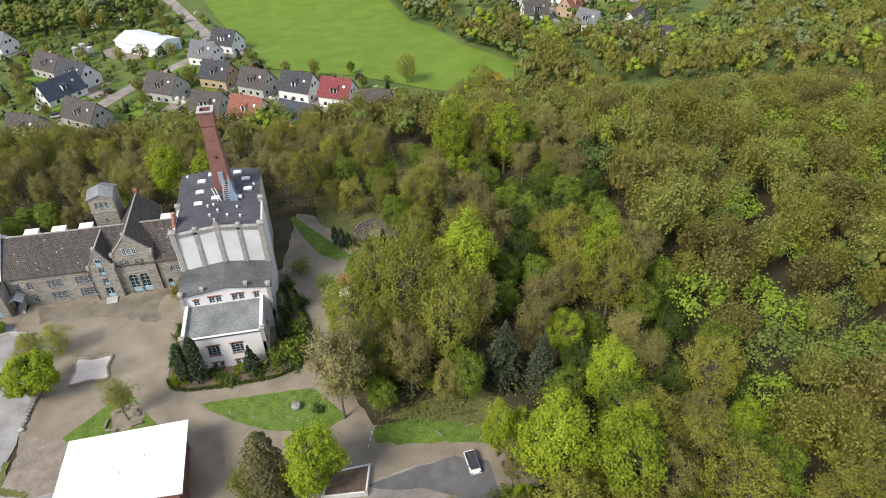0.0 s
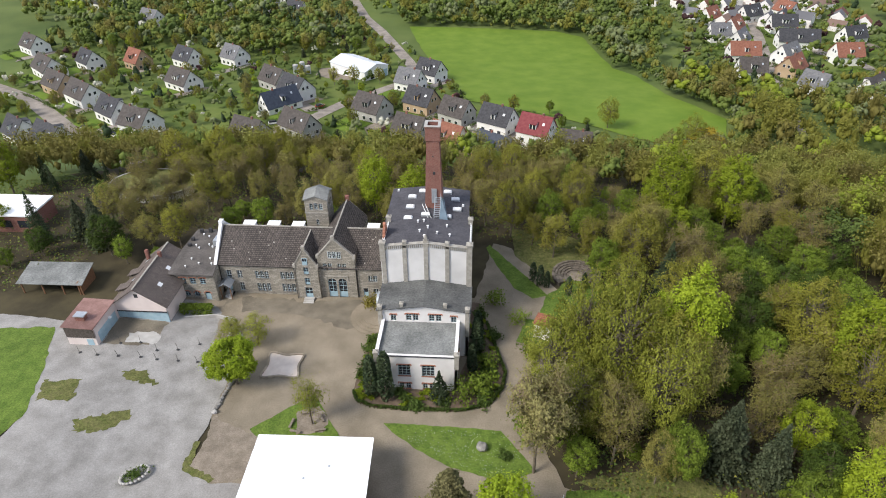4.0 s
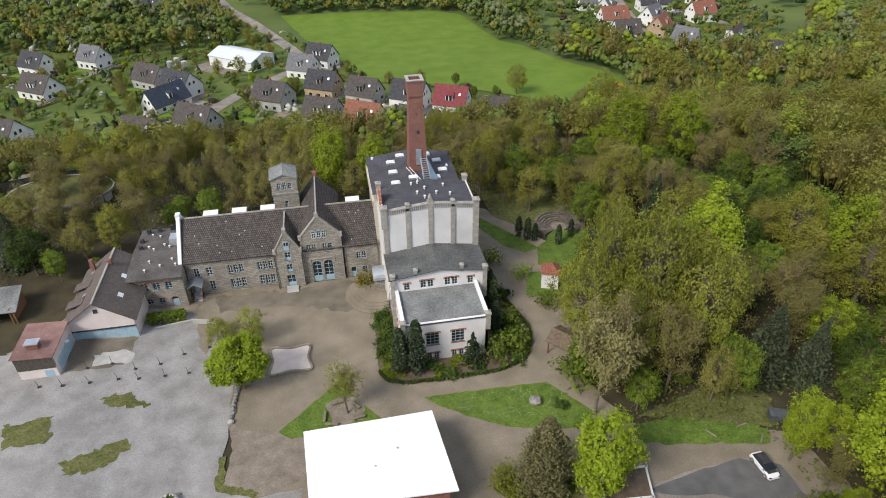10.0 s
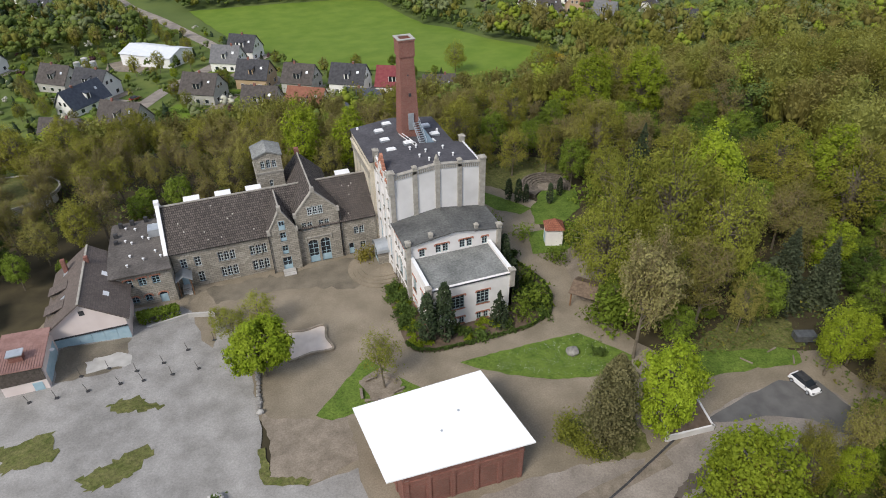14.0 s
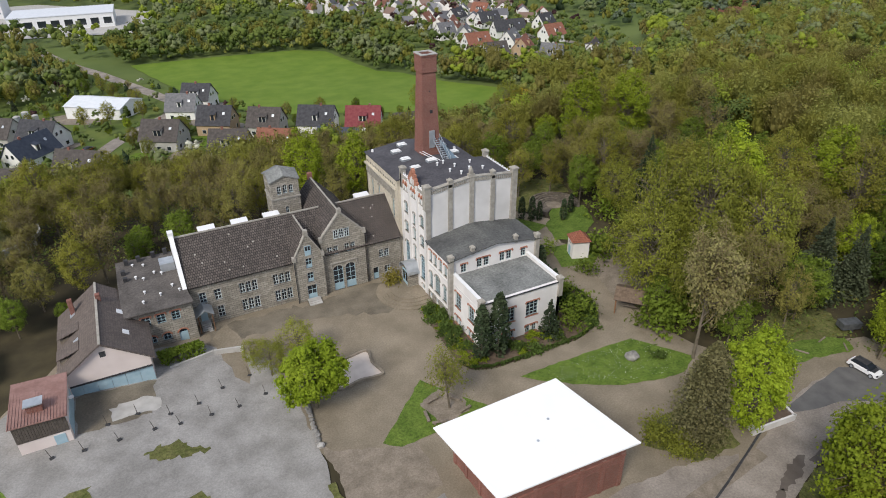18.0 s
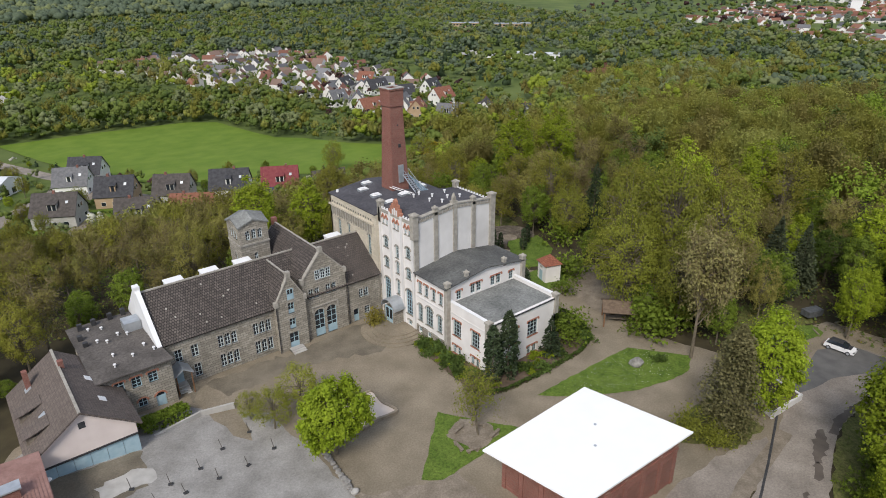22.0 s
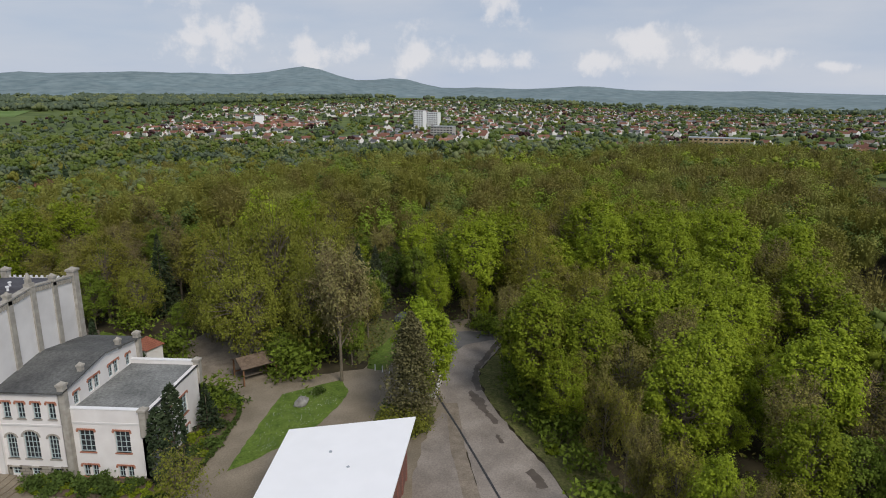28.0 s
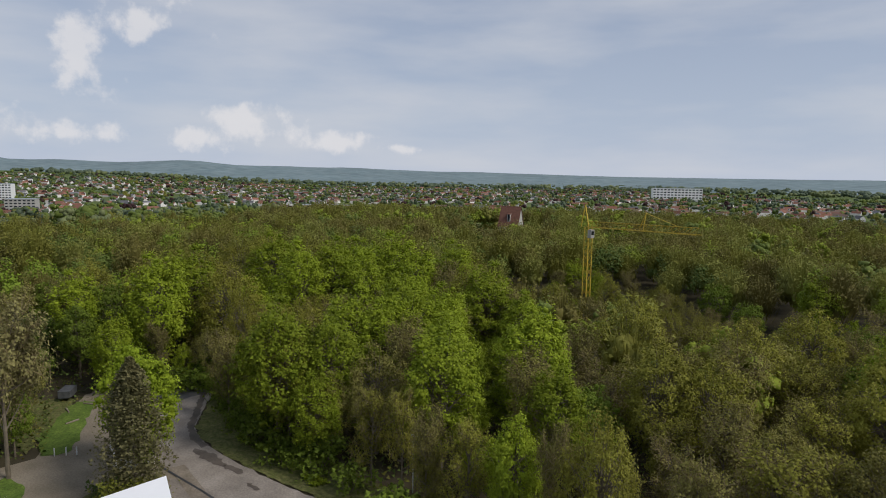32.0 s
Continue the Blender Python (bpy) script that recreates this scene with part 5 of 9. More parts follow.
def window(parent, o, u, c, z, w, h, cols=2, rows=3, frame=None, lintel=None, sill=None, arch=False, wallmat=None, name="window", depth=0.16, lower=None):
    """A window in its opening: frame with glazing bars > pane, sill, lintel; arch fills the corners above a round head."""
    frame = frame or M_frame
    a0, a1, z0, z1 = c - w / 2, c + w / 2, z - h / 2, z + h / 2
    bm = bmesh.new()
    t = 0.085
    obox(bm, o, u, a0, a0 + t, -depth - 0.06, -depth, z0, z1)
    obox(bm, o, u, a1 - t, a1, -depth - 0.06, -depth, z0, z1)
    obox(bm, o, u, a0 + t, a1 - t, -depth - 0.06, -depth, z0, z0 + t)
    obox(bm, o, u, a0 + t, a1 - t, -depth - 0.06, -depth, z1 - t, z1)
    for i in range(1, cols):
        x = a0 + w * i / cols
        obox(bm, o, u, x - 0.035, x + 0.035, -depth - 0.05, -depth + 0.01, z0 + t, z1 - t)
    for i in range(1, rows):
        y = z0 + h * i / rows
        obox(bm, o, u, a0 + t, a1 - t, -depth - 0.045, -depth + 0.005, y - 0.025, y + 0.025)
    if lower:
        obox(bm, o, u, a0 + t, a1 - t, -depth - 0.055, -depth + 0.02, z0 + t, z0 + lower)
    win = part(name, bm, frame, parent)
    bm = bmesh.new()
    obox(bm, o, u, a0 + 0.03, a1 - 0.03, -depth - 0.10, -depth - 0.065, z0 + 0.03, z1 - 0.03)
    part("pane", bm, M_glass, win)
    if sill:
        bm = bmesh.new()
        obox(bm, o, u, a0 - 0.12, a1 + 0.12, -depth, 0.09, z0 - 0.14, z0)
        part("sill", bm, sill, win)
    if lintel and not arch:
        bm = bmesh.new()
        obox(bm, o, u, a0 - 0.16, a1 + 0.16, -depth + 0.03, 0.06, z1, z1 + 0.2)
        obox(bm, o, u, a0 - 0.24, a0 - 0.03, 0.0, 0.07, z1 - 0.22, z1 + 0.06)
        obox(bm, o, u, a1 + 0.03, a1 + 0.24, 0.0, 0.07, z1 - 0.22, z1 + 0.06)
        part("lintel", bm, lintel, win)
    if arch:
        n = (u[1], -u[0])
        r, seg = w / 2, 8
        zc = z1 - r * 0.8
        bm = bmesh.new()
        for s in (-1, 1):
            pts = [(c + s * r, z1), (c, z1)] + [(c + s * r * math.sin(k * math.pi / 2 / seg), zc + r * 0.8 * math.cos(k * math.pi / 2 / seg)) for k in range(1, seg + 1)]
            prism(bm, [(o[0] + u[0] * a - n[0] * 0.02, o[1] + u[1] * a - n[1] * 0.02, q) for a, q in pts], (-n[0] * (depth + 0.1), -n[1] * (depth + 0.1), 0))
        part("spandrel", bm, wallmat or M_plaster, win)
        if lintel:
            bm = bmesh.new()
            for k in range(-seg, seg):
                p0, p1 = k * math.pi / 2 / seg, (k + 1) * math.pi / 2 / seg
                q = [(c + rr * math.sin(p), zc + rr * 0.8 * math.cos(p)) for rr, p in ((r, p0), (r, p1), (r + 0.24, p1), (r + 0.24, p0))]
                prism(bm, [(o[0] + u[0] * a + n[0] * 0.05, o[1] + u[1] * a + n[1] * 0.05, z_) for a, z_ in q], (-n[0] * 0.08, -n[1] * 0.08, 0))
            bmesh.ops.remove_doubles(bm, verts=bm.verts, dist=0.001)
            part("lintel", bm, lintel, win)
    return win


def hole(c, z, w, h):
    return (c - w / 2, c + w / 2, z - h / 2, z + h / 2)


def facade(parent, name, o, u, L, z0, z1, wins, material, **common):
    """A wall with its windows: each a dict of window()'s values."""
    ws = [dict(w) for w in wins]
    wall(name, parent, o, u, L, z0, z1, [hole(w["c"], w["z"], w["w"], w["h"]) for w in ws], material, th=common.get("th", 0.45))
    for w in ws:
        w.setdefault("wallmat", material)
        window(parent, o, u, **w)


E_, W_, N_, S_ = (0, 1), (0, -1), (-1, 0), (1, 0)


# ---------------------------------------------------------------- the white brewery
brew = thing("brewery", (7, 12, 0), "tall white plastered brewery with grey stone pilasters and flat dark roofs", "building")
TC = M_terracotta

# front block
FX, FY, FZ = 13.6, 8.6, 7.75
facade(brew, "wall", (0, 0), S_, FX, -1, FZ, [dict(c=4.7, z=4.45, w=2.1, h=2.5, cols=3, rows=4, lintel=TC, sill=TC), dict(c=8.75, z=4.45, w=2.1, h=2.5, cols=3, rows=4, lintel=TC, sill=TC),
       dict(c=4.15, z=0.85, w=0.8, h=1.3, cols=2, rows=2, lintel=TC, sill=TC), dict(c=5.3, z=0.85, w=0.8, h=1.3, cols=2, rows=2, lintel=TC, sill=TC), dict(c=8.2, z=0.85, w=0.8, h=1.3, cols=2, rows=2, lintel=TC, sill=TC), dict(c=9.35, z=0.85, w=0.8, h=1.3, cols=2, rows=2, lintel=TC, sill=TC)], M_plaster)
facade(brew, "wall", (0, FY), W_, FY, -1, FZ + 0.5, [dict(c=1.9, z=4.45, w=1.7, h=2.6, cols=3, rows=4, lintel=TC, sill=TC), dict(c=5.9, z=4.45, w=1.7, h=2.6, cols=3, rows=4, lintel=TC, sill=TC),
       dict(c=1.4, z=0.85, w=0.7, h=1.35, cols=2, rows=2, lintel=TC, sill=TC), dict(c=2.4, z=0.85, w=0.7, h=1.35, cols=2, rows=2, lintel=TC, sill=TC), dict(c=5.4, z=0.85, w=0.7, h=1.35, cols=2, rows=2, lintel=TC, sill=TC), dict(c=6.4, z=0.85, w=0.7, h=1.35, cols=2, rows=2, lintel=TC, sill=TC)], M_plaster)
facade(brew, "wall", (FX, 0), E_, FY, -1, FZ + 0.5, [dict(c=2.6, z=4.45, w=1.7, h=2.6, cols=3, rows=4, lintel=TC, sill=TC), dict(c=6.4, z=4.45, w=1.7, h=2.6, cols=3, rows=4, lintel=TC, sill=TC)], M_plaster)
bm = bmesh.new()
box(bm, 0.45, 0.02, FZ - 0.25, FX - 0.45, FY - 0.02, FZ - 0.02)
part("roof", bm, M_bitumen_pale, brew, "pale grey flat felt roof")
part("eave_gutter", B((0.3, -0.16, FZ - 0.14, FX - 0.3, 0.0, FZ)), M_dark, brew)
for x in (-0.06, FX - 0.50):
    part("coping", B((x, 0.35, FZ + 0.5, x + 0.56, FY, FZ + 0.6)), M_white, brew, "white parapet coping")
part("belt_course", B((-0.05, 0.0, 6.5, 0.0, FY, 6.72)), M_plaster_old, brew)


def pillar(x, y, z0, z1, w=0.8, cap=True, m=None):
    bm = bmesh.new()
    box(bm, x - w / 2, y - w / 2, z0, x + w / 2, y + w / 2, z1 - 0.55)
    p = part("pillar", bm, m or M_trim, brew)
    bm = bmesh.new()
    box(bm, x - w * 0.64, y - w * 0.64, z1 - 0.55, x + w * 0.64, y + w * 0.64, z1 - 0.3)
    if cap:
        pts = [(x - w * 0.5, y - w * 0.5), (x + w * 0.5, y - w * 0.5), (x + w * 0.5, y + w * 0.5), (x - w * 0.5, y + w * 0.5)]
        lo = [bm.verts.new((*q, z1 - 0.3)) for q in pts]
        top = bm.verts.new((x, y, z1 + 0.02))
        for i in range(4):
            bm.faces.new((lo[i], lo[(i + 1) % 4], top))
    part("cap", bm, m or M_trim, p)


pillar(0.1, 0.1, 5.2, 8.75, 0.75)
pillar(FX - 0.1, 0.1, 5.2, 8.75, 0.75)

# middle block
MX0, MX1, MY0, MY1 = -0.45, 15.1, 8.6, 15.9
facade(brew, "wall", (MX0, MY0), S_, MX1 - MX0, -1, 10.35, [dict(c=2.45, z=8.55, w=0.95, h=1.5, cols=2, rows=3, lintel=TC), dict(c=5.15, z=8.75, w=0.95, h=1.6, cols=2, rows=3, lintel=TC), dict(c=6.35, z=8.75, w=0.95, h=1.6, cols=2, rows=3, lintel=TC),
       dict(c=9.2, z=8.75, w=0.95, h=1.6, cols=2, rows=3, lintel=TC), dict(c=10.4, z=8.75, w=0.95, h=1.6, cols=2, rows=3, lintel=TC), dict(c=13.05, z=8.55, w=0.95, h=1.5, cols=2, rows=3, lintel=TC)], M_plaster)
bm = prism(bmesh.new(), [(MX0, MY0, 10.35), (MX1, MY0, 10.35), ((MX0 + MX1) / 2, MY0, 11.45)], (0, 0.45, 0))
part("gable", bm, M_plaster, brew)
small = [dict(c=c, z=8.1, w=0.85, h=1.9, cols=2, rows=3, lintel=TC, sill=M_trim) for c in (0.95, 2.55, 4.3, 6.0)]
arches = [dict(c=0.95, z=3.8, w=1.15, h=2.9, cols=3, rows=5, arch=True, lintel=M_trim, sill=M_trim), dict(c=3.2, z=4.0, w=1.75, h=3.3, cols=4, rows=5, arch=True, lintel=M_trim, sill=M_trim), dict(c=5.7, z=3.8, w=1.15, h=2.9, cols=3, rows=5, arch=True, lintel=M_trim, sill=M_trim)]
base = [dict(c=c, z=0.75, w=0.9, h=0.9, cols=2, rows=2, lintel=M_trim) for c in (0.95, 3.2, 5.7)]
facade(brew, "wall", (MX0, MY1), W_, MY1 - MY0, -1, 10.35, small + arches + base, M_plaster)
wall("wall", brew, (MX1, MY0), E_, MY1 - MY0, -1, 10.35, [], M_plaster)
bm = bmesh.new()
for c0, c1 in ((0, 0.5), (1.4, 2.75), (3.65, 5.25), (6.15, 7.3)):
    obox(bm, (MX0, MY1), W_, c0, c1, 0.0, 0.07, -1, 1.45)
part("plinth", bm, M_stone, brew, "rough stone plinth")
part("belt_course", B((MX0 - 0.08, MY0, 6.3, MX0, MY1, 6.5)), M_plaster_old, brew)
bm = bmesh.new()
cx = (MX0 + MX1) / 2
slab(bm, [(MX0 - 0.5, MY1, 10.38), (MX0 - 0.5, MY0 - 0.45, 10.38), (cx, MY0 - 0.45, 11.6), (cx, MY1, 11.6)], 0.16)
slab(bm, [(MX1 + 0.5, MY0 - 0.45, 10.38), (MX1 + 0.5, MY1, 10.38), (cx, MY1, 11.6), (cx, MY0 - 0.45, 11.6)], 0.16)
part("roof", bm, M_bitumen, brew, "grey felt roof of low pitch")
for x, zt in ((-0.3, 11.6), (14.95, 11.6)):
    pillar(x, 8.5, 5.0 if x > 1 else -0.6, zt, 0.7)
for x in (3.5, 11.1):
    pillar(x, 8.75, 10.6, 12.15, 0.55)

# tall block
TX0, TX1, TY0, TY1, TZ = -0.65, 15.2, 15.9, 25.0, 18.3
wall("wall", brew, (TX0, TY0), S_, TX1 - TX0, 9.5, TZ, [], M_plaster_old)
bm = prism(bmesh.new(), [(TX0, TY0, TZ), (TX1, TY0, TZ), (TX1, TY0, TZ + 0.35), ((TX0 + TX1) / 2, TY0, TZ + 1.25), (TX0, TY0, TZ + 0.35)], (0, 0.5, 0))
part("parapet", bm, M_plaster_old, brew)
bays = (TX1 - TX0 - 0.7) / 4
for i in range(5):
    x = TX0 + 0.35 + i * bays
    top = TZ + 0.3 + 0.9 * (1 - abs(i - 2) / 2)
    part("pilaster", B((x - 0.38, TY0 - 0.2, 10.2 + 1.1 * (1 - abs(i - 2) / 2), x + 0.38, TY0, top)), M_trim, brew, "grey stone pilaster")
for i in range(44):
    x = TX0 + 0.3 + i * (TX1 - TX0 - 0.6) / 43
    top = TZ + 0.28 + 0.9 * (1 - abs(x - 7.3) / 7.9)
    part("dentil", B((x - 0.09, TY0 - 0.16, top - 0.62, x + 0.09, TY0, top - 0.1)), M_trim, brew)
bm = bmesh.new()
cx = (TX0 + TX1) / 2
for s in (-1, 1):
    a, b = (cx, TZ + 1.25), (TX0 if s < 0 else TX1, TZ + 0.35)
    prism(bm, [(a[0], TY0 - 0.22, a[1]), (b[0], TY0 - 0.22, b[1]), (b[0], TY0 - 0.22, b[1] + 0.14), (a[0], TY0 - 0.22, a[1] + 0.14)], (0, 0.76, 0))
part("coping", bm, M_trim, brew)
tall_w = []
for c, big in ((1.6, True), (4.6, False), (7.5, True)):
    tall_w += [dict(c=c, z=13.0 if big else 12.2, w=1.25 if big else 0.85, h=1.9 if big else 2.1, cols=2 if not big else 3, rows=3, lintel=M_trim, sill=M_trim, arch=True), dict(c=c, z=9.5, w=1.25 if big else 0.85, h=1.8 if big else 2.1, cols=3 if big else 2, rows=3, lintel=M_trim, sill=M_trim, arch=True)]
    tall_w.append(dict(c=c, z=4.6 if big else 6.1, w=1.6 if big else 0.85, h=4.4 if big else 2.6, cols=3 if big else 2, rows=7 if big else 4, frame=M_blue if big else M_frame, lintel=M_trim, sill=M_trim, arch=True))
    for d in (-0.45, 0.45):
        tall_w.append(dict(c=c + d, z=16.5, w=0.5, h=1.1, cols=2, rows=2, sill=M_trim))
    if c != 4.6:
        tall_w.append(dict(c=c, z=0.9, w=0.9, h=0.9, cols=2, rows=2, lintel=M_trim))
tall_w.append(dict(c=4.6, z=2.0, w=1.5, h=3.0, cols=2, rows=4, frame=M_blue, name="door", lower=0.9))
facade(brew, "wall", (TX0, TY1), W_, TY1 - TY0, -1, TZ, tall_w, M_plaster)
wall("wall", brew, (TX1, TY0), E_, TY1 - TY0, -1, TZ, [], M_plaster)
for c in (0.25, 3.1, 6.1, 8.85):
    bm = bmesh.new()
    obox(bm, (TX0, TY1), W_, c - 0.24, c + 0.24, 0.0, 0.2, -0.6, TZ + 0.2)
    part("pilaster", bm, M_plaster_old, brew)
for c in (1.6, 4.6, 7.5):
    for d in (-0.45, 0.45):
        bm = bmesh.new()
        n0 = (TX0 - 0.02, TY1)
        for s in (-1, 1):
            q = [(c + d + s * 0.48, 17.0), (c + d + s * 0.30, 16.85), (c + d, 17.42), (c + d, 17.72)]
            prism(bm, [(TX0 - 0.16, TY1 - a, z) for a, z in q], (0.16, 0, 0))
        part("lintel", bm, M_terracotta, brew, "pointed terracotta lintel")
bm = bmesh.new()
obox(bm, (TX0, TY1), W_, 0, 9.1, 0.0, 0.1, 17.85, 18.35)
part("cornice", bm, M_trim, brew)
steps = [(3.0, TZ), (3.0, 19.0), (3.35, 19.0), (3.35, 19.5), (3.75, 19.5), (3.75, 20.05), (4.2, 20.05), (4.2, 20.5), (4.6, 20.9), (5.0, 20.5), (5.0, 20.05), (5.45, 20.05), (5.45, 19.5), (5.85, 19.5), (5.85, 19.0), (6.2, 19.0), (6.2, TZ)]
bm = prism(bmesh.new(), [(TX0 - 0.16, TY1 - a, z) for a, z in steps], (0.45, 0, 0))
ped = part("pediment", bm, M_terracotta, brew, "stepped terracotta gable")
for d in (-0.5, 0, 0.5):
    bm = bmesh.new()
    obox(bm, (TX0 - 0.16, TY1), W_, 4.6 + d - 0.17, 4.6 + d + 0.17, 0.0, 0.05, 18.3, 19.2 + (0.3 if d == 0 else 0))
    part("niche", bm, M_plaster_old, ped)
bm = bmesh.new()
slab(bm, [(TX0 + 0.3, TY1, TZ - 0.05), (TX0 + 0.3, TY0 + 0.3, TZ - 0.05), (cx, TY0 + 0.3, TZ + 0.85), (cx, TY1, TZ + 0.85)], 0.16)
slab(bm, [(TX1 - 0.3, TY0 + 0.3, TZ - 0.05), (TX1 - 0.3, TY1, TZ - 0.05), (cx, TY1, TZ + 0.85), (cx, TY0 + 0.3, TZ + 0.85)], 0.16)
part("roof", bm, M_felt, brew, "dark felt roof of low pitch")
pillar(TX0 + 0.2, TY0 + 0.1, 15.6, 19.9, 0.95)
pillar(TX1 - 0.2, TY0 + 0.1, 9.0, 19.9, 0.95)
pillar(TX0 + 0.2, TY1 - 0.2, 16.0, 19.8, 0.8)
pillar(TX1 - 0.3, TY1 - 0.2, 16.0, 19.8, 0.8)
for i in (1, 3):
    pillar(TX0 + 0.35 + i * bays, TY0 + 0.1, 18.6, 20.15, 0.6)
bm = bmesh.new()
box(bm, cx - 0.5, TY0 - 0.1, 19.2, cx + 0.5, TY0 + 0.6, 20.0)
box(bm, cx - 0.3, TY0 + 0.05, 20.0, cx + 0.3, TY0 + 0.5, 20.6)
cyl(bm, cx, TY0 + 0.28, 20.6, 21.2, 0.3, 0.12, 8)
part("finial", bm, M_trim, brew, "weathered carved stone finial")
for x in (TX0 + 0.12, TX1 - 0.3):
    for k in range(11):
        part("merlon", B((x, TY0 + 1.2 + k * 0.72, TZ - 0.05, x + 0.18, TY0 + 1.45 + k * 0.72, TZ + 0.32)), M_white, brew)
for x, y in ((5.2, 23.6), (6.3, 23.7), (5.8, 20.3), (7.2, 21.4), (9.0, 19.8), (10.6, 22.5), (11.3, 19.5), (6.8, 18.4)):
    z = TZ + 0.85 - abs(x - cx) * 0.9 / 7.6
    part("roof_vent", cyl(cyl(bmesh.new(), x, y, z, z + 0.5, 0.13, seg=8), x, y, z + 0.5, z + 0.62, 0.22, seg=8), M_white, brew)

# rear block
RX0, RX1, RY0, RY1, RZ = -1.35, 14.3, 25.0, 39.4, 17.1
rear_w = [dict(c=2.8, z=11.4, w=0.95, h=3.6, cols=2, rows=6, arch=True, lintel=M_trim, sill=M_trim), dict(c=12.2, z=11.5, w=0.95, h=3.6, cols=2, rows=6, arch=True, lintel=M_trim, sill=M_trim), dict(c=5.9, z=12.3, w=0.8, h=1.8, cols=2, rows=3, arch=True, lintel=M_trim, sill=M_trim)]
facade(brew, "wall", (RX0, RY1), W_, RY1 - RY0, -20, RZ, rear_w, M_stone_pale)
wall("wall", brew, (RX1, RY1), N_, RX1 - RX0, -20, RZ, [], M_stone_pale)
wall("wall", brew, (RX1, RY0), E_, RY1 - RY0, -20, RZ, [], M_stone_pale)
part("wall", B((RX0 + 0.45, RY0, 5, RX0 + 0.9, RY0 + 0.4, RZ)), M_stone_pale, brew)
for i in range(17):
    y = RY1 - 1.0 - i * 0.75
    bm = bmesh.new()
    box(bm, RX0 - 0.3, y - 0.12, 14.0, RX0, y + 0.12, 15.2)
    box(bm, RX0 - 0.18, y - 0.12, 13.6, RX0, y + 0.12, 14.0)
    part("corbel", bm, M_trim, brew)
    part("putlog_hole", B((RX0 - 0.012, y - 0.15, 15.75, RX0, y + 0.15, 16.05)), M_dark, brew)
part("corbel_band", B((RX0 - 0.3, RY0 + 0.6, 15.2, RX0, RY1, 15.5)), M_stone_pale, brew)
bm = bmesh.new()
cr = (RX0 + RX1) / 2
slab(bm, [(RX0 - 0.15, RY1 + 0.1, RZ), (RX0 - 0.15, RY0, RZ), (cr, RY0, RZ + 0.95), (cr, RY1 + 0.1, RZ + 0.95)], 0.16)
slab(bm, [(RX1 + 0.15, RY0, RZ), (RX1 + 0.15, RY1 + 0.1, RZ), (cr, RY1 + 0.1, RZ + 0.95), (cr, RY0, RZ + 0.95)], 0.16)
part("roof", bm, M_felt, brew, "dark felt roof of low pitch")
for x, y in ((2.9, 35.2), (2.9, 31.2), (2.9, 27.0), (11.6, 34.8), (12.1, 31.0), (4.9, 37.2), (9.9, 37.4), (6.2, 27.8), (10.3, 27.9)):
    z = RZ + 0.95 - abs(x - cr) * 0.95 / 7.9
    bm = B((x - 0.85, y - 0.6, z, x + 0.85, y + 0.6, z + 0.35))
    k = part("skylight_curb", bm, M_zinc, brew)
    bm = B((x - 0.78, y - 0.53, z + 0.35, x + 0.78, y + 0.53, z + 0.55))
    bmesh.ops.bevel(bm, geom=[e for e in bm.edges if min(v.co.z for v in e.verts) > z + 0.5], offset=0.15, segments=2, affect="EDGES")
    part("dome", bm, M_white, k, "white plastic dome", smooth=False)
for x, y in ((-0.3, 38.4), (13.2, 32.8)):
    part("roof_vent", cyl(bmesh.new(), x, y, RZ, RZ + 0.6, 0.3, 0.2, 8), M_white, brew)

# entrance porch
porch = part("porch", B((-2.7, 19.0, -0.5, TX0 - 0.02, 19.35, 3.0)), M_stone, brew, "small stone entrance porch with a zinc barrel roof")
bm = bmesh.new()
pr = [(20.42 + 1.7 * math.cos(math.pi * k / 10), 2.95 + 1.45 * math.sin(math.pi * k / 10)) for k in range(11)]
po = [(20.42 + 1.82 * math.cos(math.pi * k / 10), 2.95 + 1.58 * math.sin(math.pi * k / 10)) for k in range(11)]
for k in range(10):
    prism(bm, [(-2.95, *pr[k]), (-2.95, *pr[k + 1]), (-2.95, *po[k + 1]), (-2.95, *po[k])], (2.3, 0, 0))
part("porch_wall", B((-2.7, 21.5, -0.5, TX0 - 0.02, 21.85, 3.0)), M_stone, porch)
bmesh.ops.remove_doubles(bm, verts=bm.verts, dist=0.001)
part("porch_roof", bm, M_zinc, porch, "grey zinc barrel roof")
bm = bmesh.new()
box(bm, -2.6, 19.35, 0.4, -2.5, 21.5, 3.2)
part("porch_door", bm, M_blue, porch, "pale blue glazed door")
for a, b in ((19.6, 20.3), (20.55, 21.25)):
    part("porch_pane", B((-2.62, a, 1.2, -2.6, b, 2.9)), M_glass, porch)

# chimney
chim = thing("chimney_stack", (7.55, 32.2, 17.9), "tall square tapering red brick factory chimney", "chimney")
bm = bmesh.new()


def ring(bm, levels, x, y):
    prev = None
    for z, h in levels:
        cur = [bm.verts.new((x + sx * h, y + sy * h, z)) for sx, sy in ((-1, -1), (1, -1), (1, 1), (-1, 1))]
        if prev:
            for i in range(4):
                bm.faces.new((prev[i], prev[(i + 1) % 4], cur[(i + 1) % 4], cur[i]))
        else:
            bm.faces.new(cur[::-1])
        prev = cur
    return prev


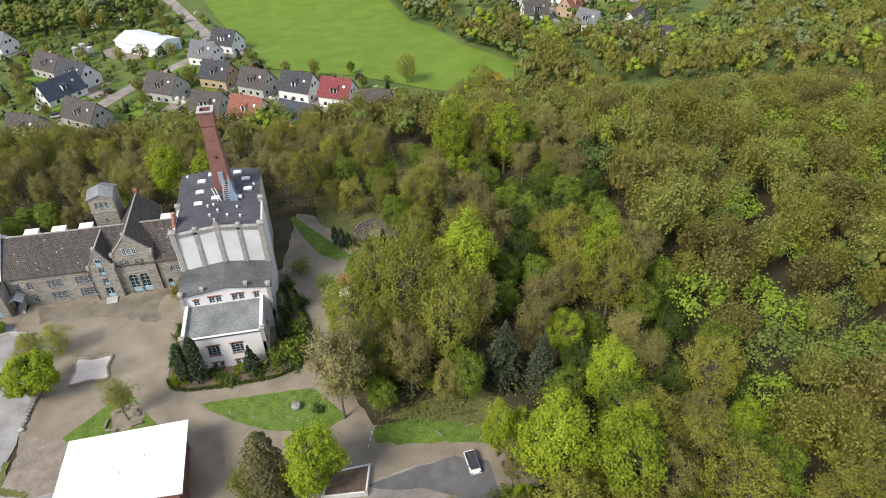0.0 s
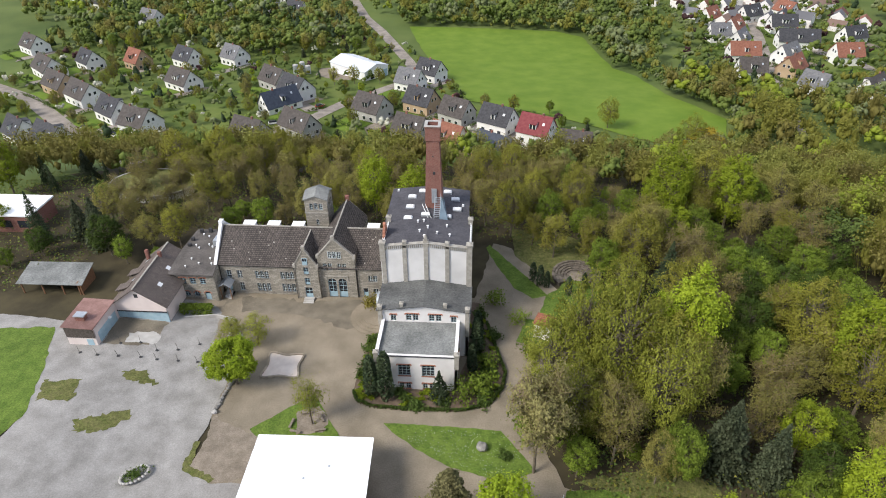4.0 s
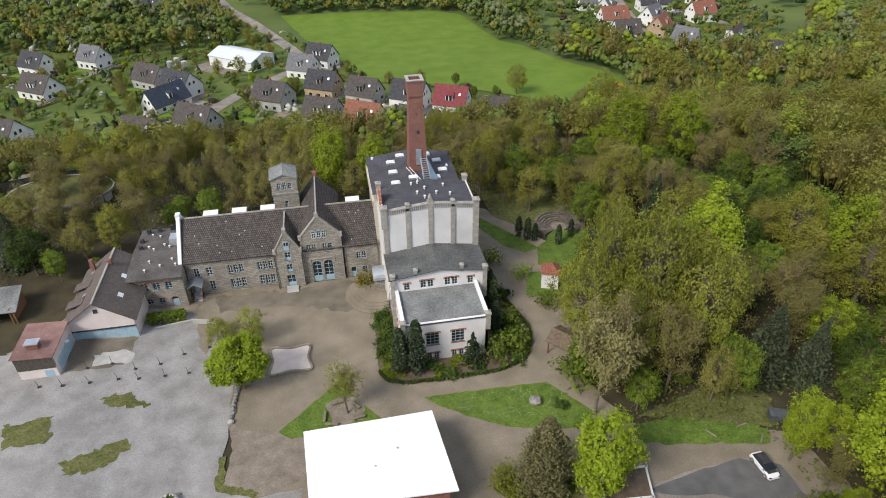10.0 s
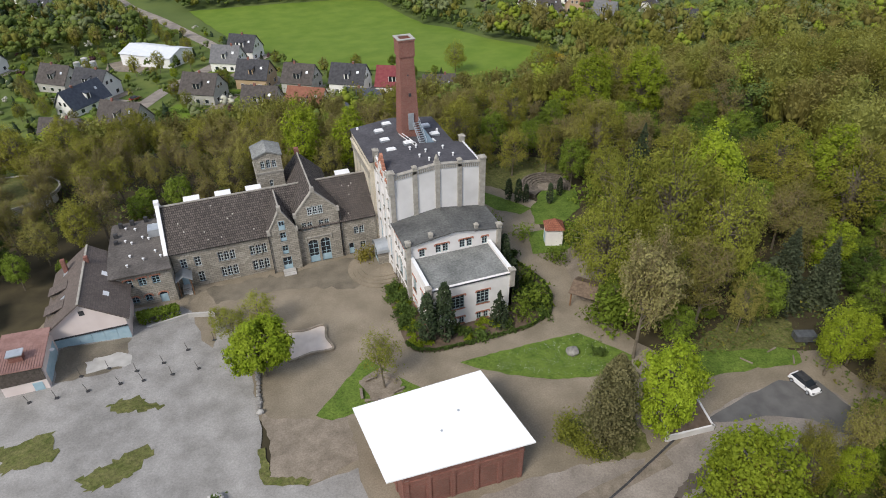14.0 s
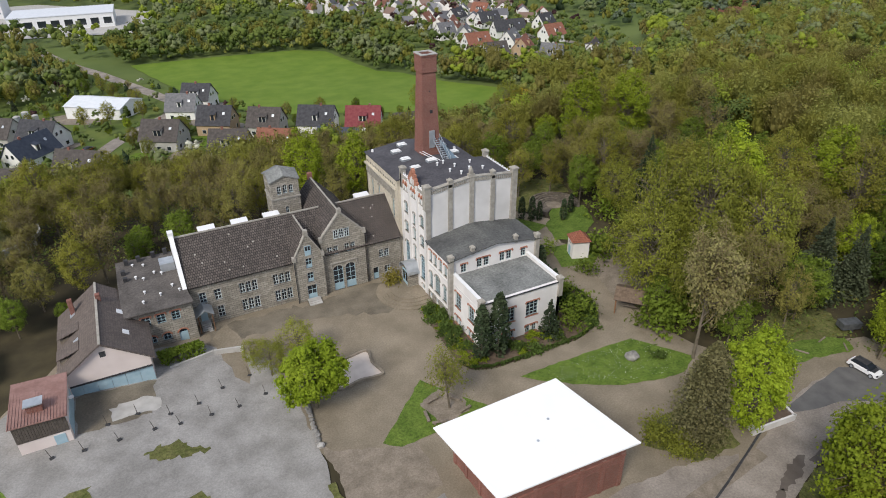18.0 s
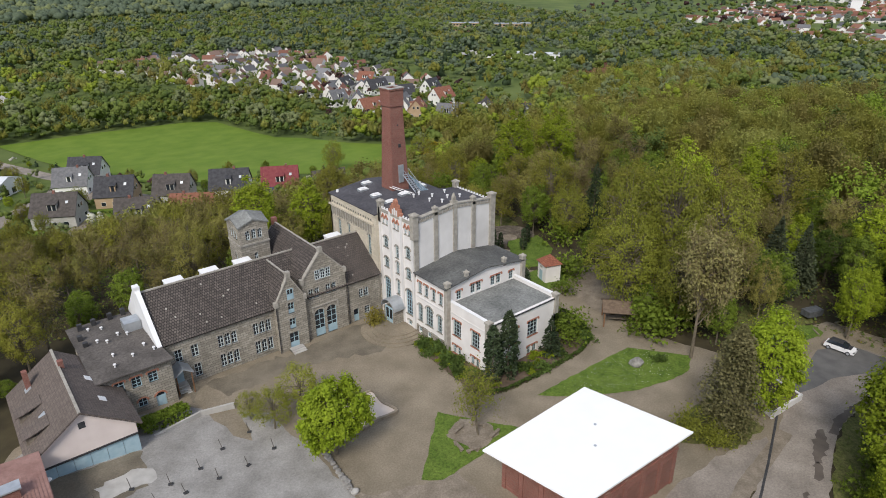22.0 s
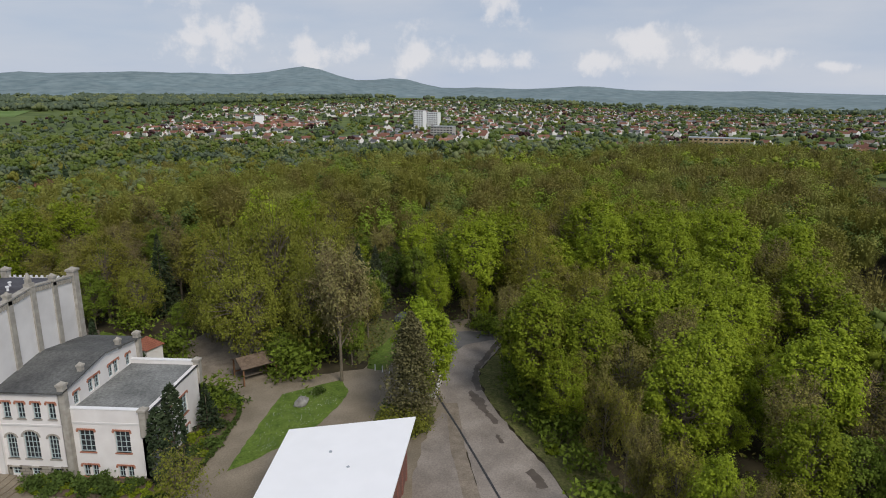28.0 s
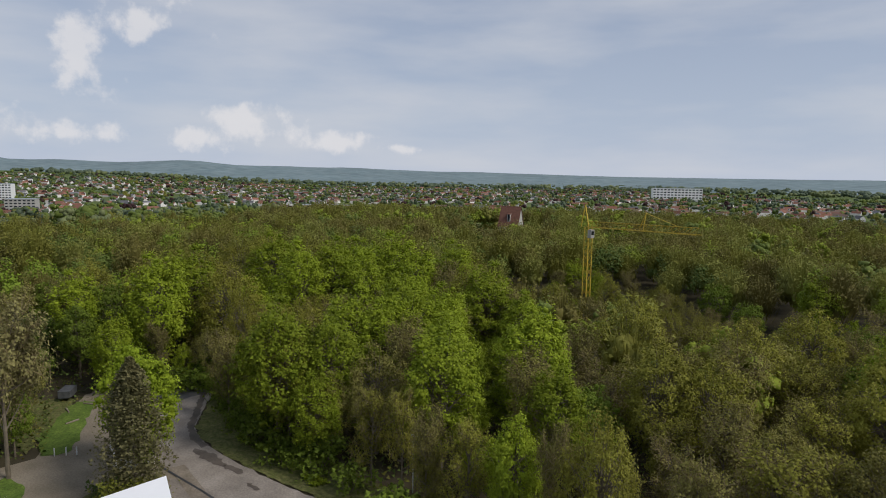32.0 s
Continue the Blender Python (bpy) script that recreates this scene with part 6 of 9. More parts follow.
ring(bm, [(17.0, 1.72), (32.0, 1.2), (32.05, 1.36), (34.6, 1.36), (34.62, 1.46), (34.85, 1.46), (34.85, 0.95), (33.0, 0.9)], 7.55, 32.2)
part("shaft", bm, M_brick, chim)
bm = bmesh.new()
for s in ((-1.5, -1.5, 1.5, -0.95), (-1.5, 0.95, 1.5, 1.5), (-1.5, -0.95, -0.95, 0.95), (0.95, -0.95, 1.5, 0.95)):
    box(bm, 7.55 + s[0], 32.2 + s[1], 34.86, 7.55 + s[2], 32.2 + s[3], 35.0)
part("crown_slab", bm, M_concrete, chim, "concrete crown slab")
part("door", B((7.2, 30.42, 19.3, 8.2, 30.66, 22.3)), M_zinc, chim, "grey steel inspection door")
part("opening", B((7.5, 30.66, 25.3, 7.95, 30.9, 25.85)), M_dark, chim)
part("opening", B((7.45, 30.78, 28.9, 7.65, 31.02, 29.1)), M_dark, chim)
stair = thing("steel_stair", (8.6, 28.6, 18.0), "galvanised steel stair up to the chimney door", "stair")
bm = bmesh.new()
for x in (7.9, 9.0):
    rod(bm, (x, 26.2, 18.0), (x, 30.3, 20.6), 0.07)
    rod(bm, (x, 26.2, 19.0), (x, 30.3, 21.6), 0.04)
    for k in range(6):
        y = 26.2 + 4.1 * k / 5
        rod(bm, (x, y, 18.0 + 2.6 * k / 5), (x, y, 19.0 + 2.6 * k / 5), 0.03)
part("stringers", bm, M_zinc, stair)
for k in range(11):
    y = 26.4 + 3.8 * k / 10
    part("tread", B((7.9, y - 0.12, 18.1 + 2.45 * k / 10, 9.0, y + 0.12, 18.15 + 2.45 * k / 10)), M_zinc, stair)
bm = bmesh.new()
slab(bm, [(8.9, 26.0, 18.15), (10.6, 26.0, 18.0), (9.6, 31.0, 19.6), (8.9, 31.0, 21.0)], 0.1)
part("sloped_glazing", bm, glass_mat("blue_glazing", (0.10, 0.14, 0.17)), stair)
for x in (5.6, 6.2):
    gd = thing("roof_rail", (x, 28.0, 18.0), "white steel pipe rail on the felt roof", "rail")
    part("pipe", rod(bmesh.new(), (x + 1.3, 26.0, 18.35), (x - 0.3, 30.6, 18.9), 0.06), M_white, gd)

# entrance steps
steps_t = thing("entrance_steps", (-2.6, 18.7, 0), "low curved grey stone steps before the entrance", "steps")
for k, r in enumerate((5.6, 4.8, 4.0, 3.2)):
    pts = [(-2.6 - r * math.sin(a), 18.7 - r * math.cos(a)) for a in (math.pi * 0.75 * i / 14 for i in range(15))]
    bm = prism(bmesh.new(), [(*p, -0.3) for p in pts] + [(-0.75, 22.5, -0.3), (-0.75, 18.7 - r * 0.98, -0.3)], (0, 0, 0.3 + 0.13 * (k + 1)))
    part("step", bm, M_gravel, steps_t)

# ---------------------------------------------------------------- the sandstone wing
M_pale_frame = mat("pale_blue_frames", (0.52, 0.60, 0.62), (0.60, 0.67, 0.69), 1.0, 0.6)
wing = thing("stone_wing", (-20, 30, 0), "long sandstone wing with a dark tiled roof and gabled bays", "building")
WY, RYD, NZ = 24.7, 31.1, 37.5
EZ, GZ = 7.3, 12.45
LN = dict(lintel=M_trim, sill=M_trim, frame=M_pale_frame)


def pair(c, z, w=0.85, h=1.55):
    return [dict(c=c - w * 0.56, z=z, w=w, h=h, cols=2, rows=3, **LN), dict(c=c + w * 0.56, z=z, w=w, h=h, cols=2, rows=3, **LN)]


wins = [dict(c=2.1, z=4.85, w=1.0, h=1.9, cols=2, rows=3, **LN), dict(c=4.3, z=4.85, w=1.0, h=1.9, cols=2, rows=3, **LN), dict(c=4.3, z=1.75, w=1.0, h=2.05, cols=2, rows=3, **LN)]
for c in (8.9, 14.1):
    wins += [dict(c=c - 0.95, z=4.85, w=0.85, h=1.9, cols=2, rows=3, **LN), dict(c=c, z=4.85, w=0.85, h=1.9, cols=2, rows=3, **LN), dict(c=c + 0.95, z=4.85, w=0.85, h=1.9, cols=2, rows=3, **LN),
             dict(c=c - 0.95, z=1.75, w=0.85, h=2.05, cols=2, rows=3, **LN), dict(c=c, z=1.75, w=0.85, h=2.05, cols=2, rows=3, **LN), dict(c=c + 0.95, z=1.75, w=0.85, h=2.05, cols=2, rows=3, **LN)]
facade(wing, "wall", (-36.0, WY), S_, 16.2, -1, EZ, wins, M_stone)
facade(wing, "wall", (-7.6, WY), S_, 6.2, -1, EZ, [*pair(3.1, 4.75), dict(c=1.5, z=1.15, w=0.95, h=2.3, cols=1, rows=2, frame=M_blue, lintel=M_trim, name="door", lower=1.1), dict(c=3.6, z=1.5, w=1.0, h=1.4, cols=2, rows=3, **LN)], M_stone)
wall("wall", wing, (-1.4, NZ), N_, 34.6, -19, EZ, [], M_stone)
wall("wall", wing, (-36.0, NZ), W_, NZ - WY, -19, EZ, [], M_stone)
part("cornice", B((-36.0, WY - 0.14, EZ - 0.35, -19.9, WY, EZ - 0.1)), M_trim, wing)
part("cornice", B((-7.6, WY - 0.14, EZ - 0.35, -1.4, WY, EZ - 0.1)), M_trim, wing)
bm = bmesh.new()
slab(bm, [(-35.8, WY - 0.4, EZ - 0.15), (-1.35, WY - 0.4, EZ - 0.15), (-1.35, RYD, GZ), (-35.8, RYD, GZ)], 0.2)
slab(bm, [(-1.35, NZ + 0.4, EZ - 0.15), (-35.8, NZ + 0.4, EZ - 0.15), (-35.8, RYD, GZ), (-1.35, RYD, GZ)], 0.2)
part("roof", bm, M_tile, wing, "dark weathered clay tile roof")
part("ridge", B((-35.8, RYD - 0.14, GZ + 0.02, -1.35, RYD + 0.14, GZ + 0.2)), M_trim, wing)
bm = prism(bmesh.new(), [(-36.4, WY - 0.5, EZ + 0.15), (-36.4, WY - 0.5, EZ - 0.5), (-36.4, NZ + 0.5, EZ - 0.5), (-36.4, NZ + 0.5, EZ + 0.15), (-36.4, RYD + 0.5, GZ + 0.75), (-36.4, RYD - 0.5, GZ + 0.75)], (0.62, 0, 0))
part("verge_wall", bm, M_white, wing, "white-painted raised gable wall")
part("verge_chimney", B((-36.5, RYD - 0.55, GZ + 0.3, -35.7, RYD + 0.55, GZ + 1.2)), M_white, wing)
for x in (-30.8, -25.7, -20.6, -5.0):
    bm = bmesh.new()
    slab(bm, [(x - 1.3, RYD + 0.6, GZ - 0.3), (x + 1.3, RYD + 0.6, GZ - 0.3), (x + 1.3, RYD + 2.4, GZ - 0.15), (x - 1.3, RYD + 2.4, GZ - 0.15)], 0.2)
    box(bm, x - 1.2, RYD + 0.9, GZ - 2.0, x + 1.2, RYD + 2.3, GZ - 0.35)
    part("roof_dormer", bm, M_white, wing, "white flat dormer behind the ridge")
random.seed(4)
for k in range(26):
    x, t = random.uniform(-35, -2), random.uniform(0.08, 0.9)
    if -20.5 < x < -7:
        continue
    y, z = WY - 0.4 + (RYD - WY + 0.4) * t, EZ - 0.15 + (GZ - EZ + 0.15) * t
    bm = bmesh.new()
    slab(bm, [(x - 0.11, y - 0.1, z + 0.02), (x + 0.11, y - 0.1, z + 0.02), (x + 0.11, y + 0.1, z + 0.18), (x - 0.11, y + 0.1, z + 0.18)], 0.08)
    part("pale_tile", bm, M_trim, wing)


def gable_front(o, u, L, shoulder, apex_c, apex_z, wins, y_back, ridge_z, back):
    """A gabled bay: its front wall, its gable with raised stone edges, and its roof running back."""
    facade(wing, "wall", o, u, L, -1, shoulder, [w for w in wins if w["z"] + w["h"] / 2 < shoulder], M_stone)
    up = [w for w in wins if w["z"] + w["h"] / 2 >= shoulder]
    x0, x1, y, xa = o[0], o[0] + L, o[1], o[0] + apex_c
    bm = prism(bmesh.new(), [(x0, y, shoulder), (x1, y, shoulder), (xa, y, apex_z)], (0, 0.45, 0))
    part("gable", bm, M_stone, wing)
    for w in up:
        window(wing, o, u, **{**w, "depth": -0.10})
    bm = bmesh.new()
    for xe in (x0 - 0.05, x1 + 0.05):
        prism(bm, [(xe, y - 0.1, shoulder - 0.1), (xa, y - 0.1, apex_z + 0.05), (xa, y - 0.1, apex_z + 0.35), (xe, y - 0.1, shoulder + 0.2)], (0, 0.6, 0))
    part("verge", bm, M_trim, wing, "grey stone gable coping")
    part("kneeler", B((x0 - 0.2, y - 0.15, shoulder - 0.35, x0 + 0.35, y + 0.5, shoulder + 0.45)), M_trim, wing)
    part("kneeler", B((x1 - 0.35, y - 0.15, shoulder - 0.35, x1 + 0.2, y + 0.5, shoulder + 0.45)), M_trim, wing)
    part("finial", B((xa - 0.32, y - 0.15, apex_z - 0.1, xa + 0.32, y + 0.5, apex_z + 0.75)), M_trim, wing)
    wall("wall", wing, (x0, back), W_, back - y - 0.45, -1, shoulder, [], M_stone)
    wall("wall", wing, (x1, y + 0.45), E_, back - y - 0.45, -1, shoulder, [], M_stone)
    bm = bmesh.new()
    slab(bm, [(x0 - 0.1, back, shoulder), (x0 - 0.1, y + 0.3, shoulder), (xa, y + 0.3, ridge_z), (xa, y_back, ridge_z)], 0.2)
    slab(bm, [(x1 + 0.1, y + 0.3, shoulder), (x1 + 0.1, back, shoulder), (xa, y_back, ridge_z), (xa, y + 0.3, ridge_z)], 0.2)
    part("roof", bm, M_tile, wing, "dark clay tile roof")
    part("ridge", B((xa - 0.12, y + 0.4, ridge_z + 0.05, xa + 0.12, y_back, ridge_z + 0.2)), M_trim, wing)


BLUE = dict(frame=M_blue, lintel=M_trim, sill=M_trim)
gable_front((-19.9, 23.7), S_, 4.7, 8.0, 2.35, 12.0, [dict(c=2.35, z=1.4, w=1.5, h=2.8, cols=2, rows=3, frame=M_blue, lintel=M_trim, name="door", lower=1.1), dict(c=2.35, z=4.3, w=1.0, h=1.8, cols=2, rows=3, lower=0.6, **BLUE), dict(c=2.35, z=6.9, w=1.0, h=1.8, cols=2, rows=3, lower=0.6, **BLUE), dict(c=2.35, z=9.2, w=1.0, h=1.7, cols=2, rows=2, lower=0.8, arch=True, **BLUE)], RYD, 12.1, 28.5)
big = [dict(c=2.45, z=2.35, w=1.7, h=4.7, cols=2, rows=5, lower=1.3, arch=True, lintel=M_trim, frame=M_blue, name="door"), dict(c=4.55, z=2.35, w=1.7, h=4.7, cols=2, rows=5, lower=1.3, arch=True, lintel=M_trim, frame=M_blue, name="door")]
for c in (1.4, 2.35, 4.3, 5.25):
    big.append(dict(c=c, z=7.6, w=0.82, h=1.6, cols=2, rows=3, **LN))
for c in (2.6, 3.5, 4.4):
    big.append(dict(c=c, z=10.5, w=0.78, h=1.55, cols=2, rows=3, **LN))
gable_front((-15.2, 24.45), S_, 7.4, 9.9, 3.5, 14.0, big, 40.0, 14.1, 40.0)
bm = prism(bmesh.new(), [(-15.2, 40.0, 9.9), (-7.8, 40.0, 9.9), (-11.7, 40.0, 14.0)], (0, 0.4, 0))
part("gable", bm, M_stone, wing)
wall("wall", wing, (-7.8, 40.4), N_, 7.4, -19, 9.9, [], M_stone)
part("chimney", B((-12.1, 39.6, 13.6, -11.3, 40.3, 15.0)), M_brick, wing)
bm = bmesh.new()
obox(bm, (-15.2, 24.45), S_, 1.2, 5.8, 0.0, 0.14, 5.15, 5.4)
obox(bm, (-15.2, 24.45), S_, 1.2, 1.45, 0.0, 0.14, 4.4, 5.2)
obox(bm, (-15.2, 24.45), S_, 5.55, 5.8, 0.0, 0.14, 4.4, 5.2)
part("hood_mould", bm, M_trim, wing)
part("downpipe", rod(bmesh.new(), (-19.95, 23.55, 0), (-19.95, 23.55, 7.6), 0.07), M_dark, wing)
part("downpipe", rod(bmesh.new(), (-7.5, 24.5, 0), (-7.5, 24.5, 9.0), 0.07), M_dark, wing)
doorstep = thing("door_steps", (-17.5, 23, 0), "pale stone steps below the blue door", "steps")
for k in range(3):
    part("step", B((-18.6, 22.0 + k * 0.42, -0.1, -16.5, 23.7, 0.12 * (k + 1))), M_concrete, doorstep)

# tower
tow = thing("stair_tower", (-17.2, 37.6, 0), "square grey stone tower with a low zinc roof", "tower")
x0, x1, y0, y1 = -19.6, -14.9, 35.2, 39.9


def tower_wins():
    return [dict(c=1.35, z=14.9, w=0.72, h=1.5, cols=2, rows=3, arch=True, **LN), dict(c=2.35, z=15.0, w=0.72, h=1.6, cols=2, rows=3, arch=True, **LN), dict(c=3.35, z=14.9, w=0.72, h=1.5, cols=2, rows=3, arch=True, **LN), dict(c=2.35, z=11.2, w=0.6, h=1.3, cols=2, rows=2, arch=True, **LN)]


for o, u, L, cut in (((x0, y0), S_, x1 - x0, 0), ((x0, y1 - 0.35), W_, y1 - y0 - 0.7, 0.35), ((x1, y0 + 0.35), E_, y1 - y0 - 0.7, 0.35), ((x1, y1), N_, x1 - x0, 0)):
    facade(tow, "wall", o, u, L, 5, 16.6, [{**w, "c": w["c"] - cut} for w in tower_wins()], M_stone, th=0.35)
xm, ym = (x0 + x1) / 2, (y0 + y1) / 2
for pts, d in (([(x0, y0, 16.6), (x1, y0, 16.6), (xm, y0, 17.4)], (0, 0.3, 0)), ([(x0, y1, 16.6), (x1, y1, 16.6), (xm, y1, 17.4)], (0, -0.3, 0)), ([(x0, y0 + 0.3, 16.6), (x0, y1 - 0.3, 16.6), (x0, ym, 17.4)], (0.3, 0, 0)), ([(x1, y0 + 0.3, 16.6), (x1, y1 - 0.3, 16.6), (x1, ym, 17.4)], (-0.3, 0, 0))):
    part("pediment", prism(bmesh.new(), pts, d), M_stone, tow)
part("string_course", B((x0 - 0.12, y0 - 0.12, 13.3, x1 + 0.12, y0, 13.6)), M_trim, tow)
part("string_course", B((x0 - 0.12, y0, 13.3, x0, y1, 13.6)), M_trim, tow)
bm = bmesh.new()
ap = bm.verts.new(((x0 + x1) / 2, (y0 + y1) / 2, 18.3))
rim = []
for i, (sx, sy) in enumerate(((-1, -1), (0, -1), (1, -1), (1, 0), (1, 1), (0, 1), (-1, 1), (-1, 0))):
    rim.append(bm.verts.new(((x0 + x1) / 2 + sx * 2.55, (y0 + y1) / 2 + sy * 2.55, 17.5 if 0 in (sx, sy) else 16.55)))
low = [bm.verts.new((v.co.x, v.co.y, v.co.z - 0.22)) for v in rim]
for i in range(8):
    bm.faces.new((rim[i], rim[(i + 1) % 8], ap))
    bm.faces.new((rim[(i + 1) % 8], rim[i], low[i], low[(i + 1) % 8]))
bm.faces.new(low[::-1])
part("roof", bm, M_bitumen_pale, tow, "grey sheet roof with four low gables")

# low west part
low = thing("low_annex", (-40, 29, 0), "low flat-roofed sandstone annex with blue windows", "building")
lw = []
for c in (2.2, 4.2, 6.2):
    lw.append(dict(c=c, z=5.2, w=1.15, h=1.55, cols=2, rows=3, frame=M_blue, lintel=M_terracotta, sill=M_trim))
for c in (2.4, 4.4):
    lw.append(dict(c=c, z=2.0, w=1.1, h=1.25, cols=2, rows=2, frame=M_blue, arch=True, lintel=M_terracotta, sill=M_trim))
lw.append(dict(c=6.6, z=1.3, w=1.2, h=2.6, cols=1, rows=1, frame=M_blue, arch=True, lintel=M_terracotta, name="door", lower=2.0))
facade(low, "wall", (-44.3, 21.5), S_, 8.6, -1, 6.9, lw, M_stone)
wall("wall", low, (-44.3, 36.75), W_, 14.8, -19, 6.9, [], M_stone)
wall("wall", low, (-35.7, 21.95), E_, 2.7, -1, 6.9, [], M_stone)
wall("wall", low, (-35.7, 37.2), N_, 8.6, -19, 6.9, [], M_stone)
bm = bmesh.new()
slab(bm, [(-44.8, 20.9, 7.0), (-35.4, 20.9, 7.0), (-36.45, 29.0, 7.55), (-44.8, 29.0, 7.55)], 0.22)
slab(bm, [(-36.45, 37.4, 7.1), (-44.8, 37.4, 7.1), (-44.8, 29.0, 7.55), (-36.45, 29.0, 7.55)], 0.22)
part("roof", bm, M_bitumen_brown, low, "grey felt roof with white vents")
for k, (x, y) in enumerate(((-43.2, 35.8), (-41.4, 36.2), (-39.2, 36.6), (-37.4, 36.9), (-43.8, 32.5), (-43.6, 30.2))):
    part("chimney", B((x - 0.3, y - 0.3, 7.0, x + 0.3, y + 0.3, 8.2)), M_dark, low)
for x, y in ((-42.4, 34.8), (-40.9, 34.0), (-42.2, 30.2), (-41.2, 29.2), (-39.6, 30.6), (-38.6, 29.8), (-38.0, 34.6), (-41.4, 25.6), (-39.4, 24.2), (-37.6, 25.8), (-41.8, 23.2), (-36.8, 24.2)):
    z = 7.1 + 0.55 * (1 - abs(y - 29) / 8.2)
    part("roof_vent", cyl(cyl(bmesh.new(), x, y, z, z + 0.35, 0.1, seg=7), x, y, z + 0.35, z + 0.47, 0.2, seg=7), M_white, low)
part("roof_hatch", B((-38.6, 30.4, 7.4, -36.5, 32.6, 8.9)), M_zinc, low)
pc = thing("porch_shelter", (-34.3, 23, 0), "small blue-grey gabled porch with steps beside the annex", "porch")
bm = bmesh.new()
slab(bm, [(-35.6, 22.0, 3.3), (-35.6, 24.6, 3.3), (-34.3, 24.6, 4.2), (-34.3, 22.0, 4.2)][::-1], 0.1)
slab(bm, [(-33.0, 22.0, 3.3), (-33.0, 24.6, 3.3), (-34.3, 24.6, 4.2), (-34.3, 22.0, 4.2)], 0.1)
part("roof", bm, M_zinc, pc)
for x in (-35.3, -33.3):
    part("post", B((x - 0.07, 22.2, 0, x + 0.07, 22.34, 3.3)), M_brown_wood, pc)
part("door", B((-34.8, 24.56, 0.9, -33.8, 24.68, 3.0)), M_blue, pc, "blue door")
for k in range(5):
    part("step", B((-35.0, 22.4 + 0.3 * k, -0.1, -33.6, 24.55, 0.18 * (k + 1))), M_concrete, pc)

# ---------------------------------------------------------------- village houses
M_render = mat("house_render", (0.70, 0.69, 0.66), (0.78, 0.77, 0.74), 0.4, 0.9, rand=0.05)
M_render_grey = mat("grey_render", (0.38, 0.37, 0.34), (0.46, 0.45, 0.42), 0.4, 0.9)
M_render_tan = mat("tan_render", (0.40, 0.29, 0.18), (0.47, 0.35, 0.23), 0.4, 0.9)
M_render_yellow = mat("yellow_render", (0.58, 0.33, 0.06), (0.64, 0.38, 0.09), 0.4, 0.9)
M_rf_dark = mat("anthracite_tiles", (0.04, 0.04, 0.045), (0.068, 0.068, 0.073), 1.2, 0.8, 0.4, 9, big=0.2, big_scale=0.3)
M_rf_brown = mat("brown_tiles", (0.062, 0.054, 0.05), (0.10, 0.088, 0.08), 1.2, 0.85, 0.4, 9, big=0.25, big_scale=0.3)
M_rf_blue = mat("blue_black_tiles", (0.028, 0.036, 0.055), (0.048, 0.058, 0.08), 1.2, 0.6, 0.3, 9)
M_rf_red = mat("dark_red_tiles", (0.17, 0.035, 0.042), (0.225, 0.06, 0.062), 1.2, 0.8, 0.3, 9)
M_rf_orange = mat("orange_tiles", (0.20, 0.08, 0.052), (0.27, 0.12, 0.08), 1.2, 0.85, 0.4, 9)
M_rf_rust = mat("rust_tiles", (0.13, 0.06, 0.042), (0.185, 0.09, 0.062), 1.2, 0.85, 0.4, 9)
M_rf_light = mat("pale_grey_tiles", (0.12, 0.12, 0.125), (0.18, 0.18, 0.185), 1.2, 0.8, 0.4, 9)
HOUSE_YARDS = []
HOUSE_LOOK = {"dark": (M_rf_dark, "anthracite"), "brown": (M_rf_brown, "grey-brown"), "blue": (M_rf_blue, "blue-black"), "red": (M_rf_red, "dark red"), "orange": (M_rf_orange, "orange"), "rust": (M_rf_rust, "rust-brown"), "light": (M_rf_light, "pale grey")}
WALL_LOOK = {"w": (M_render, "white"), "g": (M_render_grey, "grey"), "t": (M_render_tan, "tan"), "y": (M_render_yellow, "yellow")}


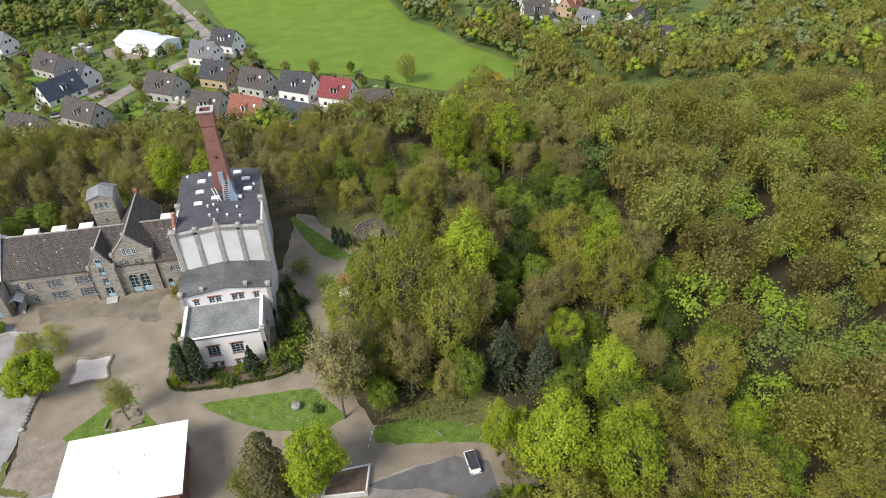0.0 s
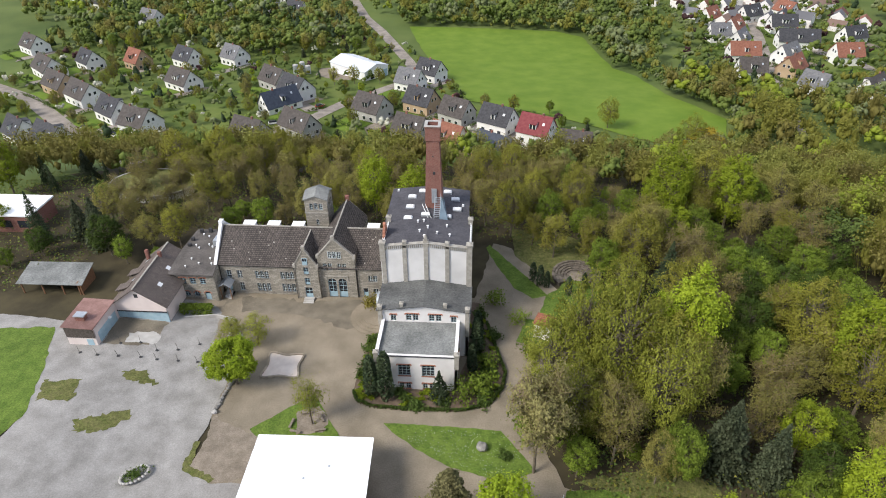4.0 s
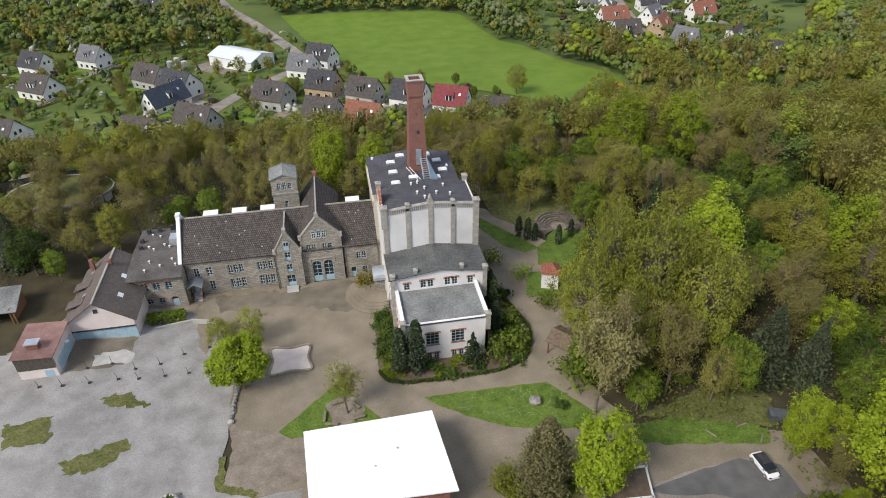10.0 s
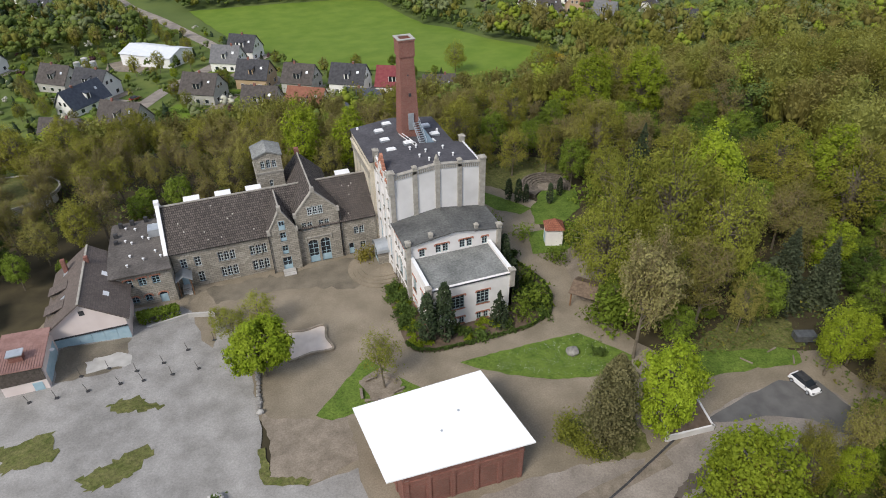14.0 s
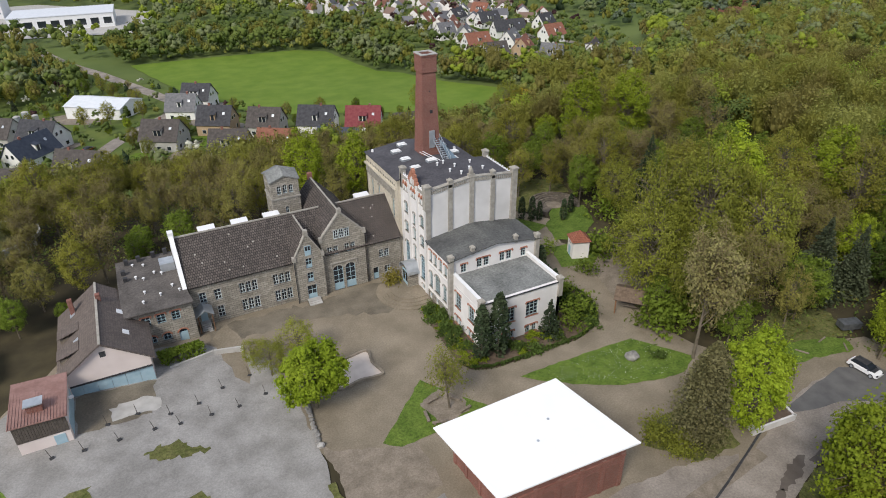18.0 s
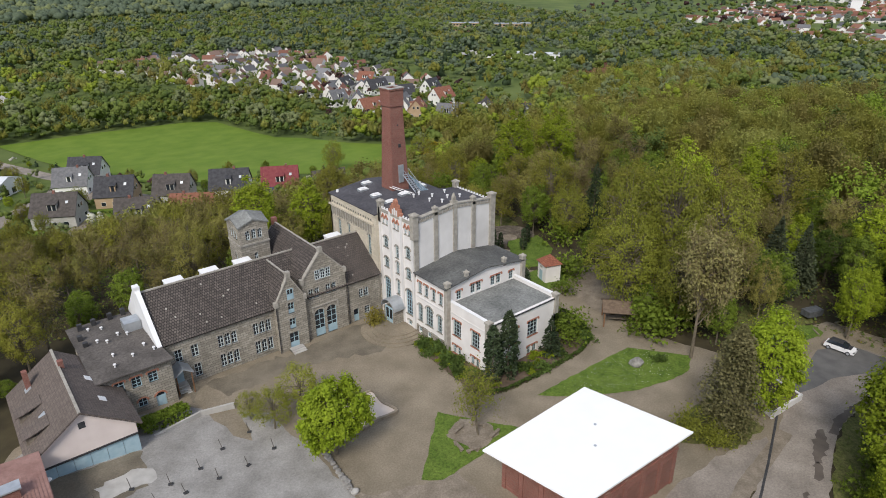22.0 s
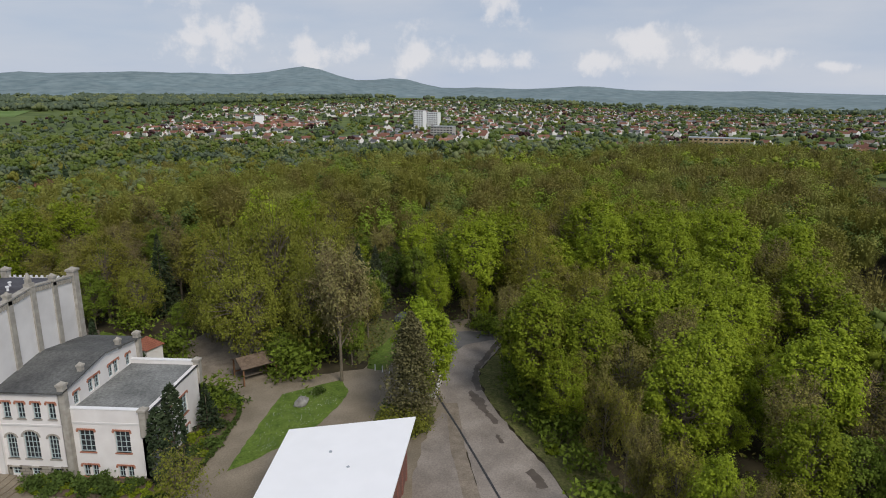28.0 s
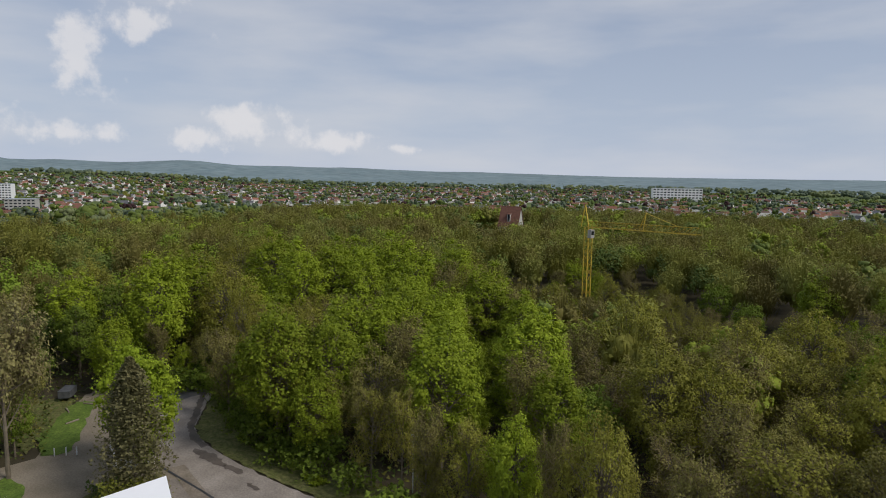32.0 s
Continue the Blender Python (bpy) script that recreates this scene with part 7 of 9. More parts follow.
def house(x, y, rz, L=10.5, W=8.6, e=3.4, roof="dark", wall="w", dormer=True, rise=4.6, sky=1):
    L, W, e, rise = L * 1.2, W * 1.17, e * 1.2, rise * 1.2
    z = land(x, y)
    rm, rn = HOUSE_LOOK[roof]
    wm, wname = WALL_LOOK[wall]
    h = thing("house", (x, y, z), f"{wname} rendered village house with a steep {rn} roof", "house", "village houses", rz=rz)
    hh = e + rise
    bm = bmesh.new()
    prism(bm, [(-L / 2, -W / 2, -1), (-L / 2, W / 2, -1), (-L / 2, W / 2, e), (-L / 2, 0, hh), (-L / 2, -W / 2, e)], (L, 0, 0))
    part("wall", bm, wm, h, local=True)
    o, ov = 0.35, 0.4
    k = rise / (W / 2)
    bm = bmesh.new()
    slab(bm, [(-L / 2 - o, -W / 2 - ov, e - ov * k + 0.1), (L / 2 + o, -W / 2 - ov, e - ov * k + 0.1), (L / 2 + o, 0.05, hh + 0.12), (-L / 2 - o, 0.05, hh + 0.12)], 0.2)
    slab(bm, [(L / 2 + o, W / 2 + ov, e - ov * k + 0.1), (-L / 2 - o, W / 2 + ov, e - ov * k + 0.1), (-L / 2 - o, -0.05, hh + 0.12), (L / 2 + o, -0.05, hh + 0.12)], 0.2)
    part("roof", bm, rm, h, local=True)
    cx = random.uniform(-L * 0.25, L * 0.25)
    part("chimney", B((cx - 0.35, -0.3, hh - 0.9, cx + 0.35, 0.3, hh + 0.8)), M_brick, h, local=True)

    def win(px, py, pz, w, hgt, along):
        bm = bmesh.new()
        if along == "x":
            s = -1 if py < 0 else 1
            box(bm, px - w / 2 - 0.07, py - 0.02 * (s < 0), pz - hgt / 2 - 0.07, px + w / 2 + 0.07, py + 0.02 * (s > 0) + 0.01, pz + hgt / 2 + 0.07)
            box(bm, px - w / 2, py - 0.05 * (s < 0) - 0.01, pz - hgt / 2, px + w / 2, py + 0.05 * (s > 0) + 0.01, pz + hgt / 2, 1)
        else:
            s = -1 if px < 0 else 1
            box(bm, px - 0.02 * (s < 0), py - w / 2 - 0.07, pz - hgt / 2 - 0.07, px + 0.02 * (s > 0) + 0.01, py + w / 2 + 0.07, pz + hgt / 2 + 0.07)
            box(bm, px - 0.05 * (s < 0) - 0.01, py - w / 2, pz - hgt / 2, px + 0.05 * (s > 0) + 0.01, py + w / 2, pz + hgt / 2, 1)
        part("window", bm, (M_white, M_glass), h, local=True)

    for s in (-1, 1):
        for py in (-W * 0.25, W * 0.25):
            win(s * L / 2, py, 1.7, 1.3, 1.3, "y")
        for py in (-1.1, 1.1):
            win(s * L / 2, py, e + 1.4, 1.0, 1.2, "y")
        for px in (-L * 0.28, 0.1, L * 0.28):
            win(px, s * W / 2, 1.7, 1.3, 1.25, "x")
    if dormer:
        for s in (-1,) if random.random() < 0.5 else (-1, 1):
            w = random.choice((2.6, 3.6, 1.7))
            y0 = s * W * 0.40
            zt = e + rise * 0.62
            bm = bmesh.new()
            box(bm, -w / 2, min(y0, s * W * 0.12), e + rise * 0.16, w / 2, max(y0, s * W * 0.12), zt - 0.1)
            d = part("dormer", bm, wm, h, local=True)
            bm = bmesh.new()
            slab(bm, [(-w / 2 - 0.2, y0 + s * 0.3, zt - 0.15), (w / 2 + 0.2, y0 + s * 0.3, zt - 0.15), (w / 2 + 0.2, s * W * 0.1, zt + 0.45), (-w / 2 - 0.2, s * W * 0.1, zt + 0.45)], 0.14)
            part("dormer_roof", bm, rm, d, local=True)
            n = 2 if w > 2 else 1
            for i in range(n):
                px = (i - (n - 1) / 2) * w / 2
                part("dormer_window", B((px - 0.5, y0 - 0.04, e + rise * 0.24, px + 0.5, y0 + 0.04, zt - 0.25)), M_glass, d, local=True)
    for i in range(sky):
        px = (-1) ** i * L * 0.3
        k2 = 0.55
        yy, zz = -W / 2 * (1 - k2), e + rise * k2 + 0.12
        bm = bmesh.new()
        slab(bm, [(px - 0.4, yy - 0.3, zz - 0.3 * k + 0.1), (px + 0.4, yy - 0.3, zz - 0.3 * k + 0.1), (px + 0.4, yy + 0.3, zz + 0.3 * k + 0.1), (px - 0.4, yy + 0.3, zz + 0.3 * k + 0.1)], 0.14)
        part("skylight", bm, M_zinc, h, local=True)
    c, s = math.cos(radians(rz)), math.sin(radians(rz))
    HOUSE_YARDS.append([(x + px * c - py * s, y + px * s + py * c) for px, py in ((-L / 2 - 2, -W / 2 - 6), (L / 2 + 4, -W / 2 - 6), (L / 2 + 4, W / 2 + 1), (-L / 2 - 2, W / 2 + 1))])
    return h


random.seed(9)
house(-28, 164, -30, 10.5, 9.5, 3.6, "brown", "g")
house(-10, 143, -28, 10, 8.6, 3.2, "brown", "g")
house(-9, 219, -34, 10, 8.4, 3.6, "dark", "w")
house(-17, 203, -28, 9.5, 8.2, 3.4, "light", "w")
house(-9, 173, -30, 10, 8.6, 3.6, "dark", "t")
house(6, 161, -34, 9.6, 8.4, 3.4, "brown", "g")
house(4, 136, -33, 10.5, 8.0, 3.2, "orange", "w")
house(22, 152, -31, 10.4, 8.8, 3.8, "dark", "w")
house(36, 143, -28, 9.8, 8.6, 3.8, "red", "w")
house(21, 126, -36, 11, 8.6, 3.4, "blue", "y")
house(49, 133, -15, 9, 8, 2.6, "brown", "g")
house(-196, 218, -40, 14, 9.5, 3.6, "brown", "w")
house(-173, 190, -34, 13, 9.0, 3.6, "brown", "t")
house(-154, 176, -35, 13, 9.2, 3.6, "brown", "w")
house(-131, 157, -35, 11, 8.6, 3.2, "dark", "w")
house(-114, 144, -24, 10.5, 9.5, 3.8, "brown", "w")
house(-139, 128, -32, 12, 9.6, 3.6, "dark", "w")
house(-156, 135, -35, 10, 8, 3.2, "dark", "w")
house(-183, 232, -37, 10, 8.2, 3.4, "dark", "w")
house(-159, 234, -32, 8.6, 8.2, 3.4, "orange", "t")
house(-135, 239, -34, 11, 8.8, 3.4, "dark", "w")
house(-121, 200, -33, 12, 8.8, 3.0, "brown", "w")
house(-112, 243, -33, 9.6, 8.4, 3.6, "light", "w")
house(-79, 203, -38, 11, 8.4, 3.4, "brown", "g")
house(-65, 187, -38, 11, 9.0, 3.8, "dark", "w")
house(-68, 172, 46, 13, 7.6, 2.6, "blue", "w")
house(-69, 137, -26, 10.5, 8.8, 3.4, "brown", "g")
house(-53, 146, -36, 12, 8.0, 3.0, "brown", "g")
house(-188, 314, -30, 12, 9, 3.6, "light", "w")
house(145, 293, 5, 9, 7.6, 3.6, "light", "w")
house(157, 307, 53, 11, 8, 3.6, "orange", "w")
house(152, 281, 56, 11, 8, 3.6, "light", "w")
house(148, 260, 0, 12.3, 9, 3.2, "orange", "w")
house(142, 230, -4, 10.5, 8.6, 3.4, "brown", "w")
house(186, 312, 1, 12, 8.6, 3.6, "dark", "w")
house(183, 282, -5, 17, 8.4, 3.6, "dark", "w")
house(168, 256, 38, 10.5, 8, 3.6, "light", "w")
house(162, 234, 46, 11, 8.2, 3.8, "orange", "t")
house(197, 256, 5, 11, 9, 4.0, "orange", "w")
house(161, 206, -50, 9, 8, 3.4, "light", "w")
house(182, 200, 43, 12, 8, 3.6, "brown", "w")
house(180, 172, -30, 9, 8, 3.4, "dark", "w")
house(215, 290, 20, 11, 8, 3.4, "dark", "w")
house(175, 335, 30, 11, 8, 3.4, "dark", "w")
house(200, 345, -60, 10, 8, 3.4, "orange", "w")
house(150, 330, 45, 10, 8, 3.4, "orange", "w")
house(-230, 260, -35, 12, 9, 3.4, "brown", "w")
house(-205, 175, -35, 11, 9, 3.4, "dark", "w")
for x, y, r, rf in ((-268, 377, -30, "light"), (-241, 355, -30, "dark"), (-225, 368, -30, "dark"), (-182, 374, -25, "light"), (-144, 366, 60, "dark"), (-130, 358, -28, "light"), (-104, 338, -28, "dark"), (-160, 352, -28, "brown"), (-118, 376, -28, "dark")):
    house(x, y, r, 11, 9, 3.4, rf, "w")

house(225, -233, 35, 9, 9, 4.0, "rust", "g", rise=8.6)

# ---------------------------------------------------------------- barn, workshop and shelter
def gz(x, y):
    return land(x, y)


barn = thing("barn", (-47.6, 21, 1.5), "gabled barn with brown tiled roof, pink plaster and blue boards", "barn")
bx0, bx1, by0, by1, be, br, bz = -52.6, -42.4, 13.6, 28.8, 5.4, 9.1, 0.8
bm = prism(bmesh.new(), [(bx0, by0, 3.7), (bx1, by0, 3.7), (bx1, by0, be), ((bx0 + bx1) / 2, by0, br - 0.15), (bx0, by0, be)], (0, 0.4, 0))
part("gable_wall", bm, M_pink, barn, "pale pink plastered gable")
bm = prism(bmesh.new(), [(bx0, by1, bz), (bx1, by1, bz), (bx1, by1, be), ((bx0 + bx1) / 2, by1, br - 0.15), (bx0, by1, be)], (0, -0.4, 0))
part("gable_wall", bm, M_pink, barn)
part("side_wall", B((bx1 - 0.4, by0 + 0.4, bz, bx1, by1 - 0.4, be)), M_pink, barn)
part("side_wall", B((bx0, by0 + 0.4, bz, bx0 + 0.4, by1 - 0.4, be)), M_pink, barn)
part("door_beam", B((bx0, by0 - 0.1, 3.5, bx1, by0, 3.72)), M_dark, barn)
for k in range(6):
    w = (bx1 - bx0) / 6
    part("blue_board_door", B((bx0 + k * w + 0.02, by0 + 0.1, bz, bx0 + (k + 1) * w - 0.02, by0 + 0.25, 3.55)), M_blue, barn, "pale blue boarded door")
part("attic_window", B((-47.9, by0 - 0.04, 6.9, -47.2, by0 + 0.05, 7.7)), M_dark, barn)
bm = bmesh.new()
cxb = (bx0 + bx1) / 2
kk = (br - be) / (cxb - bx0)
slab(bm, [(bx0 - 0.7, by1 + 0.3, be - 0.7 * kk), (bx0 - 0.7, by0 - 0.5, be - 0.7 * kk), (cxb, by0 - 0.5, br), (cxb, by1 + 0.3, br)], 0.2)
slab(bm, [(bx1 + 0.6, by0 - 0.5, be - 0.6 * kk), (bx1 + 0.6, by1 + 0.3, be - 0.6 * kk), (cxb, by1 + 0.3, br), (cxb, by0 - 0.5, br)], 0.2)
part("roof", bm, M_tile_barn, barn, "brown concrete tile roof")
part("ridge", B((cxb - 0.15, by0 - 0.5, br + 0.03, cxb + 0.15, by1 + 0.3, br + 0.2)), M_trim, barn)
part("chimney", B((-51.2, 26.0, 6.6, -50.6, 26.6, 9.0)), M_brick, barn)
part("chimney", B((-47.5, 24.2, 8.6, -46.9, 24.8, 9.9)), M_brick, barn)
for x, y in ((-50.6, 18.6), (-51.0, 26.0), (-45.0, 22.6), (-44.6, 17.6)):
    z = br - abs(x - cxb) * kk + 0.08
    bm = bmesh.new()
    s = 1 if x > cxb else -1
    slab(bm, [(x - 0.35, y - 0.5, z + 0.35 * kk * s + 0.04), (x - 0.35, y + 0.5, z + 0.35 * kk * s + 0.04), (x + 0.35, y + 0.5, z - 0.35 * kk * s + 0.04), (x + 0.35, y - 0.5, z - 0.35 * kk * s + 0.04)], 0.1)
    part("skylight", bm, M_white if x > cxb else M_zinc, barn)
for y in (16.2, 21.0):
    bm = B((-52.7, y, 5.5, -50.9, y + 1.8, 6.3))
    d = part("dormer", bm, M_wood, barn)
    bm = bmesh.new()
    slab(bm, [(-53.0, y - 0.2, 6.35), (-53.0, y + 2.0, 6.35), (-50.2, y + 2.0, 7.3), (-50.2, y - 0.2, 7.3)], 0.12)
    part("dormer_roof", bm, M_tile_barn, d)

shop = thing("workshop", (-55, 9.5, 2), "flat workshop with a red ribbed metal roof and dark boarding", "building")
sx0, sx1, sy0, sy1 = -57.6, -52.2, 5.6, 13.6
part("wall", B((sx0, sy0, 0.6, sx1, sy0 + 0.3, 3.7)), M_pink, shop)
part("wall", B((sx0, sy0 + 0.3, 0.6, sx0 + 0.3, sy1, 6.2)), M_pink, shop)
part("wall", B((sx1 - 0.3, sy0 + 0.3, 0.6, sx1, sy1, 5.9)), M_pink, shop)
part("blue_panel", B((sx1, 6.6, 0.9, sx1 + 0.05, 12.8, 4.2)), M_blue, shop, "pale blue boarded panel")
for k in range(18):
    w = (sx1 - sx0) / 18
    part("board", B((sx0 + k * w, sy0 - 0.06, 3.7, sx0 + (k + 1) * w - 0.02, sy0, 6.0)), M_wood_dark, shop)
part("door", B((-54.0, sy0 - 0.05, 1.3, -52.8, sy0 + 0.02, 3.4)), M_blue, shop, "pale blue door")
bm = bmesh.new()
slab(bm, [(sx0 - 0.3, sy0 - 0.3, 6.3), (sx1 + 0.3, sy0 - 0.3, 6.0), (sx1 + 0.3, sy1, 6.1), (sx0 - 0.3, sy1, 6.4)], 0.14)
part("roof", bm, M_red_metal, shop, "faded red ribbed metal roof")
for k in range(19):
    x = sx0 - 0.2 + k * (sx1 - sx0 + 0.4) / 18
    z = 6.3 - 0.3 * k / 18 + 0.1
    part("rib", B((x - 0.03, sy0 - 0.28, z - 0.03, x + 0.03, sy1, z + 0.05)), M_red_metal, shop)
part("roof_vent", B((-55.9, 7.2, 6.2, -54.3, 8.3, 7.1)), M_brick, shop, "brick roof vent")
part("vent_cap", B((-56.1, 7.0, 7.3, -54.1, 8.5, 7.45)), M_zinc, shop)
part("satellite_dish", cyl(bmesh.new(), sx1 + 0.3, 10.6, 4.4, 4.5, 0.35, 0.3, 10), M_white, shop)

can = thing("open_shelter", (-69, 23, 2), "open shelter with a silvery sheet roof and red-brown boards", "shelter")
bm = bmesh.new()
slab(bm, [(-75.9, 19.4, 4.6), (-62.2, 19.6, 4.6), (-63.2, 26.4, 5.3), (-76.6, 26.1, 5.3)], 0.16)
part("roof", bm, M_bitumen_pale, can)
for x in (-75.3, -71.0, -66.8, -62.9):
    part("post", B((x - 0.1, 19.9, 1, x + 0.1, 20.1, 4.6)), M_brown_wood, can)
part("back_wall", B((-76.2, 25.6, 1, -63.4, 25.8, 5.1)), M_brown_wood, can)
part("side_wall", B((-63.6, 20.0, 1, -63.4, 25.6, 4.8)), M_brown_wood, can)

# ---------------------------------------------------------------- brick hall with the white roof
hall = thing("brick_hall", (-5.4, -22, 0), "red brick hall with a plain white flat roof", "building")
ra, rb, rc, rd = (-15.2, -15.6), (2.0, -15.1), (2.9, -29.0), (-14.4, -28.3)
wa, wb, wc, wd = (-13.0, -16.5), (1.0, -16.2), (2.0, -28.0), (-12.3, -27.4)
for p, q, nb in ((wd, wc, 5), (wc, wb, 4), (wb, wa, 5), (wa, wd, 4)):
    L = math.hypot(q[0] - p[0], q[1] - p[1])
    u = ((q[0] - p[0]) / L, (q[1] - p[1]) / L)
    south = p == wd
    wall("wall", hall, p, u, L, -0.5, 6.75 if south else 5.35, [], M_brick, 0.35)
    if p in (wc, wa):
        # the sloping head of the side wall under the single pitch
        hi_, lo_ = (p, q) if p == wc else (q, p)
        part("wall_head", prism(bmesh.new(), [(*lo_, 5.35), (*hi_, 5.35), (*hi_, 6.7)], (-0.3 if p == wc else 0.3, 0, 0)), M_brick, hall)
    for k in range(nb + 1):
        bm = bmesh.new()
        a = min(max(L * k / nb, 0.3), L - 0.3)
        obox(bm, p, u, a - 0.25, a + 0.25, 0.0, 0.12, -0.5, 5.1)
        part("brick_pier", bm, M_brick, hall)
    for k in range(nb):
        c = L * (k + 0.5) / nb
        bm = bmesh.new()
        obox(bm, p, u, c - 0.95, c + 0.95, 0.0, 0.05, 0.6, 3.4)
        for i in range(6):
            a0, a1 = math.pi * i / 6, math.pi * (i + 1) / 6
            pts = [(c + 0.95 * math.cos(a0), 3.4 + 0.45 * math.sin(a0)), (c + 0.95 * math.cos(a1), 3.4 + 0.45 * math.sin(a1)), (c, 3.4)]
            prism(bm, [(p[0] + u[0] * a + u[1] * 0.05, p[1] + u[1] * a - u[0] * 0.05, z) for a, z in pts], (-u[1] * 0.05, u[0] * 0.05, 0))
        part("blind_arch", bm, M_brick_dark, hall)
    bm = bmesh.new()
    obox(bm, p, u, 0, L, 0.0, 0.16, 4.6, 4.9)
    part("brick_band", bm, M_brick, hall)
bm = prism(bmesh.new(), [(*ra, 5.45), (*rb, 5.3), (*rc, 6.85), (*rd, 7.0)], (0, 0, 0.2))
part("roof", bm, M_white_roof, hall, "bright white membrane roof")
for p in ((-3.4, -21.0), (-6.4, -23.4)):
    part("drain", cyl(bmesh.new(), *p, 6.0, 6.35 if p[0] > -5 else 6.62, 0.16, seg=8), M_zinc, hall)

# ---------------------------------------------------------------- hut, shelter, sand pit
hut = thing("hut", (29.2, 15.3, 0), "small square white hut with a red tiled pyramid roof", "hut", rz=-20)
part("wall", B((-1.5, -1.5, -0.2, 1.5, 1.5, 3.5)), M_plaster, hut, local=True)
bm = bmesh.new()
uvl = bm.loops.layers.uv.verify()
lo = [bm.verts.new(p) for p in ((-1.8, -1.8, 3.4), (1.8, -1.8, 3.4), (1.8, 1.8, 3.4), (-1.8, 1.8, 3.4))]
ap = bm.verts.new((0, 0, 5.0))
bm.faces.new(lo[::-1])
for i in range(4):
    f = bm.faces.new((lo[i], lo[(i + 1) % 4], ap))
    for lp, uv in zip(f.loops, ((0, 0), (3.6, 0), (1.8, 2.4))):
        lp[uvl].uv = uv
part("roof", bm, M_tile_red, hut, "red tiled pyramid roof", local=True)
part("door", B((-1.56, -0.3, 0, -1.5, 0.75, 2.0)), M_blue, hut, "pale blue door", local=True)
part("hatch", B((-1.55, -0.2, 2.5, -1.5, 0.6, 2.8)), M_trim, hut, local=True)

shed = thing("park_shelter", (26.2, -2.6, 0), "open wooden picnic shelter with a shingled roof", "shelter", rz=-48)
bm = bmesh.new()
slab(bm, [(-2.3, -1.9, 2.4), (2.3, -1.9, 2.4), (2.3, 0, 3.3), (-2.3, 0, 3.3)], 0.1)
slab(bm, [(2.3, 1.9, 2.4), (-2.3, 1.9, 2.4), (-2.3, 0, 3.3), (2.3, 0, 3.3)], 0.1)
part("roof", bm, M_shingle, shed, local=True)
for x in (-2.0, 2.0):
    for y in (-1.5, 1.5):
        part("post", B((x - 0.08, y - 0.08, -0.1, x + 0.08, y + 0.08, 2.6)), M_brown_wood, shed, local=True)
part("rail", B((-2.0, 1.45, 0.8, 2.0, 1.53, 0.95)), M_brown_wood, shed, local=True)
part("bench_seat", B((-1.6, 0.9, 0.42, 1.6, 1.3, 0.48)), M_wood, shed, local=True)
part("table", B((-1.4, -0.4, 0.68, 1.4, 0.4, 0.75)), M_wood, shed, local=True)

shed.scale = (1.25, 1.25, 1.15)
pit = thing("sand_pit", (-17.8, 4.2, 0), "sand pit with concave sides and a low pale kerb", "sand pit")
rim = []
for (xa, ya), (xb, yb) in zip(((-20.9, 7.3), (-14.8, 7.1), (-14.6, 1.4), (-20.9, 1.2)), ((-14.8, 7.1), (-14.6, 1.4), (-20.9, 1.2), (-20.9, 7.3))):
    for i in range(10):
        t = i / 10
        x, y = xa + (xb - xa) * t, ya + (yb - ya) * t
        k = 0.5 * math.sin(math.pi * t) ** 2 + (0.22 if i == 0 else 0)
        d = math.hypot(x + 17.8, y - 4.25)
        rim.append((x - (x + 17.8) / d * k + (x + 17.8) * 0.06, y - (y - 4.25) / d * k + (y - 4.25) * 0.06))
mesh_part("sand", [(0, 0, 0.2)] + [(p[0] + 17.8, p[1] - 4.2, 0.14) for p in rim], [(0, k + 1, (k + 1) % 40 + 1) for k in range(40)][::-1], M_sand, pit)
for i in range(0, 40, 2):
    bm = bmesh.new()
    a, b, c = rim[i], rim[i + 1], rim[(i + 2) % 40]
    for p, q in ((a, b), (b, c)):
        L = math.hypot(q[0] - p[0], q[1] - p[1])
        obox(bm, p, ((q[0] - p[0]) / L, (q[1] - p[1]) / L), -0.02, L + 0.02, -0.14, 0.16, -0.1, 0.36 if i % 10 else 0.42)
    part("kerb_stone", bm, M_kerb, pit)

# ---------------------------------------------------------------- stones, benches, posts, planter
def rock(name, x, y, z, s, seed, label, m=None, flat=0.7):
    bm = bmesh.new()
    bmesh.ops.create_icosphere(bm, subdivisions=3, radius=1)
    for v in bm.verts:
        d = v.co.normalized()
        v.co = Vector((d.x * s, d.y * s * 0.8, d.z * s * flat)) * (0.85 + 0.3 * noise.noise(d * 1.3 + Vector((seed, 0, 0))) + 0.08 * noise.noise(d * 4 + Vector((0, seed, 0))))
    ob = part(name, bm, m or M_rock, None, smooth=False)
    ob.matrix_world = pose(x, y, land(x, y) + z, 0, 0, seed * 47 % 360)
    return tagged(ob, label, "rock")


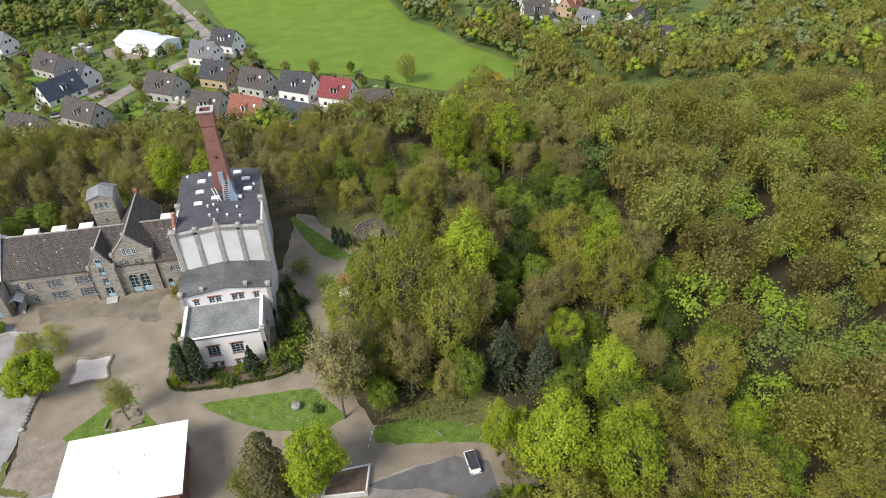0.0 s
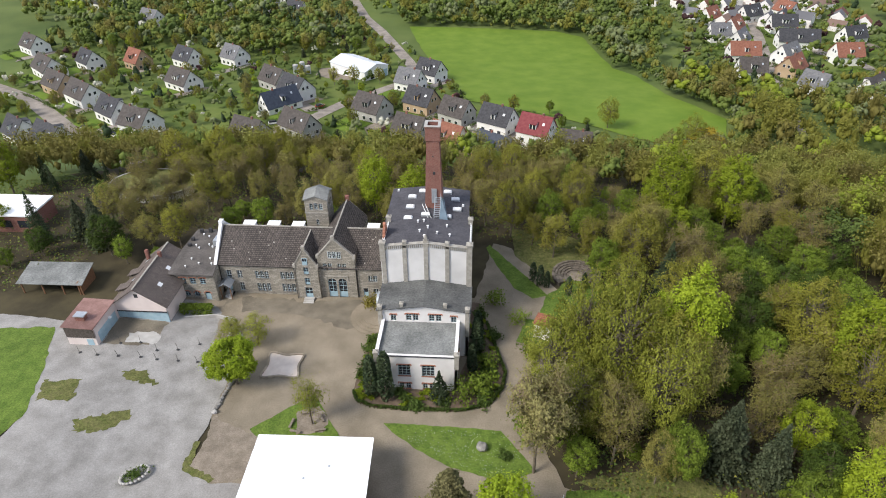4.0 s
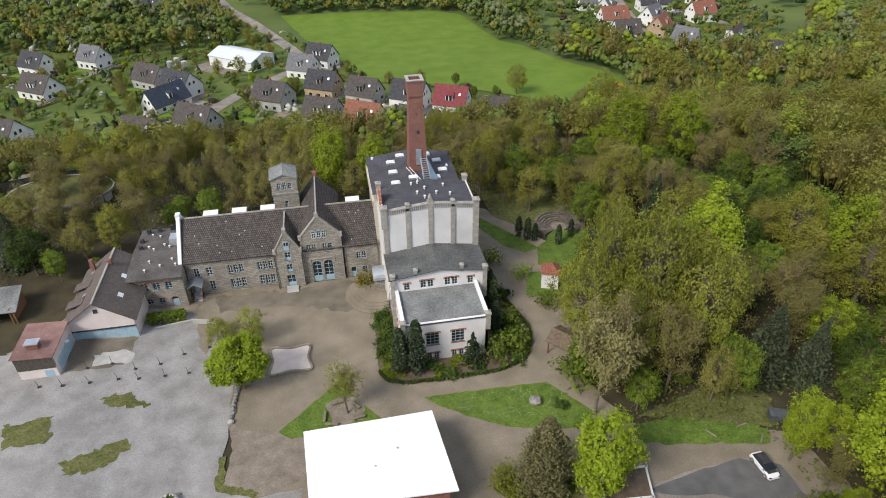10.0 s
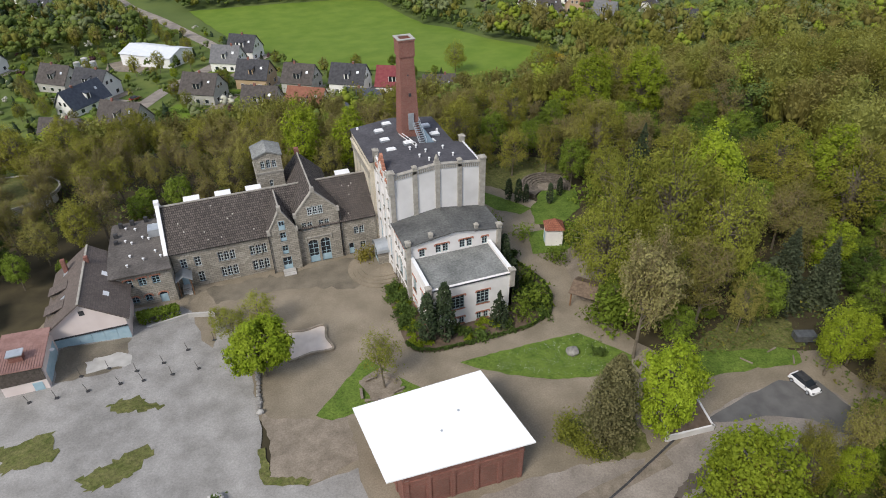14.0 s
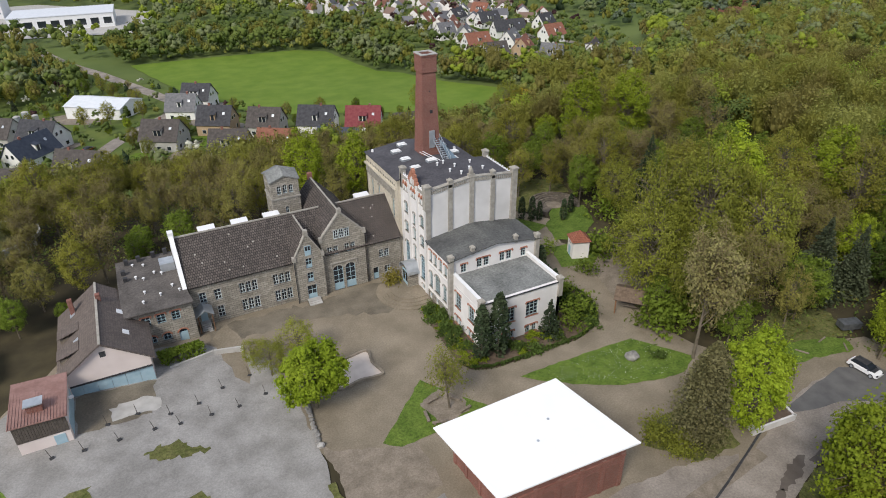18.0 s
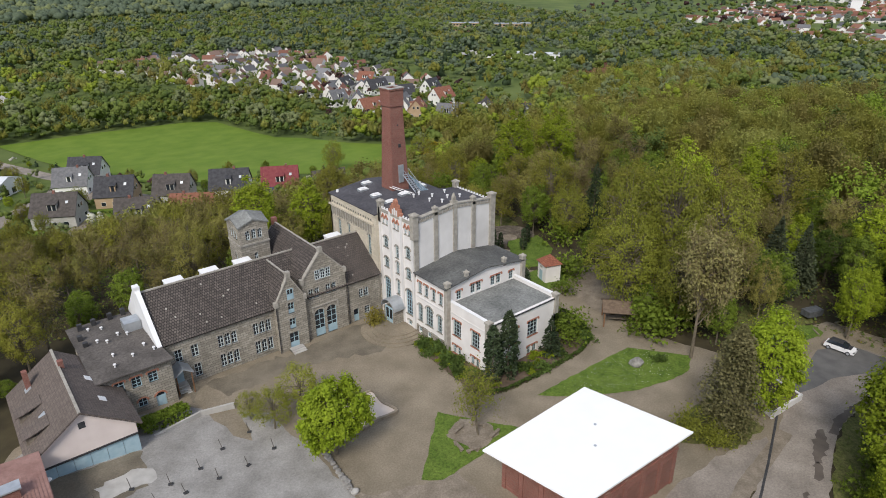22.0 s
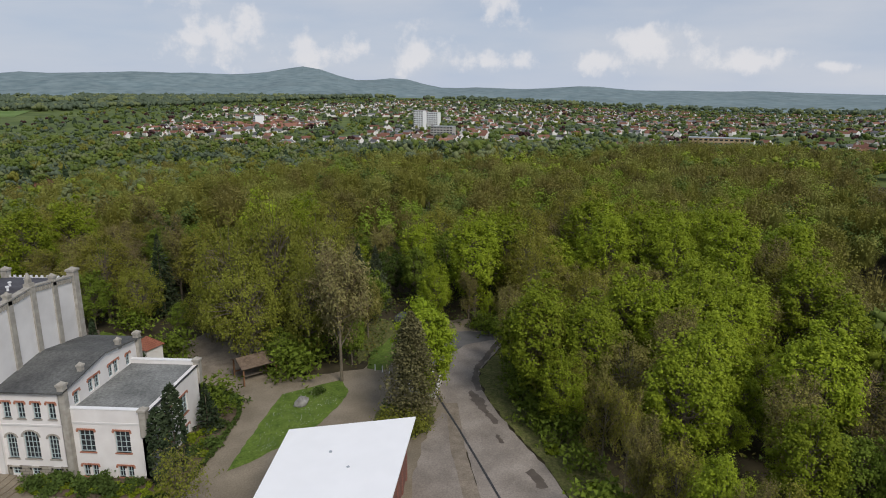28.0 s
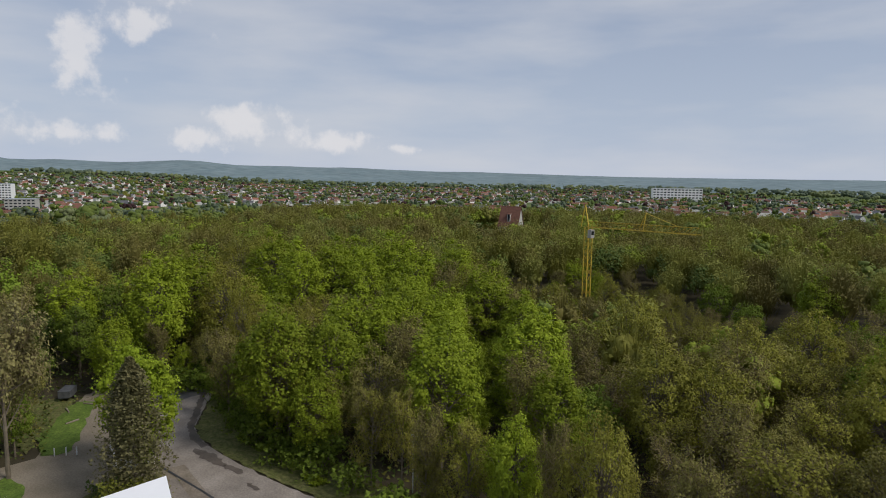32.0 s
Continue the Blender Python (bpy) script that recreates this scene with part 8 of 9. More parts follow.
rock("boulder", 18.0, -11.8, 0.45, 1.15, 3, "large grey boulder on the lawn", flat=0.85)
random.seed(12)
for k in range(11):
    t = k / 10
    ob = rock("border_rock", -25.6 - 0.7 * t, 0.4 - 7.2 * t, 0.2, random.uniform(0.4, 0.6), k, "rough grey border stone along the yard")
    ob["group"] = "border stones"
ob = rock("border_rock", -26.2, -7.2, 0.3, 0.55, 31, "pale end stone of the border row", M_concrete)
put(T_shrub[1], 21.4, -13.4, 0.7)
put(T_shrub[1], 22.0, -13.0, 0.5)
flower_rng = np.random.default_rng(4)
fp = []
while len(fp) < 420:
    x, y = flower_rng.uniform(6, 24), flower_rng.uniform(-17, -8.5)
    if noise.noise((x * 0.35, y * 0.35, 0)) + flower_rng.normal() * 0.3 > 0.1 and inside((x, y), [(3, -8), (21, -8.6), (26, -15.4), (18, -16.6), (8, -12)]):
        fp.append((x, y, 0.09))
v, f = quads(np.array(fp), np.full(len(fp), 0.04), flower_rng, up=3)
tagged(mesh_part("daisies", v, f, M_white), "white daisies in the lawn", "flowers", kind="stuff")


def bench(x, y, rz, L=1.9):
    b = thing("log_bench", (x, y, 0.03), "weathered split-log bench on the lawn", "bench", "log benches", rz=rz)
    bm = B((-L / 2, -0.2, 0.28, L / 2, 0.2, 0.44))
    bmesh.ops.bevel(bm, geom=bm.edges[:], offset=0.04, segments=1, affect="EDGES")
    part("seat", bm, M_wood, b, local=True)
    for s in (-1, 1):
        part("foot", B((s * L * 0.33 - 0.14, -0.16, -0.05, s * L * 0.33 + 0.14, 0.16, 0.28)), M_wood, b, local=True)


for a in ((-12.8, -8.8, 82), (-10.9, -6.5, 10), (-8.2, -7.4, -55), (-7.9, -9.9, 12), (-11.8, -10.4, -12)):
    bench(*a)

post0 = thing("post_holder", (-54.1, 7.1, 0), "thin dark steel post leaning in a small footing", "post")
part("pole", rod(bmesh.new(), (-0.25, 0.15, 1.5), (0, 0, 0), 0.035), M_wood_dark, post0, local=True)
part("footing", B((-0.25, -0.2, -0.05, 0.25, 0.2, 0.14)), M_dark, post0, local=True)
first = True
for x, y in ((-54.1, 7.1), (-48.6, 6.6), (-47.5, 3.4), (-45.2, 7.3), (-43.6, 3.8), (-41.6, 5.9), (-40.7, 3.7), (-38.1, 6.7), (-34.8, 8.7), (-33.5, 4.2), (-31.0, 9.8), (-29.9, 5.1), (-54.5, 3.5), (-51.2, 3.2), (-37.0, 4.0)):
    m = pose(x, y, land(x, y), 0, 0, random.uniform(-30, 30))
    if first:
        post0.matrix_basis, first = m, False
        post0["group"] = "posts in the yard"
    else:
        copy_thing(post0, m)

bed = thing("flower_ring", (-33.6, -20.0, 0), "oval stone-edged flower bed on the asphalt", "flower bed")
for k in range(22):
    a = 2 * math.pi * k / 22
    c, s = math.cos(0.75), math.sin(0.75)
    px, py = 2.1 * math.cos(a), 1.25 * math.sin(a)
    bm = bmesh.new()
    bmesh.ops.create_icosphere(bm, subdivisions=1, radius=0.3)
    bmesh.ops.scale(bm, vec=(1, 0.8, 0.8), verts=bm.verts)
    bmesh.ops.translate(bm, vec=(-33.6 + px * c - py * s, -20.0 + px * s + py * c, 0.62), verts=bm.verts)
    part("edge_stone", bm, M_concrete, bed)
rng = np.random.default_rng(8)
p = rng.normal(size=(260, 3)) * (0.85, 0.5, 0.12)
p = np.stack([-33.6 + p[:, 0] * 0.73 - p[:, 1] * 0.68, -20.0 + p[:, 0] * 0.68 + p[:, 1] * 0.73, 0.75 + np.abs(p[:, 2])], 1)
v, f = quads(p - np.array((-33.6, -20.0, 0)), rng.uniform(0.1, 0.22, 260), rng)
mesh_part("plants", v, f, L_hedge, bed)
pl = thing("planter", (25, -27.8, 0), "raised planting box with pale concrete and brick walls", "planter")
PC = ((21.2, -29.9), (27.8, -30.5), (28.9, -25.8), (22.6, -25.9))
for i in range(4):
    p, q = PC[i], PC[(i + 1) % 4]
    L = math.hypot(q[0] - p[0], q[1] - p[1])
    bm = bmesh.new()
    obox(bm, p, ((q[0] - p[0]) / L, (q[1] - p[1]) / L), 0.0 if i % 2 else -0.12, L if i % 2 else L + 0.12, -0.24, 0.0 if i % 2 else 0.004, -0.3, 1.0)
    part("wall", bm, M_plaster_old, pl, "pale rendered wall")
part("soil", prism(bmesh.new(), [(25.1 + (x - 25.1) * 0.95, -28 + (y + 28) * 0.94, 0.2) for x, y in PC], (0, 0, 0.66)), M_soil, pl, "brown earth")

# ---------------------------------------------------------------- car and trailer
def car(x, y, rz, paint=None, label="small white hatchback with a black roof and dark windows", lift=0.05):
    c = thing("car", (x, y, land(x, y) + lift), label, "car", rz=rz)
    prof = [(-2.0, 0.35), (-2.02, 0.75), (-1.9, 0.95), (-1.45, 1.02), (1.0, 1.0), (1.75, 0.9), (2.05, 0.7), (2.08, 0.35)]
    bm = prism(bmesh.new(), [(a, -0.86, z) for a, z in prof], (0, 1.72, 0))
    bmesh.ops.bevel(bm, geom=[e for e in bm.edges if abs(e.verts[0].co.y - e.verts[1].co.y) < 0.01 and e.verts[0].co.z > 0.5], offset=0.12, segments=2, affect="EDGES")
    part("body", bm, paint or M_car_white, c, local=True, smooth=False)
    bm = bmesh.new()
    lo = [bm.verts.new(p) for p in ((-1.75, -0.78, 0.98), (1.15, -0.78, 0.96), (1.15, 0.78, 0.96), (-1.75, 0.78, 0.98))]
    hi = [bm.verts.new(p) for p in ((-1.35, -0.62, 1.46), (0.35, -0.62, 1.50), (0.35, 0.62, 1.50), (-1.35, 0.62, 1.46))]
    for i in range(4):
        bm.faces.new((lo[i], lo[(i + 1) % 4], hi[(i + 1) % 4], hi[i]))
    bm.faces.new(hi)
    part("glasshouse", bm, M_glass, c, "dark tinted glass", local=True)
    part("roof", B((-1.36, -0.63, 1.47, 0.36, 0.63, 1.53)), M_dark, c, "black roof", local=True)
    part("bonnet", B((0.95, -0.7, 0.99, 1.55, 0.7, 1.01)), M_dark, c, local=True)
    for s in (-1, 1):
        part("headlight", B((1.9, s * 0.66 - 0.15, 0.62, 2.07, s * 0.66 + 0.15, 0.76)), M_glass, c, local=True)
        part("tail_light", B((-2.04, s * 0.7 - 0.12, 0.7, -1.95, s * 0.7 + 0.12, 0.9)), M_brick, c, local=True)
        part("mirror", B((0.75, s * 0.95 - 0.08, 0.98, 0.9, s * 0.95 + 0.08, 1.12)), M_dark, c, local=True)
        for a in (-1.3, 1.3):
            bm = cyl(bmesh.new(), 0, 0, -0.1, 0.1, 0.33, seg=16)
            bmesh.ops.rotate(bm, verts=bm.verts, cent=(0, 0, 0), matrix=Matrix.Rotation(radians(90), 3, "X"))
            bmesh.ops.translate(bm, verts=bm.verts, vec=(a, s * 0.80, 0.33))
            w = part("wheel", bm, M_dark, c, local=True)
            bm = cyl(bmesh.new(), 0, 0, -0.02, 0.02, 0.2, seg=12)
            bmesh.ops.rotate(bm, verts=bm.verts, cent=(0, 0, 0), matrix=Matrix.Rotation(radians(90), 3, "X"))
            bmesh.ops.translate(bm, verts=bm.verts, vec=(a, s * 0.905, 0.33))
            part("rim", bm, M_zinc, w, local=True)


car(44.4, -28.6, -86)
M_trailer = mat("dark_grey_tarpaulin", (0.06, 0.065, 0.07), (0.11, 0.115, 0.12), 1.5, 0.5)
trl = thing("trailer", (51.2, -21.6, 0), "dark grey covered trailer parked under the trees", "trailer", rz=-20)
part("box", B((-1.5, -0.8, 0.55, 1.5, 0.8, 1.5)), M_trailer, trl, local=True)
part("cover", B((-1.52, -0.82, 1.5, 1.52, 0.82, 1.58)), M_trailer, trl, local=True)
part("drawbar", B((1.5, -0.05, 0.5, 2.6, 0.05, 0.6)), M_dark, trl, local=True)
for s in (-1, 1):
    bm = cyl(bmesh.new(), 0, 0, -0.1, 0.1, 0.3, seg=12)
    bmesh.ops.rotate(bm, verts=bm.verts, cent=(0, 0, 0), matrix=Matrix.Rotation(radians(90), 3, "X"))
    bmesh.ops.translate(bm, verts=bm.verts, vec=(0, s * 0.8, 0.3))
    part("wheel", bm, M_dark, trl, local=True)
for x, y in ((29.8, -20.0), (29.4, -21.2), (29.0, -22.3)):
    ob = part("bollard", cyl(bmesh.new(), 0, 0, -0.2, 1.0, 0.07, seg=8), M_white)
    ob.matrix_world = pose(x, y, 0)
    tagged(ob, "short white post beside the lane", "bollard", "white posts")
for x, y, hh in ((1.6, -53.2, 6.3), (42.6, -42.6, 4.5)):
    lp = thing("street_lamp", (x, y, land(x, y)), "slim grey street lamp at the wood's edge", "lamp")
    part("pole", cyl(bmesh.new(), 0, 0, -0.3, hh, 0.07, 0.05, 8), M_zinc, lp, local=True)
    part("lantern", B((-0.7, -0.14, hh, 0.15, 0.14, hh + 0.12)), M_zinc, lp, local=True)
for k, (x, y) in enumerate(((52, -26.0), (53, -25.2), (47, -24.2), (40.5, -22.0), (45.5, -21.5))):
    ob = part("fallen_log", cyl(bmesh.new(), 0, 0, -0.9, 0.9, 0.14, 0.11, 8), M_wood)
    ob.matrix_world = pose(x, y, land(x, y) + 0.13, 90, 0, k * 70)
    tagged(ob, "pale fallen log on the grass", "log", "fallen logs")

# ---------------------------------------------------------------- amphitheatre
M_stone_dark = mat("dark_stone", (0.10, 0.085, 0.068), (0.17, 0.145, 0.12), 1.5, 0.95, 0.5, 9, rand=0.25)
amp = thing("stone_amphitheatre", (37.4, 33.5, 0), "small round amphitheatre of dark stone rings", "amphitheatre")
for k in range(6):
    r = 1.6 + 0.62 * k
    for i in range(16):
        a0, a1 = radians(-40 + 260 * i / 16 + 0.5), radians(-40 + 260 * (i + 1) / 16 - 0.5)
        pts = [(37.4 + q * math.cos(a), 33.9 + q * math.sin(a)) for q, a in ((r, a0), (r, a1), (r + 0.52, a1), (r + 0.52, a0))]
        part("stone", prism(bmesh.new(), [(*p, -0.1) for p in pts], (0, 0, 0.2 + 0.13 * k + random.uniform(-0.03, 0.03))), M_stone_dark, amp)
part("floor", cyl(bmesh.new(), 37.4, 33.9, -0.1, 0.09, 1.6, seg=20), M_path, amp)
for k in range(3):
    pt = thing("standing_stone", (39.8 + 0.9 * k, 1.5 - 0.6 * k, 0), "slim upright timber post in the clearing", "post", "timber posts")
    part("post", cyl(bmesh.new(), 0, 0, -0.2, 2.1, 0.09, seg=7), M_brown_wood, pt, local=True)

# ---------------------------------------------------------------- hedges and bed plants
def hedge(name, line, w, h, leaf, label, seed, dens=95, size=0.13):
    rng = np.random.default_rng(seed)
    P = []
    for (xa, ya), (xb, yb) in zip(line, line[1:]):
        L = math.hypot(xb - xa, yb - ya)
        n = int(L * dens)
        t = rng.random(n)
        q = rng.uniform(-w / 2, w / 2, n)
        nx, ny = -(yb - ya) / L, (xb - xa) / L
        z = h * np.where(np.abs(q) > w * 0.36, rng.random(n), rng.uniform(0.75, 1.05, n))
        P.append(np.stack([xa + (xb - xa) * t + nx * q, ya + (yb - ya) * t + ny * q, z], 1))
    P = np.concatenate(P)
    P[:, 2] += [land(x, y) for x, y in P[:, :2]]
    v, f = quads(P, size * rng.uniform(0.7, 1.4, len(P)), rng)
    return tagged(mesh_part(name, v, f, leaf), label, "hedge")


HEDGE = [(-3.4, 12.4), (-3.9, 4), (-4.1, -1.2), (-3.1, -3.3), (-0.4, -4.4), (5.4, -4.7), (14.2, -4.5), (18.9, -3.0), (21.3, 0.9), (21.9, 4.7), (20.5, 10), (18.5, 18)]
hedge("box_hedge", HEDGE[2:], 0.5, 0.55, L_hedge, "clipped low box hedge round the planted bed", 41)
hedge("annex_hedge", [(-41.6, 17.0), (-38.4, 17.6), (-35.6, 18.0)], 2.2, 1.5, L_mid, "loose green hedge before the annex", 42, 260, 0.17)
rail = thing("ramp_rail", (-34, 16.5, 0), "low concrete ramp wall with a pipe rail", "rail")
for (xa, ya), (xb, yb) in (((-40.5, 15.6), (-34.5, 16.6)), ((-34.5, 16.6), (-30.5, 15.6))):
    L = math.hypot(xb - xa, yb - ya)
    part("kerb", obox(bmesh.new(), (xa, ya), ((xb - xa) / L, (yb - ya) / L), 0, L, -0.15, 0.15, -0.1, 0.9), M_concrete, rail)
random.seed(33)
for k in range(46):
    t = random.random()
    if t < 0.5:
        x, y = random.uniform(-3.4, -0.9), random.uniform(-2.5, 13)
    elif t < 0.8:
        x, y = random.uniform(2.5, 13.5), random.uniform(-4.0, -0.8)
    else:
        x, y = random.uniform(15.8, 20.3), random.uniform(-2, 16)
    put(random.choice(T_shrub[1:]), x, y, random.uniform(0.5, 1.0))
for x, y, s in ((26.5, 9.5, 0.9), (24.6, 18.4, 0.8), (32.6, 12.6, 1.3), (33.4, 14.8, 1.2), (47, 27, 1.3), (42.5, 25, 1.4), (25.4, -7.4, 1.2), (27.0, -8.6, 1.5), (29.5, -8.0, 1.6), (34, -8, 1.6), (20, 24, 0.9)):
    put(T_shrub[0], x, y, s)
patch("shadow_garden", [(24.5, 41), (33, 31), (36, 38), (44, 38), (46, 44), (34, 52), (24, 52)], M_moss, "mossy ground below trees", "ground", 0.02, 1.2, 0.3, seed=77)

# ---------------------------------------------------------------- far buildings
def block(name, at, L, W, H, m, label, cat, rz, storeys=1, cols=6, roofm=None):
    b = thing(name, (*at, land(*at)), label, cat, rz=rz)
    part("wall", B((-L / 2, -W / 2, -2, L / 2, W / 2, H)), m, b, local=True)
    part("roof", B((-L / 2 - 0.3, -W / 2 - 0.3, H, L / 2 + 0.3, W / 2 + 0.3, H + 0.4)), roofm or M_zinc, b, local=True)
    for s in range(storeys):
        for side in (-1, 1):
            for k in range(cols):
                x = -L / 2 + L * (k + 0.5) / cols
                z = H * (s + 0.5) / storeys
                y = side * W / 2
                part("window", B((x - L / cols * 0.32, min(y, y + side * 0.06), z - H / storeys * 0.22, x + L / cols * 0.32, max(y, y + side * 0.06), z + H / storeys * 0.22)), M_glass, b, local=True)
    return b


wh = thing("works_hall", (-45, 228, land(-45, 228)), "white sheet-metal works hall with a pale roof", "hall", rz=-38)
bm = prism(bmesh.new(), [(-12.5, -7.5, -1), (-12.5, 7.5, -1), (-12.5, 7.5, 5.2), (-12.5, 0, 7.2), (-12.5, -7.5, 5.2)], (25, 0, 0))
part("wall", bm, M_white, wh, local=True)
bm = bmesh.new()
slab(bm, [(-12.8, -7.9, 5.15), (12.8, -7.9, 5.15), (12.8, 0, 7.35), (-12.8, 0, 7.35)], 0.15)
slab(bm, [(12.8, 7.9, 5.15), (-12.8, 7.9, 5.15), (-12.8, 0, 7.35), (12.8, 0, 7.35)], 0.15)
part("roof", bm, M_zinc_pale, wh, local=True)
for y in (-4, 0.5):
    part("window", B((12.5, y, 1.0, 12.56, y + 2.4, 3.0)), M_glass, wh, local=True)
part("gate", B((12.5, 3.8, 0, 12.56, 6.8, 3.6)), M_blue, wh, local=True)
for k, (dx, dy, h) in enumerate(((0, 0, 4.5), (3, 1.5, 5.5), (6, 0.5, 4.0), (3, -2.5, 3.5))):
    tk = thing("plant_tank", (-76 + dx, 226 + dy, land(-76 + dx, 226 + dy)), "grey steel tank of the works", "tank", "works tanks")
    part("shell", cyl(bmesh.new(), 0, 0, -0.3, h, 1.3, seg=14), M_zinc, tk, local=True)
    part("lid", cyl(bmesh.new(), 0, 0, h, h + 0.3, 1.35, 0.5, 14), M_concrete, tk, local=True)
kg = thing("nursery_pavilion", (-68, 66, land(-68, 66)), "curved grassy-roofed pavilion with a pale rim", "pavilion")
pts = [(-68 + 11 * math.cos(radians(a)), 64 + 7.5 * math.sin(radians(a))) for a in range(0, 360, 15)]
zz = land(-68, 66)
part("roof", prism(bmesh.new(), [(*p, zz + 3.0) for p in pts], (0, 0, 0.35)), M_moss, kg)
part("wall", prism(bmesh.new(), [(-68 + (p[0] + 68) * 0.9, 64 + (p[1] - 64) * 0.9, zz - 2) for p in pts], (0, 0, 5.0)), M_plaster, kg)
bm = bmesh.new()
for p, q in zip(pts, pts[1:] + pts[:1]):
    L = math.hypot(q[0] - p[0], q[1] - p[1])
    obox(bm, p, ((q[0] - p[0]) / L, (q[1] - p[1]) / L), -0.02, L + 0.02, -0.1, 0.2, zz + 2.9, zz + 3.5)
part("rim", bm, M_concrete, kg)
M_car_red = mat("red_car_paint", (0.28, 0.015, 0.02), (0.3, 0.02, 0.025), 1.0, 0.3, spec=0.6)
car(-137.5, 144.5, -40, None, "small white car parked by the village street", 0.3)
car(-123.0, 139.1, -38, None, "small white car parked by the village street", 0.3)
car(-65.6, 153.5, 20, None, "small white car parked by the village street", 0.3)
car(-51.8, 174.0, 30, M_car_red, "small red car on the village street", 0.3)
block("white_roofed_hall", (-95, 46.6), 17, 9, 4.2, M_brick, "low brick hall with a white roof", "hall", 0, 1, 4, M_white_roof)
block("factory_hall", (-60, 455), 62, 34, 9, M_white, "large white factory hall with a flat roof", "factory", -4, 1, 8, M_zinc_pale)
block("factory_hall", (-118, 520), 40, 30, 12, M_white, "white factory hall with a red stripe", "factory", -4, 1, 5, M_zinc_pale)
block("tower_block", (1120, 52), 26, 14, 30, M_white, "white high-rise block above the town", "apartment block", 70, 8, 6)
block("tower_block", (1090, 72), 18, 14, 34, M_white, "white high-rise block above the town", "apartment block", 70, 9, 4)
block("office_block", (900, 20), 34, 16, 18, M_concrete, "grey concrete office block with window bands", "office block", 75, 5, 7)
block("white_block", (1150, 384), 22, 16, 20, M_white, "white apartment block on the rise", "apartment block", 30, 5, 4)
block("hospital", (962, -1268), 112, 22, 30, M_white, "long white hospital block in the town", "hospital", 52, 5, 14)
block("school", (760, -330), 70, 18, 13, M_render_tan, "long tan school building", "school", 70, 3, 12)
cr_ = thing("tower_crane", (46.8, -120.3, land(46.8, -120.3)), "yellow tower crane standing in the wood", "crane")
cz0 = land(46.8, -120.3)
bm = bmesh.new()
h0 = 23.0 - cz0
for sx, sy in ((-0.6, -0.6), (0.6, -0.6), (0.6, 0.6), (-0.6, 0.6)):
    rod(bm, (sx, sy, 0), (sx, sy, h0), 0.1, 4)
for k in range(int(h0 / 1.5)):
    z = k * 1.5
    for a, b in (((-0.6, -0.6), (0.6, -0.6)), ((0.6, -0.6), (0.6, 0.6)), ((0.6, 0.6), (-0.6, 0.6)), ((-0.6, 0.6), (-0.6, -0.6))):
        rod(bm, (*a, z), (*b, z + 1.5), 0.06, 3)
part("mast", bm, M_crane, cr_, local=True)
jd = Vector((-32.6, 5.9, 1.4)).normalized()
bm = bmesh.new()
side = Vector((-jd.y, jd.x, 0)).normalized()
base = Vector((0, 0, h0))
for o in (side * 0.6, side * -0.6, Vector((0, 0, 1.2))):
    rod(bm, base + o, base + o + jd * 33, 0.1, 4)
for k in range(22):
    p = base + jd * (k * 1.5)
    q = base + jd * (k * 1.5 + 1.5)
    rod(bm, p + side * 0.6, q + Vector((0, 0, 1.2)), 0.05, 3)
    rod(bm, p - side * 0.6, q + Vector((0, 0, 1.2)), 0.05, 3)
part("jib", bm, M_crane, cr_, local=True)
bm = bmesh.new()
apx = base - jd * 1.6 + Vector((0, 0, 4.8))
rod(bm, base, apx, 0.14, 4)
rod(bm, base - jd * 3, apx, 0.12, 4)
mp = base + jd * 19 + Vector((0, 0, 3.4))
rod(bm, base + jd * 18.4, mp, 0.1, 4)
rod(bm, mp, base + jd * 28 + Vector((0, 0, 1.2)), 0.06, 3)
rod(bm, mp, base + jd * 17, 0.08, 3)
part("apex_frame", bm, M_crane, cr_, local=True)
part("cabin", B((-1.5, -0.3, h0 - 2.3, -0.5, 0.7, h0 - 0.5)), M_concrete, cr_, "pale grey operator cabin", local=True)
part("cabin_window", B((-1.55, -0.15, h0 - 1.6, -1.5, 0.55, h0 - 0.8)), M_glass, cr_, local=True)


# ---------------------------------------------------------------- far woods, hedges and town
EASTV = [(112, 190), (195, 176), (240, 250), (245, 520), (128, 520), (125, 300), (106, 240)]
EAST_NEAR = [(91, -78), (87, 74), (60, 78), (60, 100), (150, 105), (178, 90), (185, 0), (182, -90), (120, -150), (60, -180), (-30, -150), (-44, -80), (-8, -112), (60, -97)]
far_wood("near_wood", "mixed spring woodland beside the grounds", spots_in(EAST_NEAR, 7.6, 70, [SOUTH, LOW_PATCH]), [3, 1, 0, 9, 2, 12, 1, 10, 9, 3, 1, 0, 2, 11, 1, 9], 70, (12.5, 18.5), n=760, size=0.21, wide=(0.28, 0.36), patchy=0.03, m=26, core=0.24, solid=0.36)
far_wood("east_wood", "mixed spring woodland running to the east", spots_in([(60, 100), (150, 105), (236, 110), (250, 0), (270, -80), (330, -150), (390, -250), (330, -300), (240, -290), (270, -360), (200, -420), (60, -330), (-90, -230), (-100, -120), (-44, -80), (120, -100), (180, 0)], 7.6, 71, [EAST_NEAR, SOUTH, [(205, -252), (246, -252), (246, -215), (150, -160), (140, -185)]]), [12, 1, 2, 9, 0, 2, 1, 10, 9, 12, 1, 0, 10, 1, 2], 71, (11, 17), n=240, size=0.27, wide=(0.3, 0.39), patchy=0.03, m=18, core=0.25, solid=0.7)
